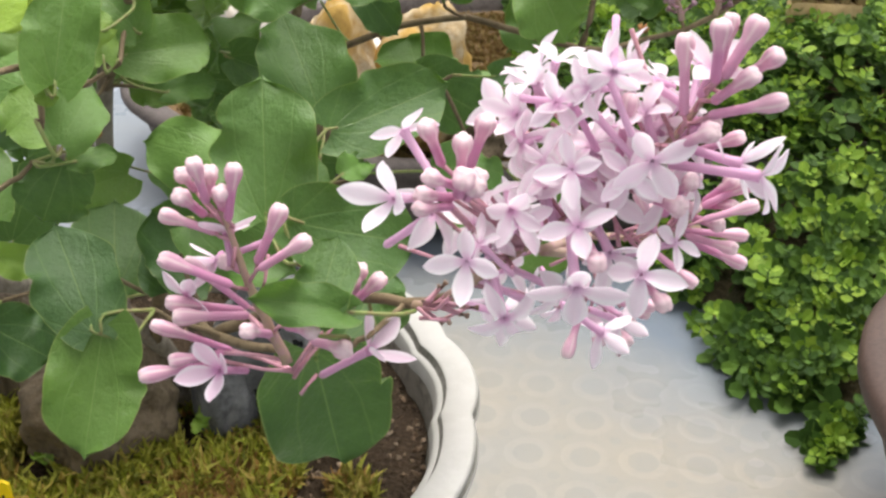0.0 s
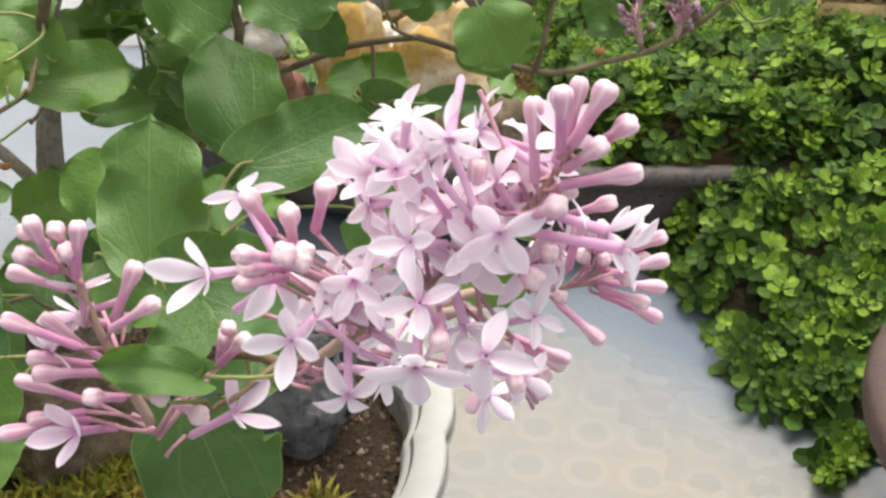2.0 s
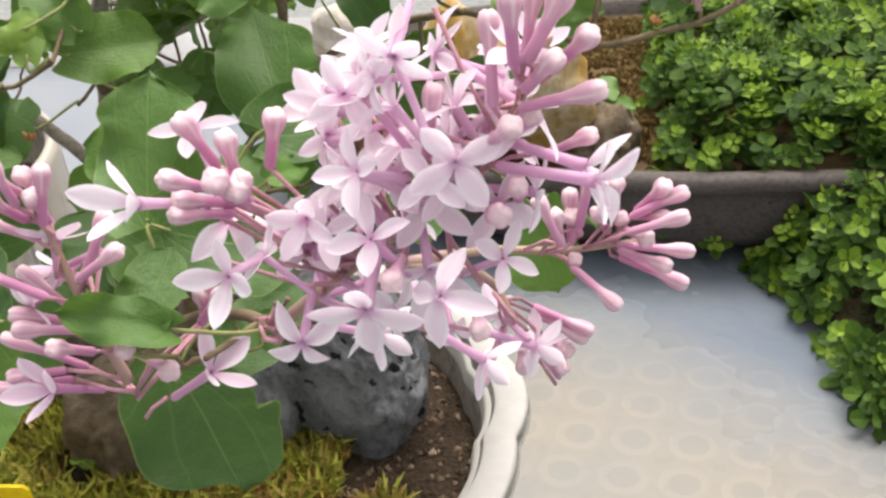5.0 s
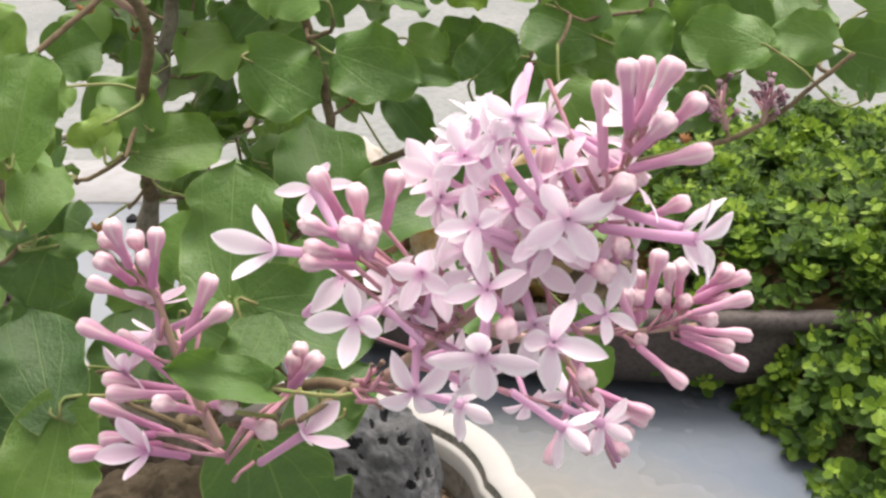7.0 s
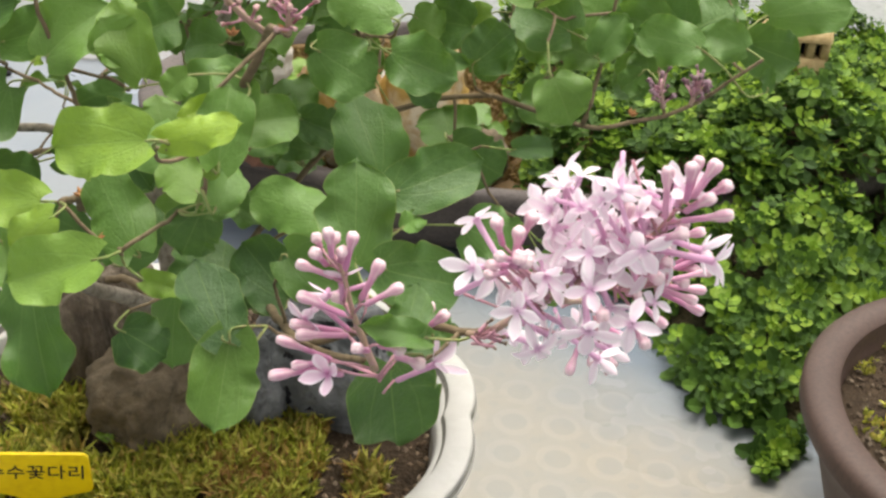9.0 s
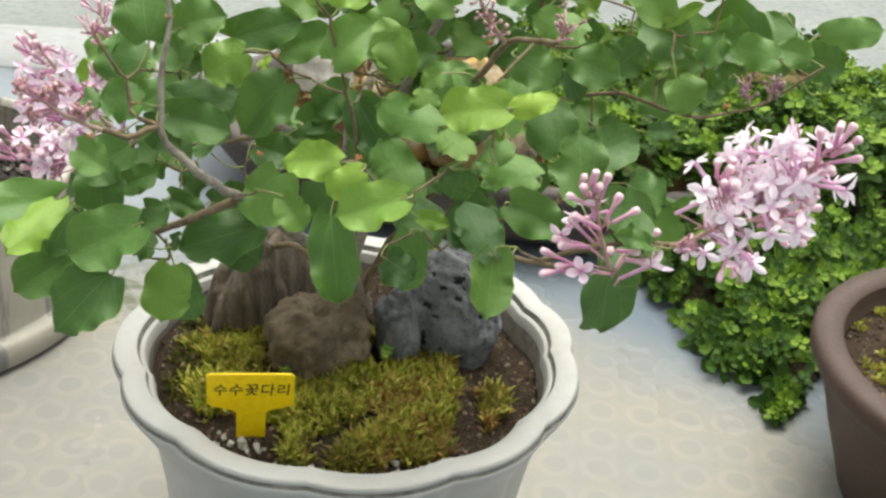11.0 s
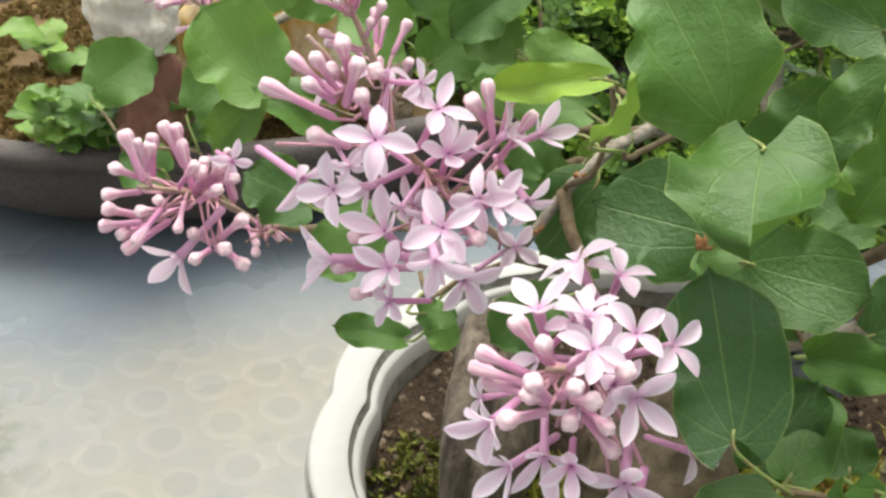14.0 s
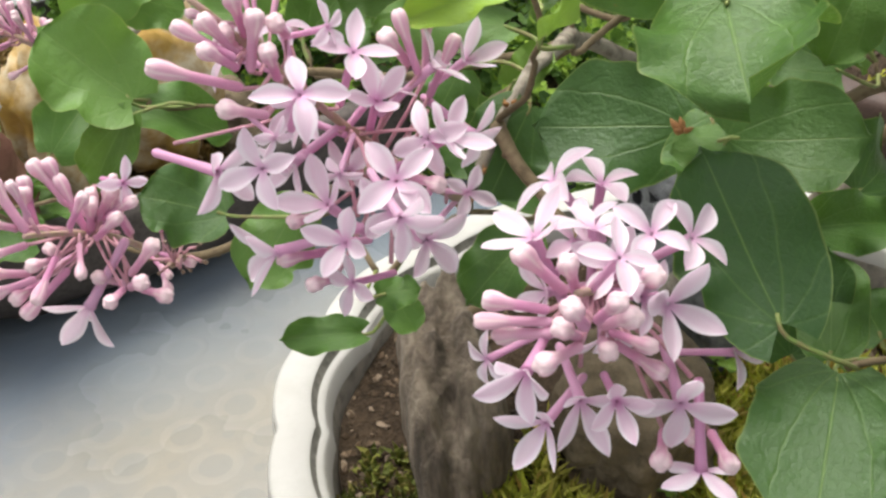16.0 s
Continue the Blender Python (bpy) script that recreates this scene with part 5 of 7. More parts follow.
    leaf((0.131, 0.396, 0.439), (0.131, 0.399, 0.449), 0.0064, -0.10, (-0.22, -0.86, 0.46))
    leaf((-0.047, 0.421, 0.429), (-0.057, 0.424, 0.449), 0.0179, 0.10, (0.16, -0.87, 0.46))
    leaf((-0.093, 0.416, 0.450), (-0.083, 0.421, 0.460), 0.0201, 0.00, (0.24, -0.87, 0.43))
    leaf((-0.140, 0.369, 0.461), (-0.126, 0.376, 0.465), 0.0230, 0.00, (0.35, -0.83, 0.43))
    leaf((-0.136, 0.326, 0.466), (-0.143, 0.326, 0.480), 0.0208, 0.05, (0.41, -0.81, 0.43))
    leaf((-0.110, 0.315, 0.464), (-0.118, 0.310, 0.458), 0.0125, 0.10, (0.36, -0.81, 0.46))
    leaf((-0.029, 0.430, 0.454), (-0.014, 0.430, 0.448), 0.0201, 0.10, (0.10, -0.89, 0.44))
    leaf((0.009, 0.462, 0.447), (-0.005, 0.460, 0.441), 0.0167, 0.30, (0.05, -0.90, 0.44))
    leaf((-0.281, 0.361, 0.426), (-0.298, 0.346, 0.417), 0.0342, 0.02, (-0.78, -0.46, 0.41), WAVY)
    leaf((-0.280, 0.373, 0.426), (-0.289, 0.389, 0.454), 0.0311, -0.02, (-0.51, -0.71, 0.49))
    leaf((-0.258, 0.383, 0.385), (-0.278, 0.409, 0.388), 0.0300, -0.35, (-0.60, -0.49, 0.63), ROUND)
    leaf((-0.274, 0.363, 0.394), (-0.261, 0.340, 0.395), 0.0248, -0.28, (-0.66, -0.37, 0.65), FLAT)
    leaf((-0.302, 0.335, 0.376), (-0.295, 0.356, 0.402), 0.0266, -0.35, (-0.60, -0.38, 0.70), FLAT)
    leaf((-0.294, 0.327, 0.363), (-0.323, 0.316, 0.357), 0.0294, -0.38, (-0.60, -0.25, 0.76), ROUND)
    leaf((-0.275, 0.337, 0.350), (-0.256, 0.347, 0.363), 0.0158, -0.20, (-0.66, -0.29, 0.70))
    leaf((-0.253, 0.335, 0.343), (-0.250, 0.343, 0.351), 0.0148, -0.10, (-0.66, -0.26, 0.70))
    leaf((-0.257, 0.426, 0.356), (-0.268, 0.453, 0.376), 0.0223, -0.30, (-0.58, -0.54, 0.61))
    leaf((-0.311, 0.444, 0.334), (-0.326, 0.457, 0.336), 0.0101, -0.15, (-0.42, -0.57, 0.70))
    leaf((-0.306, 0.435, 0.346), (-0.306, 0.429, 0.338), 0.0098, -0.05, (-0.47, -0.54, 0.70))
    leaf((-0.223, 0.379, 0.435), (-0.236, 0.399, 0.442), 0.0200, 0.00, (-0.70, -0.63, 0.34))
    leaf((-0.231, 0.368, 0.431), (-0.242, 0.373, 0.414), 0.0159, 0.00, (-0.67, -0.49, 0.57))
    leaf((-0.248, 0.350, 0.422), (-0.258, 0.351, 0.407), 0.0161, 0.05, (-0.65, -0.45, 0.61))
    leaf((-0.243, 0.344, 0.443), (-0.269, 0.340, 0.427), 0.0220, 0.00, (-0.46, -0.67, 0.59))
    leaf((-0.258, 0.376, 0.389), (-0.280, 0.363, 0.373), 0.0200, -0.10, (-0.36, -0.65, 0.67))
    leaf((-0.255, 0.354, 0.366), (-0.234, 0.340, 0.363), 0.0146, -0.05, (-0.40, -0.58, 0.71))
    leaf((-0.212, 0.442, 0.417), (-0.206, 0.444, 0.424), 0.0085, 0.70, (-0.65, -0.68, 0.34))
    leaf((-0.274, 0.346, 0.347), (-0.259, 0.347, 0.365), 0.0174, -0.35, (-0.61, -0.32, 0.73))
    leaf((-0.326, 0.470, 0.368), (-0.340, 0.483, 0.376), 0.0194, -0.25, (-0.36, -0.67, 0.64))
    leaf((-0.318, 0.515, 0.385), (-0.330, 0.530, 0.406), 0.0293, 0.00, (-0.36, -0.74, 0.56))
    leaf((-0.288, 0.404, 0.425), (-0.307, 0.420, 0.420), 0.0093, 0.60, (-0.57, -0.60, 0.56))
    leaf((-0.274, 0.417, 0.418), (-0.287, 0.433, 0.425), 0.0107, 0.10, (-0.59, -0.60, 0.54))
    leaf((-0.279, 0.417, 0.410), (-0.298, 0.439, 0.413), 0.0137, 0.00, (-0.56, -0.59, 0.58))
    leaf((-0.268, 0.420, 0.385), (-0.283, 0.422, 0.367), 0.0245, -0.30, (-0.55, -0.53, 0.65), ROUND)
    leaf((-0.311, 0.460, 0.367), (-0.329, 0.461, 0.352), 0.0194, -0.10, (-0.40, -0.62, 0.67))
    leaf((-0.318, 0.427, 0.356), (-0.310, 0.421, 0.356), 0.0084, 0.00, (-0.44, -0.55, 0.71))
    leaf((-0.294, 0.401, 0.368), (-0.310, 0.406, 0.358), 0.0164, -0.20, (-0.49, -0.50, 0.71))
    leaf((-0.271, 0.365, 0.392), (-0.278, 0.374, 0.390), 0.0089, -0.10, (-0.63, -0.43, 0.65))
    leaf((-0.231, 0.395, 0.389), (-0.214, 0.387, 0.414), 0.0283, -0.10, (-0.70, -0.43, 0.57))
    leaf((-0.265, 0.521, 0.388), (-0.281, 0.535, 0.396), 0.0251, 0.00, (-0.46, -0.71, 0.54))
    leaf((-0.269, 0.498, 0.390), (-0.255, 0.493, 0.402), 0.0220, -0.05, (-0.52, -0.66, 0.55))
    leaf((-0.322, 0.513, 0.382), (-0.336, 0.519, 0.364), 0.0140, 0.10, (-0.37, -0.71, 0.60))
    leaf((-0.322, 0.563, 0.358), (-0.305, 0.562, 0.372), 0.0208, -0.10, (-0.34, -0.74, 0.58))
    leaf((-0.254, 0.477, 0.399), (-0.264, 0.489, 0.406), 0.0181, 0.05, (-0.54, -0.65, 0.54))
    leaf((-0.262, 0.431, 0.386), (-0.252, 0.426, 0.394), 0.0104, 0.20, (-0.59, -0.54, 0.60))
    leaf((-0.233, 0.359, 0.394), (-0.237, 0.375, 0.402), 0.0209, -0.10, (-0.70, -0.38, 0.60))
    leaf((-0.245, 0.381, 0.374), (-0.244, 0.365, 0.361), 0.0202, -0.30, (-0.64, -0.38, 0.67))
    leaf((-0.339, 0.612, 0.349), (-0.318, 0.610, 0.362), 0.0251, -0.10, (-0.27, -0.78, 0.57))
    leaf((-0.324, 0.591, 0.319), (-0.336, 0.600, 0.327), 0.0209, -0.10, (-0.27, -0.73, 0.63))
    leaf((-0.269, 0.441, 0.391), (-0.278, 0.443, 0.380), 0.0164, -0.20, (-0.54, -0.58, 0.61))
    leaf((-0.087, 0.235, 0.466), (-0.087, 0.233, 0.462), 0.0052, 0.35, (0.00, -0.68, 0.73))
    leaf((-0.317, 0.518, 0.383), (-0.302, 0.498, 0.375), 0.0162, -0.05, (-0.43, -0.49, 0.76))
    leaf((0.138, 0.436, 0.461), (0.175, 0.430, 0.469), 0.0216, -0.10, (-0.74, -0.66, 0.12))
    leaf((0.130, 0.431, 0.449), (0.150, 0.419, 0.445), 0.0261, -0.15, (-0.30, -0.94, 0.17))
    leaf((0.116, 0.453, 0.467), (0.115, 0.445, 0.444), 0.0300, -0.10, (0.36, -0.91, 0.21))
    leaf((0.088, 0.437, 0.454), (0.066, 0.439, 0.457), 0.0296, 0.00, (-0.34, -0.93, 0.16))
    leaf((0.036, 0.419, 0.433), (0.038, 0.404, 0.413), 0.0326, -0.15, (-0.34, -0.87, 0.35))
    leaf((0.053, 0.436, 0.447), (0.059, 0.439, 0.469), 0.0244, 0.00, (0.06, -0.98, 0.21))
    leaf((0.017, 0.438, 0.444), (-0.002, 0.437, 0.426), 0.0261, -0.05, (-0.13, -0.90, 0.42))
    leaf((0.025, 0.429, 0.449), (0.041, 0.416, 0.444), 0.0206, 0.10, (-0.03, -0.98, 0.21))
    leaf((-0.001, 0.441, 0.447), (-0.021, 0.451, 0.446), 0.0278, 0.00, (-0.05, -0.91, 0.42))
    leaf((0.083, 0.441, 0.439), (0.088, 0.437, 0.424), 0.0212, -0.10, (-0.08, -1.00, -0.03))
    leaf((-0.009, 0.378, 0.414), (0.013, 0.372, 0.401), 0.0263, -0.05, (-0.05, -0.99, 0.16))
    leaf((-0.004, 0.307, 0.410), (0.018, 0.306, 0.402), 0.0283, -0.15, (-0.27, -0.70, 0.66))
    leaf((-0.276, 0.561, 0.405), (-0.302, 0.572, 0.391), 0.0219, 0.00, (-0.52, -0.85, 0.07))
    leaf((-0.252, 0.488, 0.424), (-0.280, 0.501, 0.413), 0.0272, -0.05, (-0.40, -0.89, 0.22))
    leaf((-0.253, 0.478, 0.419), (-0.272, 0.484, 0.404), 0.0170, -0.10, (-0.63, -0.59, 0.50))
    leaf((-0.284, 0.572, 0.394), (-0.266, 0.561, 0.386), 0.0171, -0.10, (-0.17, -0.89, 0.42))


AXIS_A = [(0.001, 0.205, 0.430), (0.014, 0.204, 0.441), (0.031, 0.201, 0.456), (0.043, 0.197, 0.470), (0.052, 0.197, 0.487)]
AXIS_R = [(0.021, 0.208, 0.440), (0.036, 0.245, 0.423), (0.050, 0.250, 0.420), (0.066, 0.257, 0.419)]
AXIS_D = [(0.021, 0.208, 0.440), (0.034, 0.234, 0.423), (0.041, 0.234, 0.412)]
AXIS_S = [(-0.034, 0.204, 0.414), (-0.038, 0.205, 0.425), (-0.042, 0.206, 0.436), (-0.046, 0.207, 0.450)]
AXIS_L = [(-0.288, 0.424, 0.366), (-0.312, 0.424, 0.390), (-0.332, 0.425, 0.414), (-0.350, 0.428, 0.437)]
AXIS_M = [(-0.296, 0.378, 0.366), (-0.315, 0.366, 0.380), (-0.332, 0.355, 0.392), (-0.343, 0.349, 0.400)]
AXIS_T = [(-0.309, 0.533, 0.322), (-0.328, 0.510, 0.345), (-0.348, 0.492, 0.366), (-0.372, 0.478, 0.382)]

# limbs of the lilac: points and radius at foot and end
BOUGHS = [
    ([(-0.140, 0.486, 0.185), (-0.138, 0.472, 0.230), (-0.152, 0.436, 0.280), (-0.188, 0.375, 0.337), (-0.213, 0.330, 0.380), (-0.230, 0.300, 0.407), (-0.249, 0.293, 0.435), (-0.245, 0.302, 0.480), (-0.242, 0.310, 0.535)], 0.0074, 0.0008),
    ([(-0.141, 0.462, 0.245), (-0.118, 0.420, 0.320), (-0.094, 0.358, 0.352), (-0.076, 0.292, 0.374), (-0.060, 0.248, 0.392), (-0.038, 0.226, 0.402)], 0.0036, 0.0011),
    ([(-0.060, 0.248, 0.392), (-0.030, 0.232, 0.412), (0.001, 0.207, 0.429)], 0.0017, 0.0013),
    ([(-0.118, 0.420, 0.320), (-0.060, 0.422, 0.395), (0.000, 0.408, 0.425), (0.050, 0.396, 0.418), (0.098, 0.397, 0.430), (0.125, 0.392, 0.455)], 0.0019, 0.0008),
    ([(-0.150, 0.440, 0.275), (-0.128, 0.405, 0.400), (-0.104, 0.390, 0.480), (-0.090, 0.380, 0.545)], 0.0048, 0.0018),
    ([(-0.198, 0.457, 0.371), (-0.225, 0.480, 0.352), (-0.262, 0.508, 0.334), (-0.292, 0.526, 0.322), (-0.309, 0.533, 0.322)], 0.0020, 0.0013),
    ([(-0.152, 0.436, 0.280), (-0.156, 0.448, 0.340), (-0.152, 0.462, 0.380), (-0.144, 0.484, 0.388), (-0.142, 0.512, 0.388), (-0.139, 0.565, 0.384), (-0.160, 0.629, 0.376), (-0.220, 0.622, 0.370), (-0.285, 0.600, 0.365)], 0.0056, 0.0018),
    ([(-0.156, 0.448, 0.340), (-0.198, 0.457, 0.371), (-0.230, 0.436, 0.386), (-0.255, 0.425, 0.392), (-0.275, 0.424, 0.382), (-0.290, 0.423, 0.366)], 0.0032, 0.0014),
    ([(-0.276, 0.424, 0.383), (-0.284, 0.402, 0.370), (-0.296, 0.378, 0.366)], 0.0020, 0.0013),
    ([(-0.213, 0.330, 0.380), (-0.252, 0.318, 0.366), (-0.285, 0.300, 0.360), (-0.300, 0.296, 0.352)], 0.0030, 0.0012),
    ([(-0.249, 0.293, 0.435), (-0.262, 0.283, 0.434), (-0.273, 0.274, 0.440)], 0.0017, 0.0013),
    ([(-0.128, 0.405, 0.400), (-0.095, 0.330, 0.450), (-0.079, 0.302, 0.486), (-0.064, 0.240, 0.508)], 0.0030, 0.0012),
    ([(-0.230, 0.436, 0.386), (-0.262, 0.455, 0.384), (-0.300, 0.475, 0.395)], 0.0016, 0.0011),
    ([(-0.185, 0.385, 0.335), (-0.160, 0.330, 0.400), (-0.150, 0.278, 0.428)], 0.0028, 0.0012),
    ([(-0.060, 0.422, 0.395), (-0.050, 0.380, 0.450), (-0.055, 0.350, 0.500)], 0.0026, 0.0012),
    ([(-0.118, 0.470, 0.205), (-0.160, 0.478, 0.246), (-0.196, 0.500, 0.262), (-0.225, 0.520, 0.235)], 0.0040, 0.0020),
]
BOUGHS += [
    ([(0.050, 0.396, 0.418), (0.058, 0.404, 0.450), (0.062, 0.410, 0.482), (0.064, 0.412, 0.520)], 0.0012, 0.0007),
    ([(-0.276, 0.424, 0.383), (-0.277, 0.413, 0.393), (-0.279, 0.409, 0.404), (-0.281, 0.406, 0.421)], 0.0010, 0.0007),
    ([(-0.155, 0.335, 0.395), (-0.151, 0.334, 0.415), (-0.158, 0.331, 0.448), (-0.167, 0.327, 0.486)], 0.0013, 0.0008),
    ([(-0.249, 0.293, 0.435), (-0.262, 0.295, 0.441), (-0.266, 0.303, 0.456), (-0.279, 0.299, 0.477)], 0.0012, 0.0008),
]
NODES = []


def build_limbs():
    for k, (points, r0, r1) in enumerate(BOUGHS):
        line = smooth_line(points, 7, 0.0022 if k else 0.003, k * 5)
        n = len(line)
        radii = [(r0 + (r1 - r0) * (i / (n - 1)) ** (0.55 if k == 0 else 0.6)) * (1 + 0.12 * noise.noise(p * 120)) for i, p in enumerate(line)]
        bm = bmesh.new()
        tube_mesh(bm, line, radii, 12 if k == 0 else 9)
        # knots and old bud scars
        rnd = random.Random(k)
        for i in range(2, n - 2, 4):
            c = line[i] + 0.6 * radii[i] * Vector((rnd.uniform(-1, 1), rnd.uniform(-1, 1), rnd.uniform(-1, 1)))
            bmesh.ops.create_icosphere(bm, subdivisions=2, radius=radii[i] * 0.6, matrix=Matrix.Translation(c))
        ob = part("trunk" if k == 0 else "branch", bm, BARK if k in (0, 4, 6, 7) else TWIG)
        under(ob, lilac)
        NODES.extend(line[2:])


build_limbs()
placed_leaves()


BARE_SIDE = Vector((-0.70, -0.62, 0.35)).normalized()
BARE_LIMB = [Vector(q) for q in smooth_line([(-0.152, 0.462, 0.380), (-0.143, 0.500, 0.388), (-0.139, 0.565, 0.384), (-0.150, 0.600, 0.380)], 4)]


def fill_leaves():
    """Pairs of leaves at the ends of inner shoots."""
    rnd = random.Random(17)
    made = 0
    while made < 125:
        p = Vector((rnd.uniform(-0.33, 0.06), rnd.uniform(0.28, 0.60), rnd.uniform(0.36, 0.58)))
        e = ((p.x + 0.12) / 0.21) ** 2 + ((p.y - 0.43) / 0.17) ** 2 + ((p.z - 0.44) / 0.12) ** 2
        if e > 1 or p.y < 0.33 or (p.x > -0.04 and rnd.random() < 0.7):
            continue
        s = (p.y - 0.03) / 1.13
        if abs(p.x - 0.037 + 0.117 * s) < 0.15 * s + 0.028 and abs(p.z - 0.57 + 0.415 * s) < 0.09 * s + 0.03:
            continue
        if (p.x + 0.457) * 0.54 + (p.y - 0.245) * 0.65 < 0.285:
            continue
        # the bare upper limb stays free of leaves on its open side
        free = [(p - q, (p - q).dot(BARE_SIDE)) for q in BARE_LIMB]
        if any(0.0 < k < 0.16 and (w - k * BARE_SIDE).length < 0.030 for w, k in free):
            continue
        out = Vector((p.x + 0.13, p.y - 0.45, 0.6 * (p.z - 0.36))).normalized()
        spin = rnd.uniform(0, 3.14)
        side = out.cross(Vector((0, 0, 1))).normalized()
        for s in (-1, 1):
            d = (out * 0.55 + s * (math.cos(spin) * side + 0.4 * math.sin(spin) * Vector((0, 0, 1))) + Vector((0, 0, -0.15)) + 0.25 * Vector((rnd.gauss(0, 1), rnd.gauss(0, 1), rnd.gauss(0, 1)))).normalized()
            n = (Vector((0, -0.45, 0.9)) + 0.45 * Vector((rnd.gauss(0, 1), rnd.gauss(0, 1), rnd.gauss(0, 1))))
            n = (n - n.dot(d) * d).normalized()
            size = rnd.uniform(0.016, 0.027)
            b = p + d * 0.006
            leaf(b, b + d * size, size * rnd.uniform(0.8, 1.0), rnd.uniform(0.15, 0.6) if p.z > 0.47 and rnd.random() < 0.35 else rnd.uniform(-0.22, 0.16), n)
        made += 1


fill_leaves()


def build_twigs():
    """Joins each leaf to the nearest wood by a twig and a green leaf stalk."""
    pending = sorted(LEAF_FEET, key=lambda f: min((f[0] - n).length for n in NODES))
    for k, (b, y) in enumerate(pending):
        back = b - y * 0.004
        start = min(NODES, key=lambda n: (n - back).length + 0.4 * max(0.0, n.z - back.z))
        gap = (start - back).length
        bend = (start + back) / 2 - y * 0.10 * gap + Vector((0, 0, -0.06 * gap))
        if gap < 0.020:
            line = smooth_line([start, bend, b, b + y * 0.002], 3)
            bm = bmesh.new()
            tube_mesh(bm, line, [0.00055 - 0.00015 * i / len(line) for i in range(len(line))], 5)
            under(part("leaf_stalk", bm, STALK), lilac)
            continue
        cut = start.lerp(back, 1 - 0.012 / gap) - y * 0.003
        line = smooth_line([start, bend, cut], 5, 0.0014, k)
        bm = bmesh.new()
        n = len(line)
        tube_mesh(bm, line, [0.0008 - 0.00025 * i / n for i in range(n)], 6)
        under(part("twig", bm, TWIG), lilac)
        NODES.extend(line[2:])
        bm = bmesh.new()
        stalk = smooth_line([line[-1], b - y * 0.003, b + y * 0.002], 3)
        tube_mesh(bm, stalk, [0.00055 - 0.00015 * i / len(stalk) for i in range(len(stalk))], 5)
        under(part("leaf_stalk", bm, STALK), lilac)


# ---- flowers ----


def flower_tube(bm, uv, profile, sides, top):
    """The tube up to its throat; V from 0 to top."""
    rings, zs = [], [z for _, z in profile]
    for r, z in profile:
        rings.append([bm.verts.new((r * math.cos(2 * math.pi * k / sides), r * math.sin(2 * math.pi * k / sides), z)) for k in range(sides)])
    for j, (r0, r1) in enumerate(zip(rings, rings[1:])):
        for k in range(sides):
            f = bm.faces.new((r0[k], r0[(k + 1) % sides], r1[(k + 1) % sides], r1[k]))
            for loop in f.loops:
                loop[uv].uv = (0.5, top * ((zs[j] if loop.vert in r0 else zs[j + 1]) - zs[0]) / (zs[-1] - zs[0]))
    return rings


def floret_mesh(seed, spread, curl):
    """Open lilac flower, 1 unit from its throat (the origin) to a petal's tip: four boat-shaped petals with raised rims on a slim tube that runs down z."""
    rnd = random.Random(seed)
    bm = bmesh.new()
    uv = bm.loops.layers.uv.new("UVMap")
    rings = flower_tube(bm, uv, [(0.070, -1.30), (0.105, -1.24), (0.098, -0.9), (0.104, -0.45), (0.118, -0.12), (0.140, 0.0)], 10, 0.48)
    throat = bm.verts.new((0, 0, -0.05))

    def joined(*corners):
        for loop in bm.faces.new(corners).loops:
            loop[uv].uv = (0.5, 0.5)
    for k in range(10):
        joined(rings[-1][k], rings[-1][(k + 1) % 10], throat)
    for k in range(4):
        a = math.pi / 2 * k + rnd.uniform(-0.07, 0.07)
        d, s, up = Vector((math.cos(a), math.sin(a), 0)), Vector((-math.sin(a), math.cos(a), 0)), Vector((0, 0, 1))
        length = rnd.uniform(0.93, 1.05)
        tilt = spread + rnd.uniform(-0.12, 0.12)
        arch = curl + rnd.uniform(-0.12, 0.12)
        width = 0.24 * rnd.uniform(0.9, 1.1)
        twist = rnd.uniform(-0.18, 0.18)
        hook = rnd.uniform(0.0, 0.10)
        rows, cols = 9, 6
        grid, where = [], {}
        for j in range(rows + 1):
            v = j / rows
            half = width * math.sin(math.pi * (0.07 + 0.80 * v)) ** 0.95 * (1 - v ** 5) ** 0.5
            bend = tilt + arch * (v - 0.5)
            c = d * (0.06 + (length - 0.06) * v * math.cos(bend)) + up * (length * v * math.sin(bend) + hook * max(0.0, v - 0.75) ** 1.5 * 4)
            line = []
            for i in range(cols + 1):
                u = 2 * i / cols - 1
                cup = 0.34 * half * abs(u) ** 2.6 + twist * half * u * v
                w = bm.verts.new(c + s * half * u + up * cup)
                where[w] = (i / cols, 0.5 + 0.5 * v)
                line.append(w)
            grid.append(line)
        for i in range(cols):
            joined(throat, grid[0][i + 1], grid[0][i])
        for j in range(rows):
            for i in range(cols):
                f = bm.faces.new((grid[j][i], grid[j][i + 1], grid[j + 1][i + 1], grid[j + 1][i]))
                for loop in f.loops:
                    loop[uv].uv = where[loop.vert]
    me = bpy.data.meshes.new("floret")
    bm.normal_update()
    bm.to_mesh(me)
    bm.free()
    me.materials.append(PETAL)
    me.polygons.foreach_set("use_smooth", [True] * len(me.polygons))
    return me


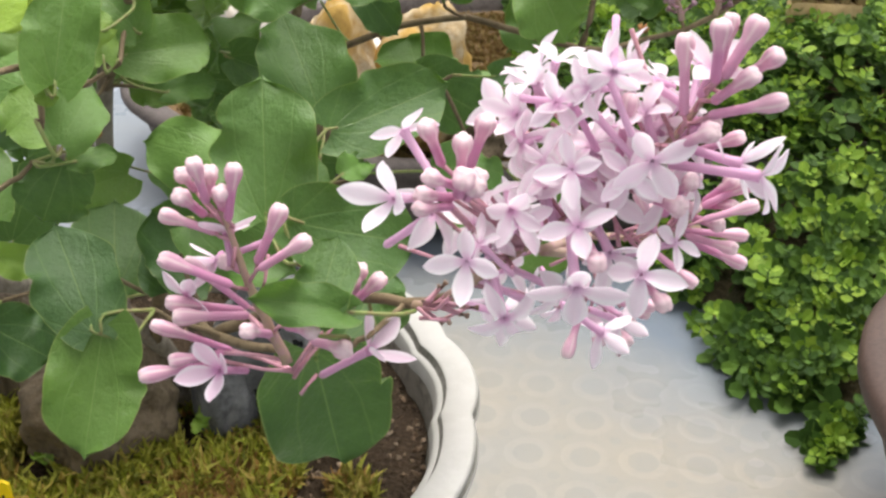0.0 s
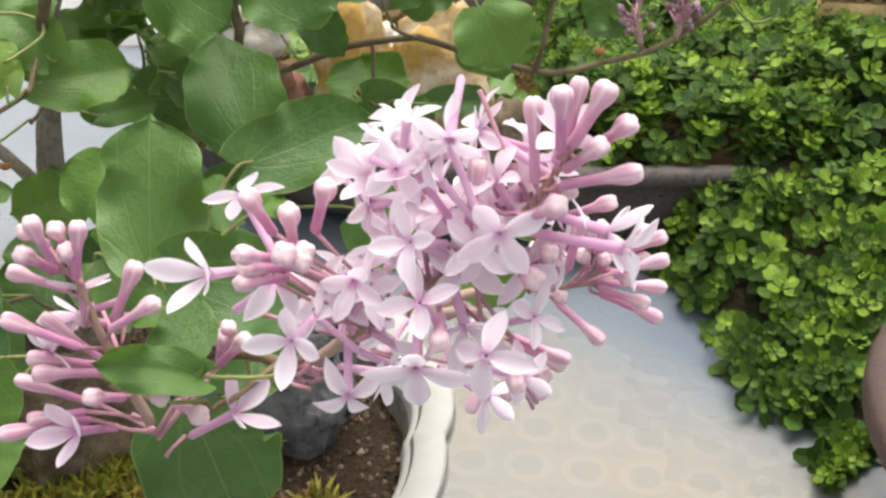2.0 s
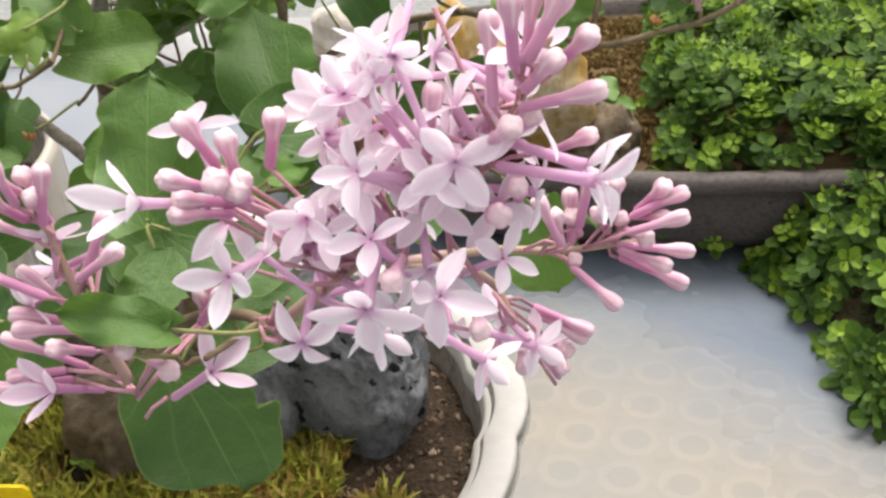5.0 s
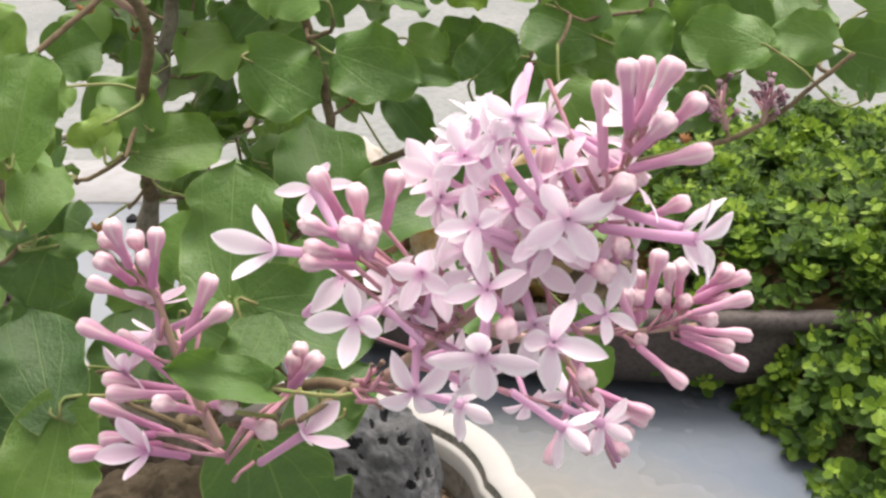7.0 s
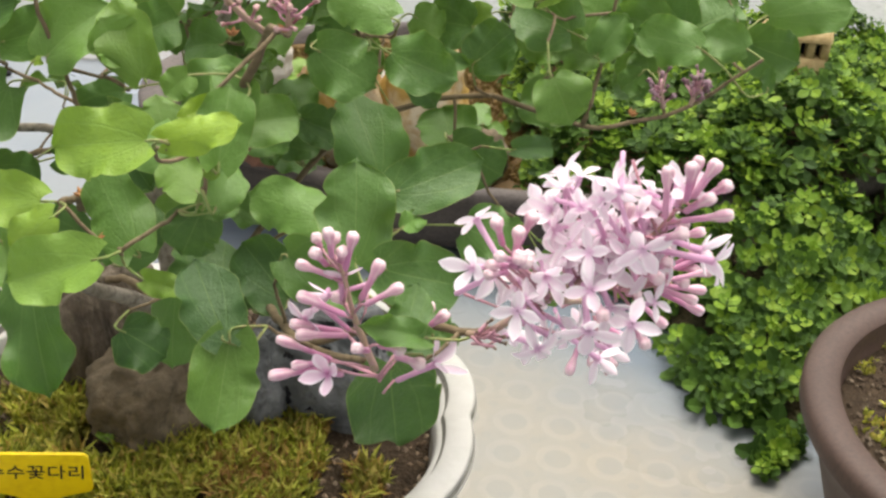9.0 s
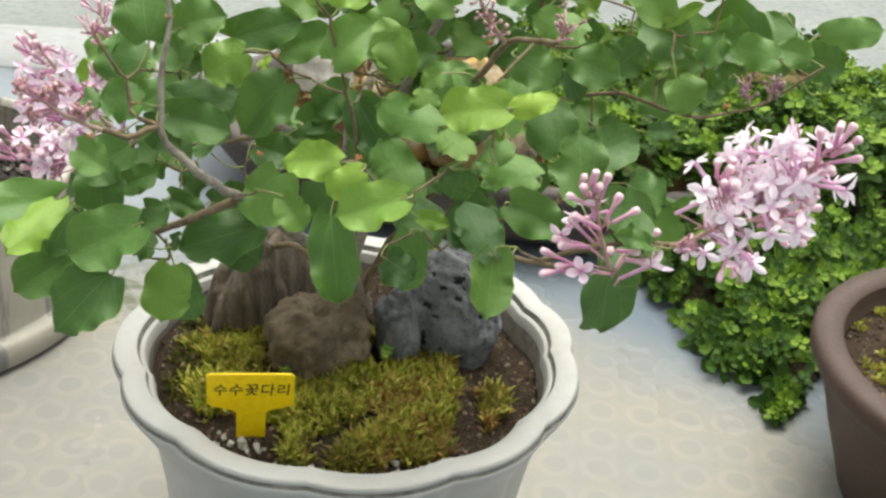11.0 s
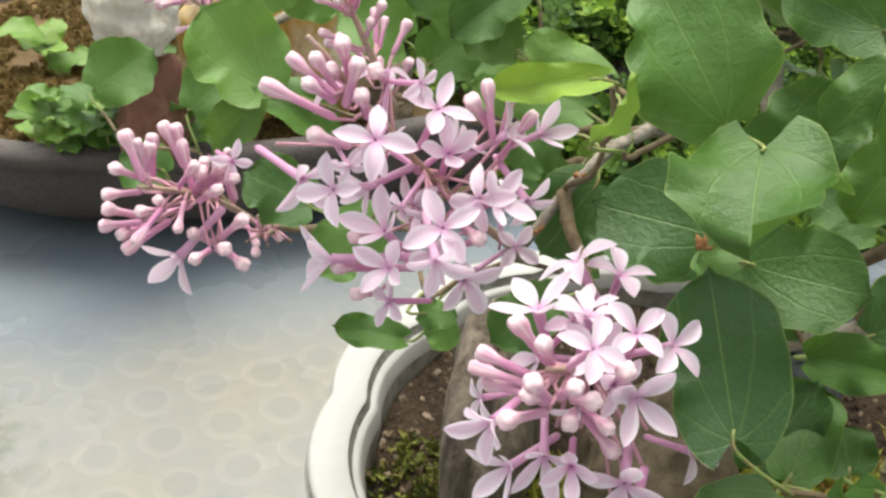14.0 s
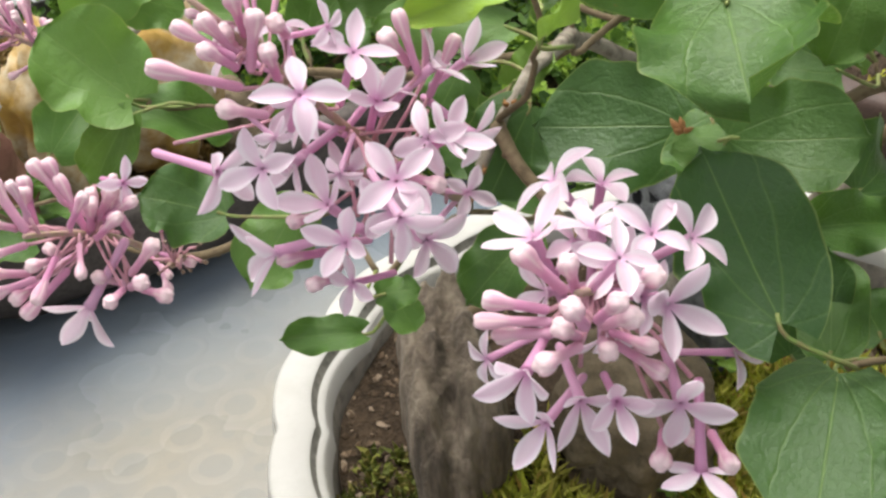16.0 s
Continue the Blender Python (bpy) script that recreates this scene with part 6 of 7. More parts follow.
def bud_mesh(fat, mat, tall=0.0):
    """Closed bud, 1 unit long: slim tube and a plump head of four lobes, pressed together at the crown."""
    bm = bmesh.new()
    uv = bm.loops.layers.uv.new("UVMap")
    prof = [(0.05, 0.0), (0.078, 0.05), (0.074, 0.30), (0.080, 0.52), (0.094, 0.63), (0.124, 0.70), (0.147, 0.77), (0.156, 0.85), (0.150, 0.91), (0.122, 0.957), (0.080, 0.980), (0.030, 0.984)]
    sides = 16
    rings = []
    for r, z in prof:
        r *= fat
        ring = []
        for k in range(sides):
            a = 2 * math.pi * k / sides
            lob = 1 - (0.17 * abs(math.cos(2 * a)) ** 6 if z > 0.65 else 0.0)
            crown = 0.016 * abs(math.sin(2 * a)) if z > 0.95 else 0.0
            ring.append(bm.verts.new((r * lob * math.cos(a), r * lob * math.sin(a), z + crown + tall * z * (1 - z))))
        rings.append((ring, z))
    for (r0, z0), (r1, z1) in zip(rings, rings[1:]):
        for k in range(sides):
            f = bm.faces.new((r0[k], r0[(k + 1) % sides], r1[(k + 1) % sides], r1[k]))
            for loop in f.loops:
                loop[uv].uv = (0.5 + 0.42 * abs(math.cos(4 * math.pi * (k + (0 if loop.vert in (r0[k], r1[k]) else 1)) / sides)) ** 3, z0 if loop.vert in r0 else z1)
    cap = bm.faces.new(rings[-1][0])
    for loop in cap.loops:
        loop[uv].uv = (0.5, 1.0)
    me = bpy.data.meshes.new("bud")
    bm.normal_update()
    bm.to_mesh(me)
    bm.free()
    me.materials.append(mat)
    me.polygons.foreach_set("use_smooth", [True] * len(me.polygons))
    return me


LIFTS = (-0.3, -0.1, 0.1, 0.3, 0.5, 0.75)
FLORETS = [[floret_mesh(10 * k + n, lift, 0.12 - 0.25 * n) for n in range(3)] for k, lift in enumerate(LIFTS)]
PALE_FLORETS = [[me.copy() for me in row] for row in FLORETS]
for row in PALE_FLORETS:
    for me in row:
        me.materials[0] = PALE_PETAL
PINK_BUDS = [bud_mesh(0.92, BUD), bud_mesh(0.84, BUD, -0.12), bud_mesh(1.0, BUD, 0.06)]
RED_BUDS = [bud_mesh(1.55, RED_BUD), bud_mesh(1.85, RED_BUD)]
DRY_BUDS = [bud_mesh(1.8, DRY_BUD), bud_mesh(1.4, DRY_BUD)]
DARK_BUDS = [bud_mesh(1.8, DARK_BUD), bud_mesh(2.2, DARK_BUD)]


def nearest_on(line, p):
    best = None
    for a, b in zip(line, line[1:]):
        u = max(0.0, min(1.0, (p - a).dot(b - a) / max(1e-9, (b - a).length_squared)))
        q = a.lerp(b, u)
        if best is None or (q - p).length < (best[0] - p).length:
            best = (q, (b - a).normalized())
    return best


PANICLES = {}


def hang(ob, stem):
    ob.parent = stem
    ob.matrix_parent_inverse = (parent_matrix(lilac) @ stem.matrix_parent_inverse).inverted()
    return ob


def panicle(name, axis, label, seed):
    """The main stalk of a flower cluster, on which florets and buds are set."""
    line = [Vector(p) for p in smooth_line(axis, 6, 0.0006, seed)]
    bm = bmesh.new()
    tube_mesh(bm, line, [0.0013 - 0.0007 * i / len(line) for i in range(len(line))], 8)
    stem = part("panicle", bm, RACHIS)
    tagged(stem, label)
    under(stem, lilac)
    PANICLES[name] = (stem, line, random.Random(seed))
    return stem


def side_stalk(stem, foot, base, rnd):
    if (base - foot).length > 0.0015:
        mid_p = (base + foot) / 2 + 0.0008 * Vector((rnd.gauss(0, 1), rnd.gauss(0, 1), rnd.gauss(0, 1)))
        bm = bmesh.new()
        tube_mesh(bm, (foot, mid_p, base + (base - foot).normalized() * 0.0004), [0.0005, 0.0004, 0.0005], 6)
        hang(part("flower_stalk", bm, PEDICEL), stem)


def stalk_foot(line, p, back):
    q, along = nearest_on(line, p)
    return q - along * min(back, 0.7 * (p - q).length)


def bloom(name, throat, normal, petal, length, lift):
    """An open floret: its throat, the way that it faces, the way of one petal, the petals' length and how far they rise."""
    stem, line, rnd = PANICLES[name]
    c, n, x = Vector(throat), Vector(normal).normalized(), Vector(petal)
    x = (x - x.dot(n) * n).normalized()
    foot = stalk_foot(line, c, 0.008)
    out = (c - foot).normalized() if (c - foot).length > 0.002 else n
    way = (0.62 * n + 0.38 * out).normalized()
    if way.dot(n) < 0.5:
        way = n
    reach = min(1.4, max(0.6, (c - foot).length / (1.3 * length)))
    k = min(range(len(LIFTS)), key=lambda i: abs(LIFTS[i] - lift))
    ob = hang(new("floret", rnd.choice((PALE_FLORETS if name == "A" else FLORETS)[k])), stem)
    m = Matrix((length * x, length * n.cross(x), length * way * reach)).transposed().to_4x4()
    m.translation = c
    ob.matrix_basis = m
    side_stalk(stem, foot, c - 1.3 * length * reach * way, rnd)


def closed(name, foot, tip, meshes=PINK_BUDS, wide=0.0134):
    """A closed bud from the foot of its tube to its tip."""
    stem, line, rnd = PANICLES[name]
    b, t = Vector(foot), Vector(tip)
    d = t - b
    ob = hang(new("bud", rnd.choice(meshes)), stem)
    m = d.to_track_quat("Z", "Y").to_matrix().to_4x4() @ Matrix.Rotation(rnd.uniform(0, 1.57), 4, "Z")
    m.translation = b
    k = wide * rnd.uniform(0.9, 1.1)
    ob.matrix_basis = m @ Matrix.Diagonal((k, k, d.length, 1))
    side_stalk(stem, stalk_foot(line, b, 0.006), b, rnd)


def stud_buds(name, count, meshes, size, spread=(0.55, 1.3)):
    """Small buds all round the main stalk."""
    stem, line, rnd = PANICLES[name]
    for _ in range(count):
        i = rnd.randrange(1, len(line))
        along = (line[i] - line[i - 1]).normalized()
        d = (Matrix.Rotation(rnd.uniform(0, 6.283), 3, along) @ along.orthogonal().normalized() + along * rnd.uniform(*spread)).normalized()
        long = size * rnd.uniform(0.7, 1.0)
        b = line[i] + d * rnd.uniform(0.002, 0.008)
        closed(name, b, b + d * long, meshes, long)


def inner_blooms(name, count, lo=0.1, hi=0.7, lean=(0, 0, 0)):
    """Florets deep in the cluster, behind the outer ones."""
    stem, line, rnd = PANICLES[name]
    for _ in range(count):
        i = max(1, int(len(line) * rnd.uniform(lo, hi)))
        along = (line[i] - line[i - 1]).normalized()
        d = (Matrix.Rotation(rnd.uniform(0, 6.283), 3, along) @ along.orthogonal().normalized() + along * rnd.uniform(0.3, 0.9) + Vector(lean)).normalized()
        bloom(name, line[i] + d * rnd.uniform(0.010, 0.015), d, d.orthogonal(), rnd.uniform(0.0066, 0.0080), rnd.uniform(-0.1, 0.5))


DRIED = [[(-0.320, 0.512, 0.338), (-0.326, 0.496, 0.346), (-0.335, 0.487, 0.352)], [(-0.006, 0.210, 0.425), (-0.003, 0.207, 0.427), (0.000, 0.205, 0.428)]]
FULL = "dense pink-lilac flower cluster, open florets and buds"
CLOSED = "pink lilac flower cluster mostly in bud"
panicle("A", AXIS_A, FULL, 1)
bloom("A", (0.0379, 0.1865, 0.4706), (-0.02, -0.99, -0.13), (-0.41, -0.11, 0.91), 0.0088, 0.18)
bloom("A", (0.0230, 0.1835, 0.4705), (-0.41, -0.80, 0.44), (-0.15, 0.53, 0.84), 0.0072, 0.23)
bloom("A", (0.0245, 0.1817, 0.4598), (-0.22, -0.38, 0.90), (-0.12, 0.92, 0.37), 0.0077, 0.13)
bloom("A", (0.0241, 0.1754, 0.4505), (-0.12, -0.93, -0.35), (0.00, -0.36, 0.93), 0.0095, 0.12)
bloom("A", (0.0041, 0.1721, 0.4581), (-0.05, -0.98, 0.21), (0.02, 0.21, 0.98), 0.0074, 0.20)
bloom("A", (0.0116, 0.1799, 0.4411), (0.06, -0.98, -0.17), (-0.48, -0.18, 0.86), 0.0079, -0.01)
bloom("A", (0.0143, 0.1895, 0.4562), (0.41, -0.57, 0.71), (-0.34, 0.63, 0.70), 0.0070, 0.28)
bloom("A", (0.0358, 0.1763, 0.4529), (-0.51, -0.64, 0.58), (0.21, 0.56, 0.80), 0.0085, -0.35)
bloom("A", (-0.0086, 0.1736, 0.4697), (-0.35, -0.87, 0.36), (0.21, 0.30, 0.93), 0.0083, 0.88)
bloom("A", (-0.0073, 0.1959, 0.4725), (-0.37, 0.77, 0.52), (0.42, -0.36, 0.83), 0.0081, -0.08)
bloom("A", (0.0114, 0.2110, 0.4711), (-0.15, -0.99, -0.03), (-0.27, 0.01, 0.96), 0.0083, 0.82)
bloom("A", (0.0150, 0.1965, 0.4696), (-0.69, -0.65, -0.32), (-0.33, -0.11, 0.94), 0.0062, 0.03)
bloom("A", (0.0180, 0.2083, 0.4772), (-0.54, -0.22, 0.81), (0.33, 0.83, 0.44), 0.0072, 0.41)
bloom("A", (0.0204, 0.1910, 0.4802), (0.50, -0.86, -0.07), (-0.07, -0.12, 0.99), 0.0072, 0.06)
bloom("A", (0.0257, 0.1898, 0.4831), (-0.74, -0.67, 0.01), (-0.48, 0.54, 0.69), 0.0064, 0.06)
bloom("A", (0.0296, 0.1870, 0.4875), (-0.02, -0.70, -0.71), (-0.80, -0.41, 0.43), 0.0072, -0.18)
bloom("A", (0.0431, 0.2107, 0.4766), (0.32, 0.22, 0.92), (-0.76, 0.64, 0.11), 0.0077, 0.34)
bloom("A", (0.0591, 0.1910, 0.4655), (0.94, -0.34, 0.02), (-0.13, -0.30, 0.94), 0.0094, 0.32)
bloom("A", (0.0572, 0.1991, 0.4643), (0.95, -0.18, -0.27), (0.23, 0.96, 0.16), 0.0093, 0.27)
bloom("A", (0.0443, 0.1893, 0.4523), (0.72, -0.30, 0.63), (-0.03, 0.89, 0.46), 0.0066, 0.03)
bloom("A", (-0.0020, 0.1902, 0.4579), (0.77, -0.38, 0.51), (-0.51, 0.11, 0.85), 0.0086, 0.00)
bloom("A", (0.0068, 0.1819, 0.4562), (-0.74, -0.06, 0.67), (0.33, 0.83, 0.45), 0.0057, 0.04)
bloom("A", (0.0127, 0.1876, 0.4602), (0.04, -1.00, 0.05), (-0.88, -0.01, 0.48), 0.0071, 0.72)
bloom("A", (0.0187, 0.1921, 0.4676), (-0.87, -0.01, 0.50), (-0.09, 0.99, -0.13), 0.0092, 0.08)
closed("A", (0.0436, 0.1910, 0.4779), (0.0430, 0.1943, 0.4922))
closed("A", (0.0474, 0.1866, 0.4858), (0.0471, 0.1858, 0.4974))
closed("A", (0.0486, 0.1899, 0.4852), (0.0504, 0.1920, 0.4966))
closed("A", (0.0491, 0.1879, 0.4861), (0.0550, 0.1897, 0.4966))
closed("A", (0.0525, 0.1928, 0.4830), (0.0590, 0.1887, 0.4906))
closed("A", (0.0484, 0.1901, 0.4808), (0.0541, 0.1848, 0.4884))
closed("A", (0.0478, 0.1895, 0.4783), (0.0609, 0.1870, 0.4823))
closed("A", (0.0478, 0.2016, 0.4721), (0.0496, 0.1907, 0.4766))
closed("A", (0.0418, 0.1892, 0.4721), (0.0478, 0.1824, 0.4787))
closed("A", (0.0506, 0.2081, 0.4626), (0.0587, 0.2032, 0.4684))
closed("A", (-0.0002, 0.1862, 0.4702), (-0.0031, 0.1810, 0.4807))
closed("A", (0.0032, 0.1852, 0.4663), (0.0035, 0.1817, 0.4779))
closed("A", (0.0051, 0.1954, 0.4655), (0.0083, 0.1929, 0.4768))
closed("A", (0.0021, 0.1793, 0.4693), (-0.0027, 0.1698, 0.4758))
closed("A", (0.0017, 0.1862, 0.4635), (-0.0043, 0.1766, 0.4689))
closed("A", (0.0017, 0.1848, 0.4624), (-0.0048, 0.1751, 0.4670))
closed("A", (0.0028, 0.1829, 0.4658), (0.0037, 0.1737, 0.4739))
closed("A", (0.0039, 0.1863, 0.4640), (0.0065, 0.1775, 0.4723))
closed("A", (0.0042, 0.1858, 0.4637), (0.0059, 0.1760, 0.4711))
closed("A", (0.0325, 0.1912, 0.4691), (0.0342, 0.1939, 0.4809))
closed("A", (0.0392, 0.1897, 0.4432), (0.0415, 0.1782, 0.4447))
closed("A", (0.0275, 0.1889, 0.4525), (0.0281, 0.1767, 0.4544))
closed("A", (0.0404, 0.1981, 0.4575), (0.0445, 0.1876, 0.4607))
closed("A", (0.0459, 0.2007, 0.4568), (0.0469, 0.1915, 0.4644))
bloom("A", (0.0190, 0.2170, 0.4770), (-0.52, 0.59, 0.62), (0.50, 0.80, -0.34), 0.0085, 0.20)
bloom("A", (0.0340, 0.2000, 0.4840), (-0.87, 0.20, 0.46), (0.10, 0.96, -0.25), 0.0085, 0.20)
bloom("A", (0.0170, 0.2020, 0.4590), (-0.66, -0.01, 0.75), (-0.19, 0.97, -0.15), 0.0085, 0.20)
bloom("A", (0.0360, 0.2160, 0.4140), (0.63, 0.32, -0.71), (0.49, -0.87, 0.03), 0.0085, 0.20)
bloom("A", (0.0140, 0.2210, 0.4160), (0.52, 0.64, -0.56), (0.73, -0.68, -0.09), 0.0085, 0.20)
bloom("A", (0.0440, 0.2390, 0.4020), (0.55, 0.58, -0.60), (0.68, -0.73, -0.07), 0.0085, 0.20)
bloom("A", (0.0060, 0.1950, 0.4530), (-0.62, -0.51, 0.60), (-0.62, 0.78, 0.03), 0.0085, 0.20)
bloom("A", (0.0320, 0.1890, 0.4500), (0.17, -0.91, -0.37), (-0.88, -0.31, 0.36), 0.0085, 0.20)
bloom("A", (0.0185, 0.2105, 0.4757), (-0.16, -0.15, 0.97), (-0.08, 0.99, 0.14), 0.0067, 0.41)
bloom("A", (0.0289, 0.1910, 0.4864), (-0.25, 0.48, 0.84), (-0.72, 0.49, -0.49), 0.0070, 0.43)
bloom("A", (0.0338, 0.1986, 0.4836), (-0.83, -0.47, 0.30), (0.28, 0.12, 0.95), 0.0067, -0.56)
bloom("A", (0.0235, 0.1924, 0.4795), (-0.42, -0.22, 0.88), (-0.60, 0.79, -0.09), 0.0071, 0.33)
bloom("A", (0.0143, 0.2050, 0.4720), (-0.13, -0.90, 0.41), (0.24, 0.38, 0.90), 0.0073, 0.76)
bloom("A", (0.0149, 0.1985, 0.4702), (0.42, -0.76, -0.50), (0.60, -0.18, 0.78), 0.0072, 0.21)
bloom("A", (0.0213, 0.2045, 0.4829), (0.31, 0.01, 0.95), (-0.42, 0.90, 0.13), 0.0068, 0.34)
bloom("A", (0.0363, 0.1998, 0.4760), (-0.77, -0.62, -0.16), (-0.12, -0.10, 0.99), 0.0071, 0.24)
bloom("A", (0.0278, 0.1928, 0.4772), (-0.72, 0.41, 0.55), (0.61, 0.75, 0.24), 0.0068, 0.39)
bloom("A", (0.0413, 0.1996, 0.4729), (0.78, 0.63, 0.00), (-0.62, 0.76, 0.22), 0.0078, 0.86)
bloom("A", (0.0375, 0.1968, 0.4664), (-0.27, -0.83, 0.48), (-0.34, 0.55, 0.77), 0.0092, 0.08)
bloom("A", (0.0254, 0.1971, 0.4637), (-0.31, -0.75, 0.59), (-0.52, 0.65, 0.56), 0.0092, 0.08)
bloom("A", (0.0427, 0.1967, 0.4584), (0.36, -0.93, 0.10), (-0.82, -0.27, 0.51), 0.0092, 0.08)
bloom("A", (0.0315, 0.1954, 0.4590), (-0.13, -0.93, 0.34), (-0.51, -0.23, -0.83), 0.0092, 0.08)
inner_blooms("A", 14)
inner_blooms("A", 14, 0.35, 0.9, (-0.3, 0.35, 0.8))
panicle("R", AXIS_R, CLOSED, 2)
closed("R", (0.0616, 0.2544, 0.4194), (0.0792, 0.2587, 0.4156))
closed("R", (0.0622, 0.2540, 0.4182), (0.0736, 0.2469, 0.4180))
closed("R", (0.0623, 0.2536, 0.4169), (0.0776, 0.2509, 0.4113))
closed("R", (0.0635, 0.2559, 0.4224), (0.0689, 0.2467, 0.4249))
closed("R", (0.0640, 0.2465, 0.4267), (0.0770, 0.2459, 0.4314))
closed("R", (0.0647, 0.2566, 0.4255), (0.0731, 0.2499, 0.4288))
closed("R", (0.0649, 0.2521, 0.4277), (0.0769, 0.2521, 0.4342))
closed("R", (0.0659, 0.2555, 0.4270), (0.0726, 0.2519, 0.4359))
closed("R", (0.0618, 0.2604, 0.4218), (0.0629, 0.2500, 0.4286))
closed("R", (0.0598, 0.2583, 0.4205), (0.0574, 0.2497, 0.4303))
closed("R", (0.0587, 0.2525, 0.4253), (0.0590, 0.2490, 0.4376))
closed("R", (0.0614, 0.2557, 0.4268), (0.0615, 0.2496, 0.4380))
closed("R", (0.0538, 0.2445, 0.4288), (0.0566, 0.2461, 0.4422))
closed("R", (0.0536, 0.2534, 0.4224), (0.0521, 0.2448, 0.4321))
closed("R", (0.0521, 0.2470, 0.4239), (0.0519, 0.2478, 0.4366))
closed("R", (0.0506, 0.2386, 0.4277), (0.0455, 0.2378, 0.4397))
closed("R", (0.0502, 0.2459, 0.4239), (0.0492, 0.2397, 0.4353))
closed("R", (0.0513, 0.2567, 0.4137), (0.0531, 0.2463, 0.4202))
closed("R", (0.0520, 0.2466, 0.4183), (0.0629, 0.2409, 0.4111))
panicle("D", AXIS_D, FULL, 3)
bloom("D", (0.0435, 0.2492, 0.3958), (-0.26, -0.43, 0.86), (0.09, 0.88, 0.47), 0.0082, 0.14)
bloom("D", (0.0276, 0.2299, 0.4121), (0.40, -0.89, -0.23), (0.18, -0.17, 0.97), 0.0064, 0.20)
bloom("D", (0.0117, 0.2388, 0.4084), (-0.03, -0.99, -0.16), (-0.15, -0.15, 0.98), 0.0069, 0.38)
bloom("D", (0.0368, 0.2452, 0.4057), (-0.65, 0.76, 0.05), (0.76, 0.63, 0.15), 0.0074, 0.75)
closed("D", (0.0420, 0.2597, 0.3996), (0.0567, 0.2553, 0.3954))
closed("D", (0.0414, 0.2601, 0.3978), (0.0554, 0.2554, 0.3930))
closed("D", (0.0449, 0.2614, 0.3883), (0.0501, 0.2516, 0.3863))
closed("D", (0.0464, 0.2656, 0.3860), (0.0508, 0.2553, 0.3900))
closed("D", (0.0394, 0.2556, 0.3947), (0.0409, 0.2450, 0.3903))
closed("D", (0.0365, 0.2496, 0.4003), (0.0315, 0.2402, 0.3898))
panicle("S", AXIS_S, CLOSED, 4)
bloom("S", (-0.0482, 0.2003, 0.4147), (0.00, -0.93, 0.38), (-0.23, 0.36, 0.90), 0.0091, 0.64)
bloom("S", (-0.0158, 0.2034, 0.4178), (0.74, -0.37, 0.57), (0.32, 0.93, 0.18), 0.0089, 0.44)
bloom("S", (-0.0565, 0.2129, 0.4260), (-0.19, -0.81, -0.56), (0.07, -0.58, 0.81), 0.0076, -0.02)
bloom("S", (-0.0453, 0.2094, 0.4435), (0.03, 0.48, 0.87), (0.40, 0.80, -0.45), 0.0093, 0.22)
bloom("S", (-0.0491, 0.2144, 0.4340), (-0.76, 0.14, -0.64), (-0.58, -0.60, 0.55), 0.0075, 0.83)
closed("S", (-0.0476, 0.2036, 0.4537), (-0.0485, 0.1997, 0.4650))
closed("S", (-0.0518, 0.2125, 0.4521), (-0.0522, 0.2037, 0.4603))
closed("S", (-0.0495, 0.2086, 0.4482), (-0.0528, 0.2014, 0.4567))
closed("S", (-0.0486, 0.2135, 0.4503), (-0.0468, 0.2058, 0.4599))
closed("S", (-0.0460, 0.2104, 0.4462), (-0.0444, 0.2036, 0.4565))
closed("S", (-0.0437, 0.2039, 0.4494), (-0.0414, 0.2047, 0.4617))
closed("S", (-0.0473, 0.2076, 0.4445), (-0.0583, 0.2065, 0.4496))
closed("S", (-0.0431, 0.1983, 0.4373), (-0.0570, 0.1972, 0.4446))
closed("S", (-0.0424, 0.2094, 0.4248), (-0.0554, 0.2103, 0.4367))
closed("S", (-0.0453, 0.2185, 0.4290), (-0.0468, 0.2093, 0.4367))
closed("S", (-0.0392, 0.2069, 0.4375), (-0.0333, 0.2096, 0.4500))
closed("S", (-0.0374, 0.2002, 0.4401), (-0.0267, 0.1994, 0.4477))
closed("S", (-0.0430, 0.2117, 0.4214), (-0.0588, 0.2075, 0.4236))
closed("S", (-0.0448, 0.2147, 0.4207), (-0.0611, 0.2115, 0.4250))
closed("S", (-0.0483, 0.2145, 0.4101), (-0.0655, 0.2129, 0.4184))
closed("S", (-0.0484, 0.2066, 0.4148), (-0.0597, 0.2028, 0.4152))
closed("S", (-0.0485, 0.2086, 0.4111), (-0.0666, 0.2024, 0.4114))
closed("S", (-0.0362, 0.1980, 0.4255), (-0.0396, 0.1889, 0.4325))
closed("S", (-0.0330, 0.2009, 0.4256), (-0.0258, 0.1910, 0.4307))
closed("S", (-0.0280, 0.2041, 0.4198), (-0.0197, 0.1947, 0.4235))
closed("S", (-0.0204, 0.2185, 0.4210), (-0.0178, 0.2140, 0.4328))
closed("S", (-0.0221, 0.2186, 0.4197), (-0.0192, 0.2130, 0.4310))
closed("S", (-0.0206, 0.2132, 0.4229), (-0.0129, 0.2094, 0.4327))
panicle("L", AXIS_L, FULL, 5)
bloom("L", (-0.3323, 0.3992, 0.4005), (-0.62, -0.44, 0.65), (0.00, 0.83, 0.56), 0.0097, 0.31)
bloom("L", (-0.3458, 0.4063, 0.4216), (-0.28, -0.54, 0.79), (0.53, 0.60, 0.60), 0.0088, 0.19)
bloom("L", (-0.3421, 0.4051, 0.3899), (-0.71, -0.32, 0.62), (0.65, 0.02, 0.76), 0.0083, 0.62)
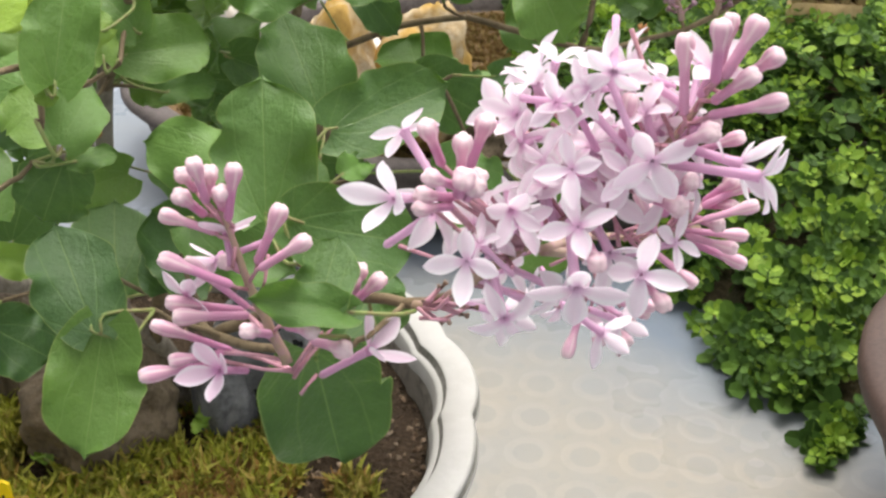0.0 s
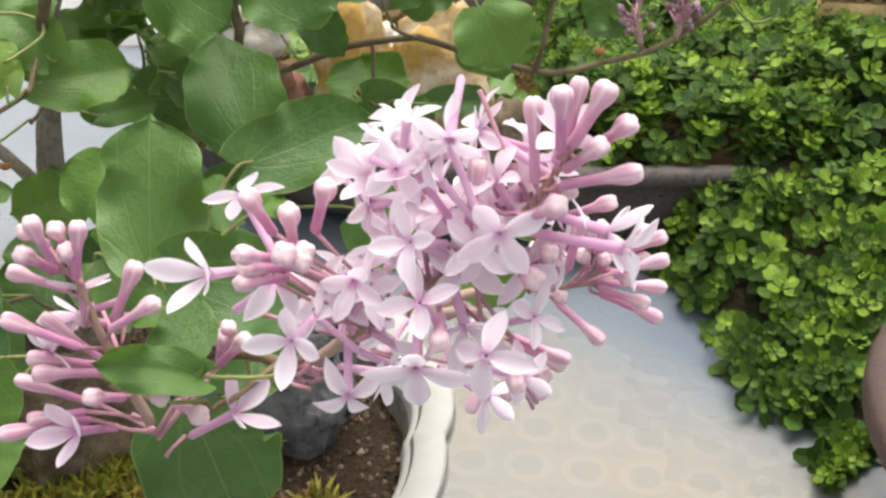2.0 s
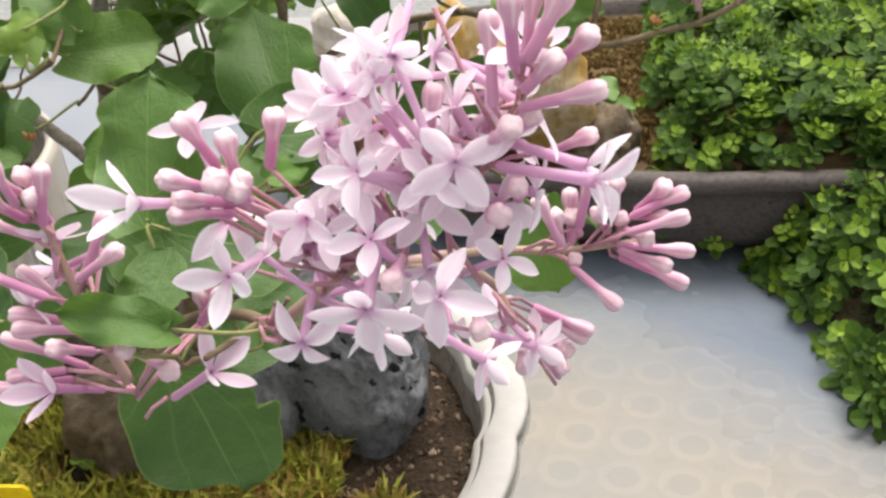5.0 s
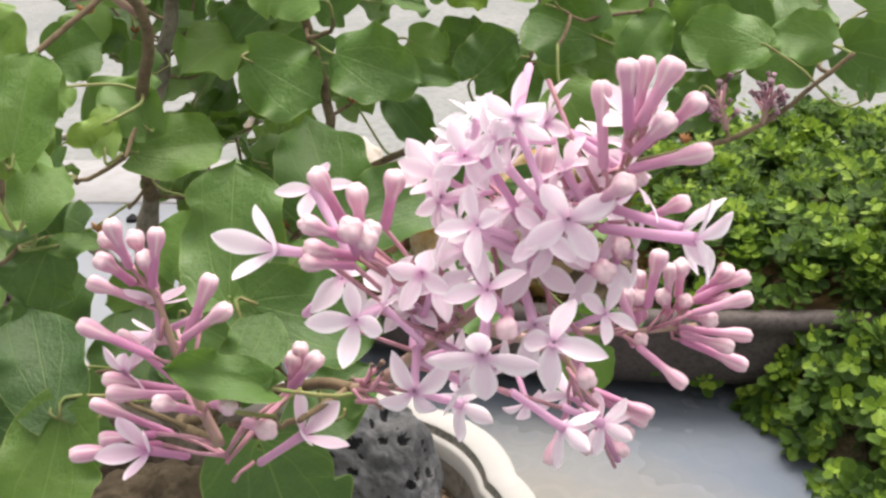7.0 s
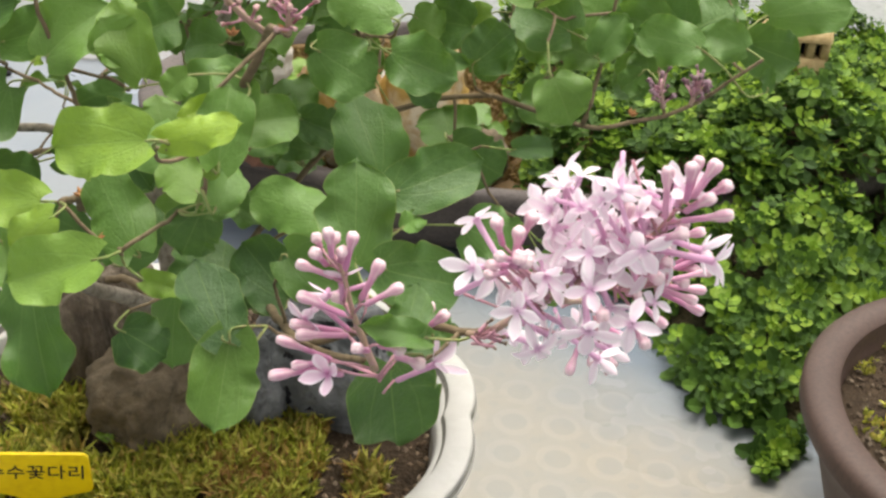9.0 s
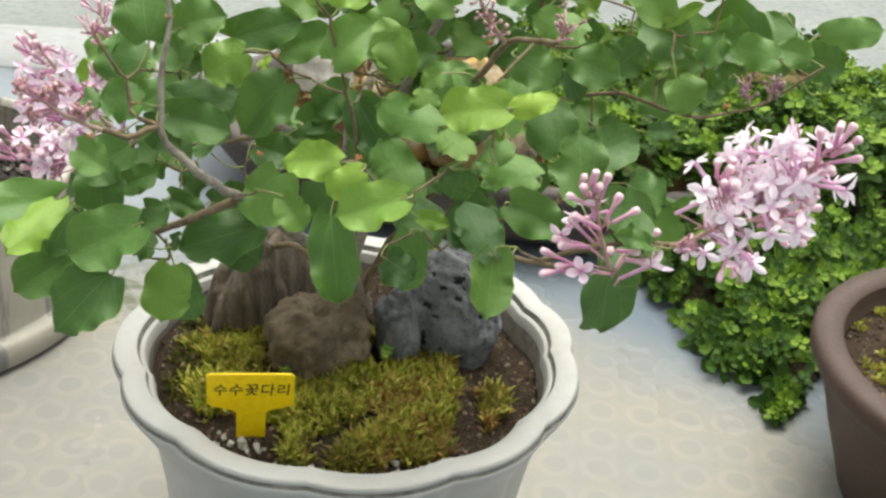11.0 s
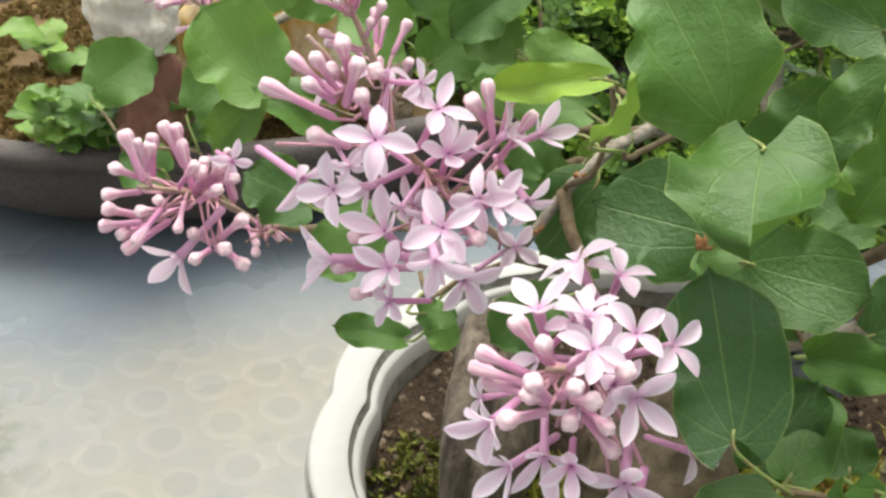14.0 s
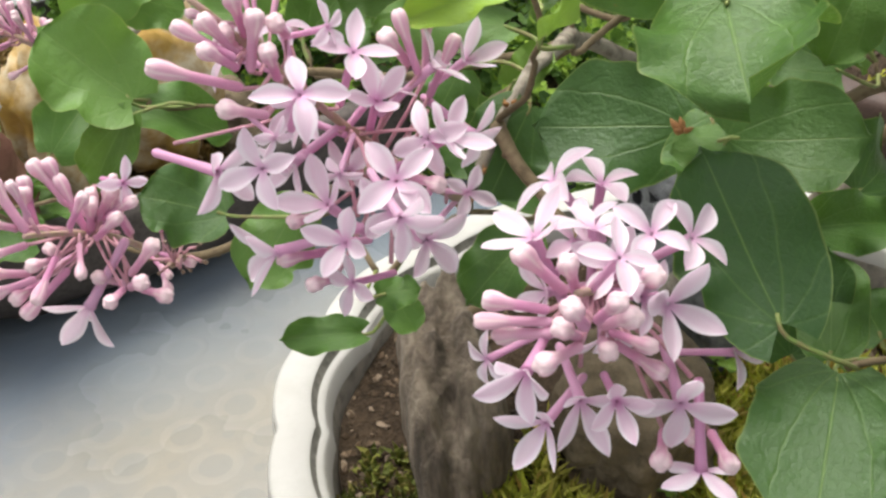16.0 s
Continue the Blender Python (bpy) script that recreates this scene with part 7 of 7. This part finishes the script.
bloom("L", (-0.3208, 0.4050, 0.3796), (-0.02, -1.00, 0.07), (-0.35, 0.08, 0.93), 0.0096, 0.37)
bloom("L", (-0.3501, 0.4159, 0.4063), (-0.86, -0.28, 0.43), (0.24, 0.51, 0.82), 0.0088, 0.33)
bloom("L", (-0.3377, 0.4144, 0.3932), (-0.50, 0.08, 0.86), (0.72, 0.60, 0.36), 0.0095, 0.43)
bloom("L", (-0.3388, 0.4093, 0.3771), (-0.89, 0.05, 0.45), (0.45, -0.04, 0.89), 0.0072, 0.11)
bloom("L", (-0.3211, 0.4146, 0.4090), (-0.38, -0.59, 0.72), (0.13, 0.73, 0.67), 0.0090, 0.76)
bloom("L", (-0.3233, 0.4166, 0.4196), (-0.09, -0.51, 0.86), (0.69, 0.59, 0.42), 0.0087, 0.16)
bloom("L", (-0.3259, 0.4202, 0.4248), (0.07, -1.00, 0.07), (-0.19, 0.05, 0.98), 0.0063, 0.10)
bloom("L", (-0.3232, 0.3991, 0.4053), (-0.88, -0.39, 0.27), (0.02, 0.53, 0.85), 0.0081, -0.04)
bloom("L", (-0.3053, 0.4038, 0.3975), (-0.30, -0.88, -0.37), (0.10, -0.42, 0.90), 0.0089, 0.15)
bloom("L", (-0.3194, 0.3972, 0.4048), (0.22, -0.73, 0.65), (0.77, 0.54, 0.34), 0.0090, 0.23)
bloom("L", (-0.3333, 0.4002, 0.3941), (-0.93, -0.13, 0.33), (0.35, -0.54, 0.76), 0.0085, 0.34)
bloom("L", (-0.3482, 0.4340, 0.3998), (0.44, -0.88, 0.16), (0.51, 0.40, 0.76), 0.0096, 0.34)
bloom("L", (-0.3472, 0.4143, 0.4118), (0.22, -0.95, -0.22), (0.18, -0.18, 0.97), 0.0050, -0.11)
bloom("L", (-0.2935, 0.4155, 0.4073), (-0.21, -0.84, 0.50), (0.93, -0.33, -0.15), 0.0084, 0.87)
bloom("L", (-0.3488, 0.4186, 0.3865), (-0.82, 0.56, 0.10), (-0.31, -0.58, 0.75), 0.0100, 0.62)
bloom("L", (-0.3333, 0.4146, 0.3980), (-0.84, -0.36, -0.41), (-0.41, -0.09, 0.91), 0.0059, 0.04)
closed("L", (-0.3453, 0.4238, 0.4189), (-0.3584, 0.4338, 0.4260))
closed("L", (-0.3465, 0.4225, 0.4235), (-0.3548, 0.4204, 0.4309))
closed("L", (-0.3473, 0.4212, 0.4260), (-0.3545, 0.4284, 0.4337))
closed("L", (-0.3449, 0.4242, 0.4250), (-0.3505, 0.4247, 0.4346))
closed("L", (-0.3392, 0.4302, 0.4237), (-0.3470, 0.4248, 0.4306))
closed("L", (-0.3438, 0.4224, 0.4221), (-0.3418, 0.4203, 0.4336))
closed("L", (-0.3408, 0.4260, 0.4272), (-0.3446, 0.4232, 0.4374))
closed("L", (-0.3383, 0.4220, 0.4184), (-0.3434, 0.4169, 0.4276))
closed("L", (-0.3445, 0.4189, 0.4141), (-0.3546, 0.4187, 0.4197))
closed("L", (-0.3336, 0.4234, 0.3859), (-0.3437, 0.4190, 0.3908))
closed("L", (-0.3378, 0.4171, 0.3814), (-0.3491, 0.4180, 0.3851))
closed("L", (-0.3368, 0.4171, 0.3742), (-0.3466, 0.4127, 0.3797))
closed("L", (-0.3210, 0.4073, 0.3938), (-0.3243, 0.3954, 0.3968))
closed("L", (-0.3087, 0.4146, 0.4099), (-0.3084, 0.4191, 0.4231))
closed("L", (-0.3069, 0.4190, 0.4107), (-0.3139, 0.4179, 0.4201))
closed("L", (-0.3043, 0.4172, 0.4072), (-0.3002, 0.4186, 0.4215))
closed("L", (-0.3047, 0.4165, 0.4028), (-0.2975, 0.4134, 0.4150))
closed("L", (-0.3301, 0.4279, 0.4233), (-0.3376, 0.4212, 0.4299))
bloom("L", (-0.3140, 0.4210, 0.4080), (0.72, -0.33, 0.61), (-0.63, -0.69, 0.36), 0.0085, 0.20)
bloom("L", (-0.3380, 0.3930, 0.3970), (-0.36, -0.90, -0.26), (-0.92, 0.30, 0.24), 0.0085, 0.20)
bloom("L", (-0.3060, 0.4130, 0.4110), (0.64, -0.53, 0.55), (-0.76, -0.53, 0.37), 0.0085, 0.20)
inner_blooms("L", 10)
panicle("M", AXIS_M, FULL, 6)
bloom("M", (-0.3180, 0.3520, 0.3973), (-0.43, -0.31, 0.85), (0.88, 0.07, 0.47), 0.0078, 0.21)
bloom("M", (-0.3103, 0.3487, 0.3936), (0.01, -0.77, 0.63), (0.91, 0.27, 0.31), 0.0087, 0.24)
bloom("M", (-0.3007, 0.3751, 0.3922), (0.12, -0.24, 0.96), (0.39, 0.90, 0.18), 0.0088, 0.36)
bloom("M", (-0.3100, 0.3796, 0.3960), (-0.42, 0.38, 0.83), (0.61, 0.79, -0.05), 0.0094, 0.09)
bloom("M", (-0.3221, 0.3612, 0.3972), (0.18, 0.06, 0.98), (0.27, 0.96, -0.10), 0.0085, 0.33)
bloom("M", (-0.3222, 0.3656, 0.3931), (0.31, -0.45, 0.84), (0.11, 0.89, 0.44), 0.0071, -0.16)
bloom("M", (-0.3291, 0.3691, 0.3965), (-0.09, 0.25, 0.97), (0.22, 0.95, -0.22), 0.0105, 0.22)
bloom("M", (-0.3243, 0.3557, 0.3924), (-0.76, -0.16, 0.63), (0.64, -0.02, 0.76), 0.0088, 0.47)
bloom("M", (-0.3205, 0.3469, 0.3859), (-0.47, -0.87, 0.16), (0.51, -0.12, 0.85), 0.0100, 0.42)
bloom("M", (-0.3262, 0.3406, 0.3707), (-0.72, -0.68, 0.11), (0.35, -0.23, 0.91), 0.0098, 0.10)
bloom("M", (-0.3051, 0.3424, 0.3682), (0.07, -0.91, 0.42), (0.66, 0.36, 0.66), 0.0069, 0.36)
bloom("M", (-0.3491, 0.3553, 0.3857), (-0.87, -0.46, 0.19), (-0.05, 0.45, 0.89), 0.0083, 0.69)
bloom("M", (-0.3330, 0.3571, 0.3679), (-0.67, -0.72, 0.17), (0.65, -0.45, 0.61), 0.0090, 0.58)
bloom("M", (-0.3392, 0.3605, 0.3654), (-0.96, -0.24, 0.17), (0.26, -0.39, 0.88), 0.0085, 0.44)
bloom("M", (-0.3333, 0.3791, 0.3679), (-0.98, 0.20, 0.09), (0.10, 0.01, 0.99), 0.0068, 0.10)
bloom("M", (-0.3328, 0.3493, 0.3715), (-0.69, -0.56, 0.46), (0.23, 0.43, 0.87), 0.0077, 1.01)
bloom("M", (-0.3268, 0.3359, 0.3585), (-0.41, -0.12, -0.90), (-0.20, -0.96, 0.22), 0.0092, 0.06)
closed("M", (-0.3383, 0.3588, 0.3902), (-0.3454, 0.3673, 0.3932))
closed("M", (-0.3388, 0.3578, 0.3885), (-0.3429, 0.3720, 0.3854))
closed("M", (-0.3396, 0.3571, 0.3869), (-0.3401, 0.3699, 0.3817))
closed("M", (-0.3374, 0.3533, 0.3863), (-0.3465, 0.3501, 0.3952))
closed("M", (-0.3437, 0.3471, 0.3947), (-0.3516, 0.3437, 0.4046))
closed("M", (-0.3403, 0.3474, 0.3938), (-0.3439, 0.3399, 0.4029))
closed("M", (-0.3319, 0.3527, 0.3859), (-0.3347, 0.3435, 0.3930))
closed("M", (-0.3263, 0.3551, 0.3802), (-0.3286, 0.3441, 0.3826))
closed("M", (-0.3263, 0.3544, 0.3780), (-0.3269, 0.3430, 0.3762))
closed("M", (-0.3394, 0.3517, 0.3865), (-0.3517, 0.3504, 0.3904))
closed("M", (-0.3336, 0.3589, 0.3912), (-0.3401, 0.3636, 0.4016))
closed("M", (-0.3389, 0.3524, 0.3967), (-0.3453, 0.3489, 0.4075))
closed("M", (-0.3215, 0.3545, 0.3854), (-0.3240, 0.3467, 0.3944))
closed("M", (-0.3278, 0.3559, 0.3788), (-0.3359, 0.3484, 0.3842))
closed("M", (-0.3218, 0.3469, 0.3584), (-0.3320, 0.3409, 0.3605))
closed("M", (-0.3169, 0.3457, 0.3572), (-0.3248, 0.3383, 0.3624))
closed("M", (-0.3159, 0.3407, 0.3573), (-0.3228, 0.3319, 0.3577))
inner_blooms("M", 5)
panicle("T", AXIS_T, CLOSED, 7)
stud_buds("T", 14, PINK_BUDS, 0.0135, (0.3, 0.9))
bloom("T", (-0.3598, 0.4844, 0.3540), (-0.46, 0.37, -0.81), (-0.49, 0.66, 0.58), 0.0114, 0.52)
bloom("T", (-0.3468, 0.4762, 0.3843), (0.02, -1.00, -0.03), (0.14, -0.03, 0.99), 0.0065, 0.07)
closed("T", (-0.3668, 0.4891, 0.3770), (-0.3689, 0.4953, 0.3901))
closed("T", (-0.3624, 0.4982, 0.3722), (-0.3612, 0.4964, 0.3844))
closed("T", (-0.3620, 0.4950, 0.3736), (-0.3601, 0.4979, 0.3860))
closed("T", (-0.3541, 0.4915, 0.3771), (-0.3573, 0.4980, 0.3889))
closed("T", (-0.3535, 0.4913, 0.3774), (-0.3544, 0.4960, 0.3886))
closed("T", (-0.3531, 0.4880, 0.3696), (-0.3538, 0.4940, 0.3847))
closed("T", (-0.3523, 0.4876, 0.3709), (-0.3536, 0.4809, 0.3817))
closed("T", (-0.3495, 0.4890, 0.3704), (-0.3508, 0.4853, 0.3820))
closed("T", (-0.3507, 0.4858, 0.3734), (-0.3488, 0.4777, 0.3839))
closed("T", (-0.3504, 0.4840, 0.3739), (-0.3469, 0.4725, 0.3813))
closed("T", (-0.3540, 0.4827, 0.3708), (-0.3521, 0.4721, 0.3797))
closed("T", (-0.3509, 0.4770, 0.3611), (-0.3468, 0.4686, 0.3712))
closed("T", (-0.3492, 0.4837, 0.3550), (-0.3575, 0.4823, 0.3623))
closed("T", (-0.3522, 0.4763, 0.3585), (-0.3545, 0.4649, 0.3655))
closed("T", (-0.3484, 0.4783, 0.3552), (-0.3492, 0.4648, 0.3585))
closed("T", (-0.3553, 0.4736, 0.3607), (-0.3637, 0.4658, 0.3641))
closed("T", (-0.3675, 0.4918, 0.3773), (-0.3753, 0.4882, 0.3839))
closed("T", (-0.3670, 0.4907, 0.3731), (-0.3776, 0.4917, 0.3744))
closed("T", (-0.3591, 0.4921, 0.3657), (-0.3650, 0.4848, 0.3732))
closed("T", (-0.3619, 0.4874, 0.3680), (-0.3714, 0.4833, 0.3719))
closed("T", (-0.3675, 0.4933, 0.3644), (-0.3769, 0.4942, 0.3690))
closed("T", (-0.3684, 0.4884, 0.3652), (-0.3791, 0.4923, 0.3647))
closed("T", (-0.3656, 0.4928, 0.3612), (-0.3754, 0.4882, 0.3629))
closed("T", (-0.3612, 0.4861, 0.3650), (-0.3751, 0.4866, 0.3586))
for axis, count, meshes, size, label in (
    ([(-0.300, 0.470, 0.392), (-0.308, 0.474, 0.412), (-0.318, 0.480, 0.436)], 26, PINK_BUDS, 0.0110, CLOSED),
    ([(-0.285, 0.600, 0.365), (-0.308, 0.615, 0.385), (-0.336, 0.632, 0.412)], 44, PINK_BUDS, 0.0125, CLOSED),
    ([(-0.079, 0.302, 0.486), (-0.092, 0.285, 0.505), (-0.103, 0.268, 0.528)], 34, RED_BUDS, 0.0045, "immature reddish-brown flower bud cluster"),
    ([(-0.064, 0.240, 0.508), (-0.063, 0.236, 0.518)], 12, RED_BUDS, 0.0042, "small immature reddish flower bud cluster"),
    ([(0.098, 0.397, 0.430), (0.101, 0.398, 0.440)], 22, DARK_BUDS, 0.0040, "small dark purple unopened bud cluster"),
    ([(0.086, 0.397, 0.428), (0.083, 0.399, 0.438)], 16, DARK_BUDS, 0.0040, "small dark purple unopened bud cluster"),
    ([(-0.277, 0.300, 0.474), (-0.280, 0.299, 0.483)], 13, RED_BUDS, 0.0022, "small immature reddish flower bud cluster"),
    *((dry, 13, DRY_BUDS, 0.0026, "withered brown remnants of last year's flowers") for dry in DRIED),
):
    panicle("small", axis, label, count)
    stud_buds("small", count, meshes, size)
bunch_rnd = random.Random(6)
panicle("young", [(-0.273, 0.274, 0.440), (-0.284, 0.271, 0.446), (-0.294, 0.268, 0.453), (-0.301, 0.265, 0.460)], "immature reddish-pink flower bud cluster", 10)
for c in ((-0.302, 0.266, 0.449), (-0.306, 0.261, 0.466), (-0.293, 0.269, 0.461), (-0.281, 0.272, 0.451), (-0.299, 0.272, 0.457)):
    for _ in range(20):
        d = Vector((bunch_rnd.gauss(0, 1), bunch_rnd.gauss(0, 1), bunch_rnd.gauss(0, 1))).normalized()
        tip = Vector(c) + bunch_rnd.uniform(0.0025, 0.0058) * d
        closed("young", tip - d * 0.0046, tip, RED_BUDS, 0.0046)
build_twigs()


def build_scales():
    """Rust-brown bud scales where the year's shoots begin."""
    rnd = random.Random(3)
    bm = bmesh.new()
    tube_mesh(bm, [(0, 0, 0), (0, 0.0002, 0.0015), (0, 0.0006, 0.0030), (0, 0.0012, 0.0044)], [0.0006, 0.0011, 0.0008, 0.0001], 6)
    first = part("bud_scale", bm, SCALE)
    made = 0
    for p in ((-0.277, 0.268, 0.438), (-0.089, 0.290, 0.489), (-0.064, 0.238, 0.509), (0.072, 0.396, 0.424), (-0.262, 0.300, 0.444), (-0.200, 0.300, 0.420), (-0.150, 0.300, 0.420), (-0.290, 0.424, 0.367), (-0.100, 0.300, 0.425), (-0.285, 0.367, 0.399), *(tuple(rnd.choice(NODES)) for _ in range(26))):
        for k in range(7):
            a = rnd.uniform(0, 6.283)
            d = Vector((math.cos(a), math.sin(a), rnd.uniform(0.2, 0.9))).normalized()
            ob = first if made == 0 else new("bud_scale", first.data)
            under(ob, lilac)
            m = d.to_track_quat("Z", "Y").to_matrix().to_4x4()
            m.translation = Vector(p)
            ob.matrix_basis = m @ Matrix.Scale(rnd.uniform(0.5, 0.85), 4)
            made += 1


build_scales()


def sprig(place, height, count, size, age, label, seed):
    """A small wild seedling: a thin stem with pairs of rounded leaves."""
    rnd = random.Random(seed)
    plant = thing("wild_sprig", place, label, "seedling")
    lean = Vector((rnd.uniform(-0.4, 0.4), rnd.uniform(-0.5, 0.1), 1.0))
    line = smooth_line([(0, 0, -0.004), lean * height * 0.5 + Vector((0.003, 0, 0)), lean * height], 4, 0.001, seed)
    bm = bmesh.new()
    tube_mesh(bm, line, [0.0011 - 0.0005 * i / len(line) for i in range(len(line))], 6)
    part("stem", bm, STALK, plant)
    for k in range(count):
        foot = line[min(len(line) - 1, 1 + int((k + 1) / count * (len(line) - 1)))]
        a = 2.4 * k + rnd.uniform(-0.4, 0.4)
        d = Vector((math.cos(a), math.sin(a), rnd.uniform(0.1, 0.6))).normalized()
        n = (Vector((0, -0.4, 1)) - Vector((0, -0.4, 1)).dot(d) * d).normalized()
        x = d.cross(n).normalized()
        m = Matrix((x, d, x.cross(d))).transposed().to_4x4()
        m.translation = foot
        s = size * rnd.uniform(0.7, 1.15)
        ob = new("leaf", rnd.choice(BLADES))
        ob.parent = plant
        ob.matrix_basis = m @ Matrix.Diagonal((0.8 * s, s, 0.8 * s, 1))
        ob.color = (max(0.0, age + rnd.uniform(-0.1, 0.1)), max(0.0, -2 * age), 0, 1)


WILD = "small green wild seedling growing in the tray"
for k, (x, y, h, n, size, age) in enumerate(((-0.190, 1.240, 0.035, 5, 0.036, 0.25), (-0.150, 1.120, 0.045, 6, 0.030, 0.05), (-0.090, 1.070, 0.050, 7, 0.032, -0.05),
                                             (-0.030, 1.060, 0.055, 7, 0.034, 0.0), (-0.215, 1.135, 0.025, 5, 0.022, 0.1), (0.055, 1.050, 0.060, 7, 0.032, 0.05), (-0.218, 1.055, 0.045, 7, 0.028, -0.15), (-0.148, 1.012, 0.055, 8, 0.030, -0.1), (-0.240, 1.105, 0.030, 6, 0.024, 0.2), (-0.222, 1.078, 0.050, 8, 0.030, 0.1), (-0.190, 1.052, 0.065, 9, 0.030, -0.1), (-0.205, 1.030, 0.060, 8, 0.028, 0.0), (-0.245, 1.060, 0.040, 7, 0.026, 0.15), (-0.160, 1.062, 0.070, 9, 0.032, -0.15))):
    sprig((x, y, tray_level(x - TRAY.x, y - TRAY.y)), h, n, size, age, WILD, 40 + k)
sprig((-0.121, 0.458, 0.187), 0.018, 4, 0.013, 0.35, "tiny bright green seedling in the moss", 50)
sprig((-0.190, 0.430, 0.186), 0.016, 3, 0.010, 0.3, "tiny bright green seedling in the moss", 51)
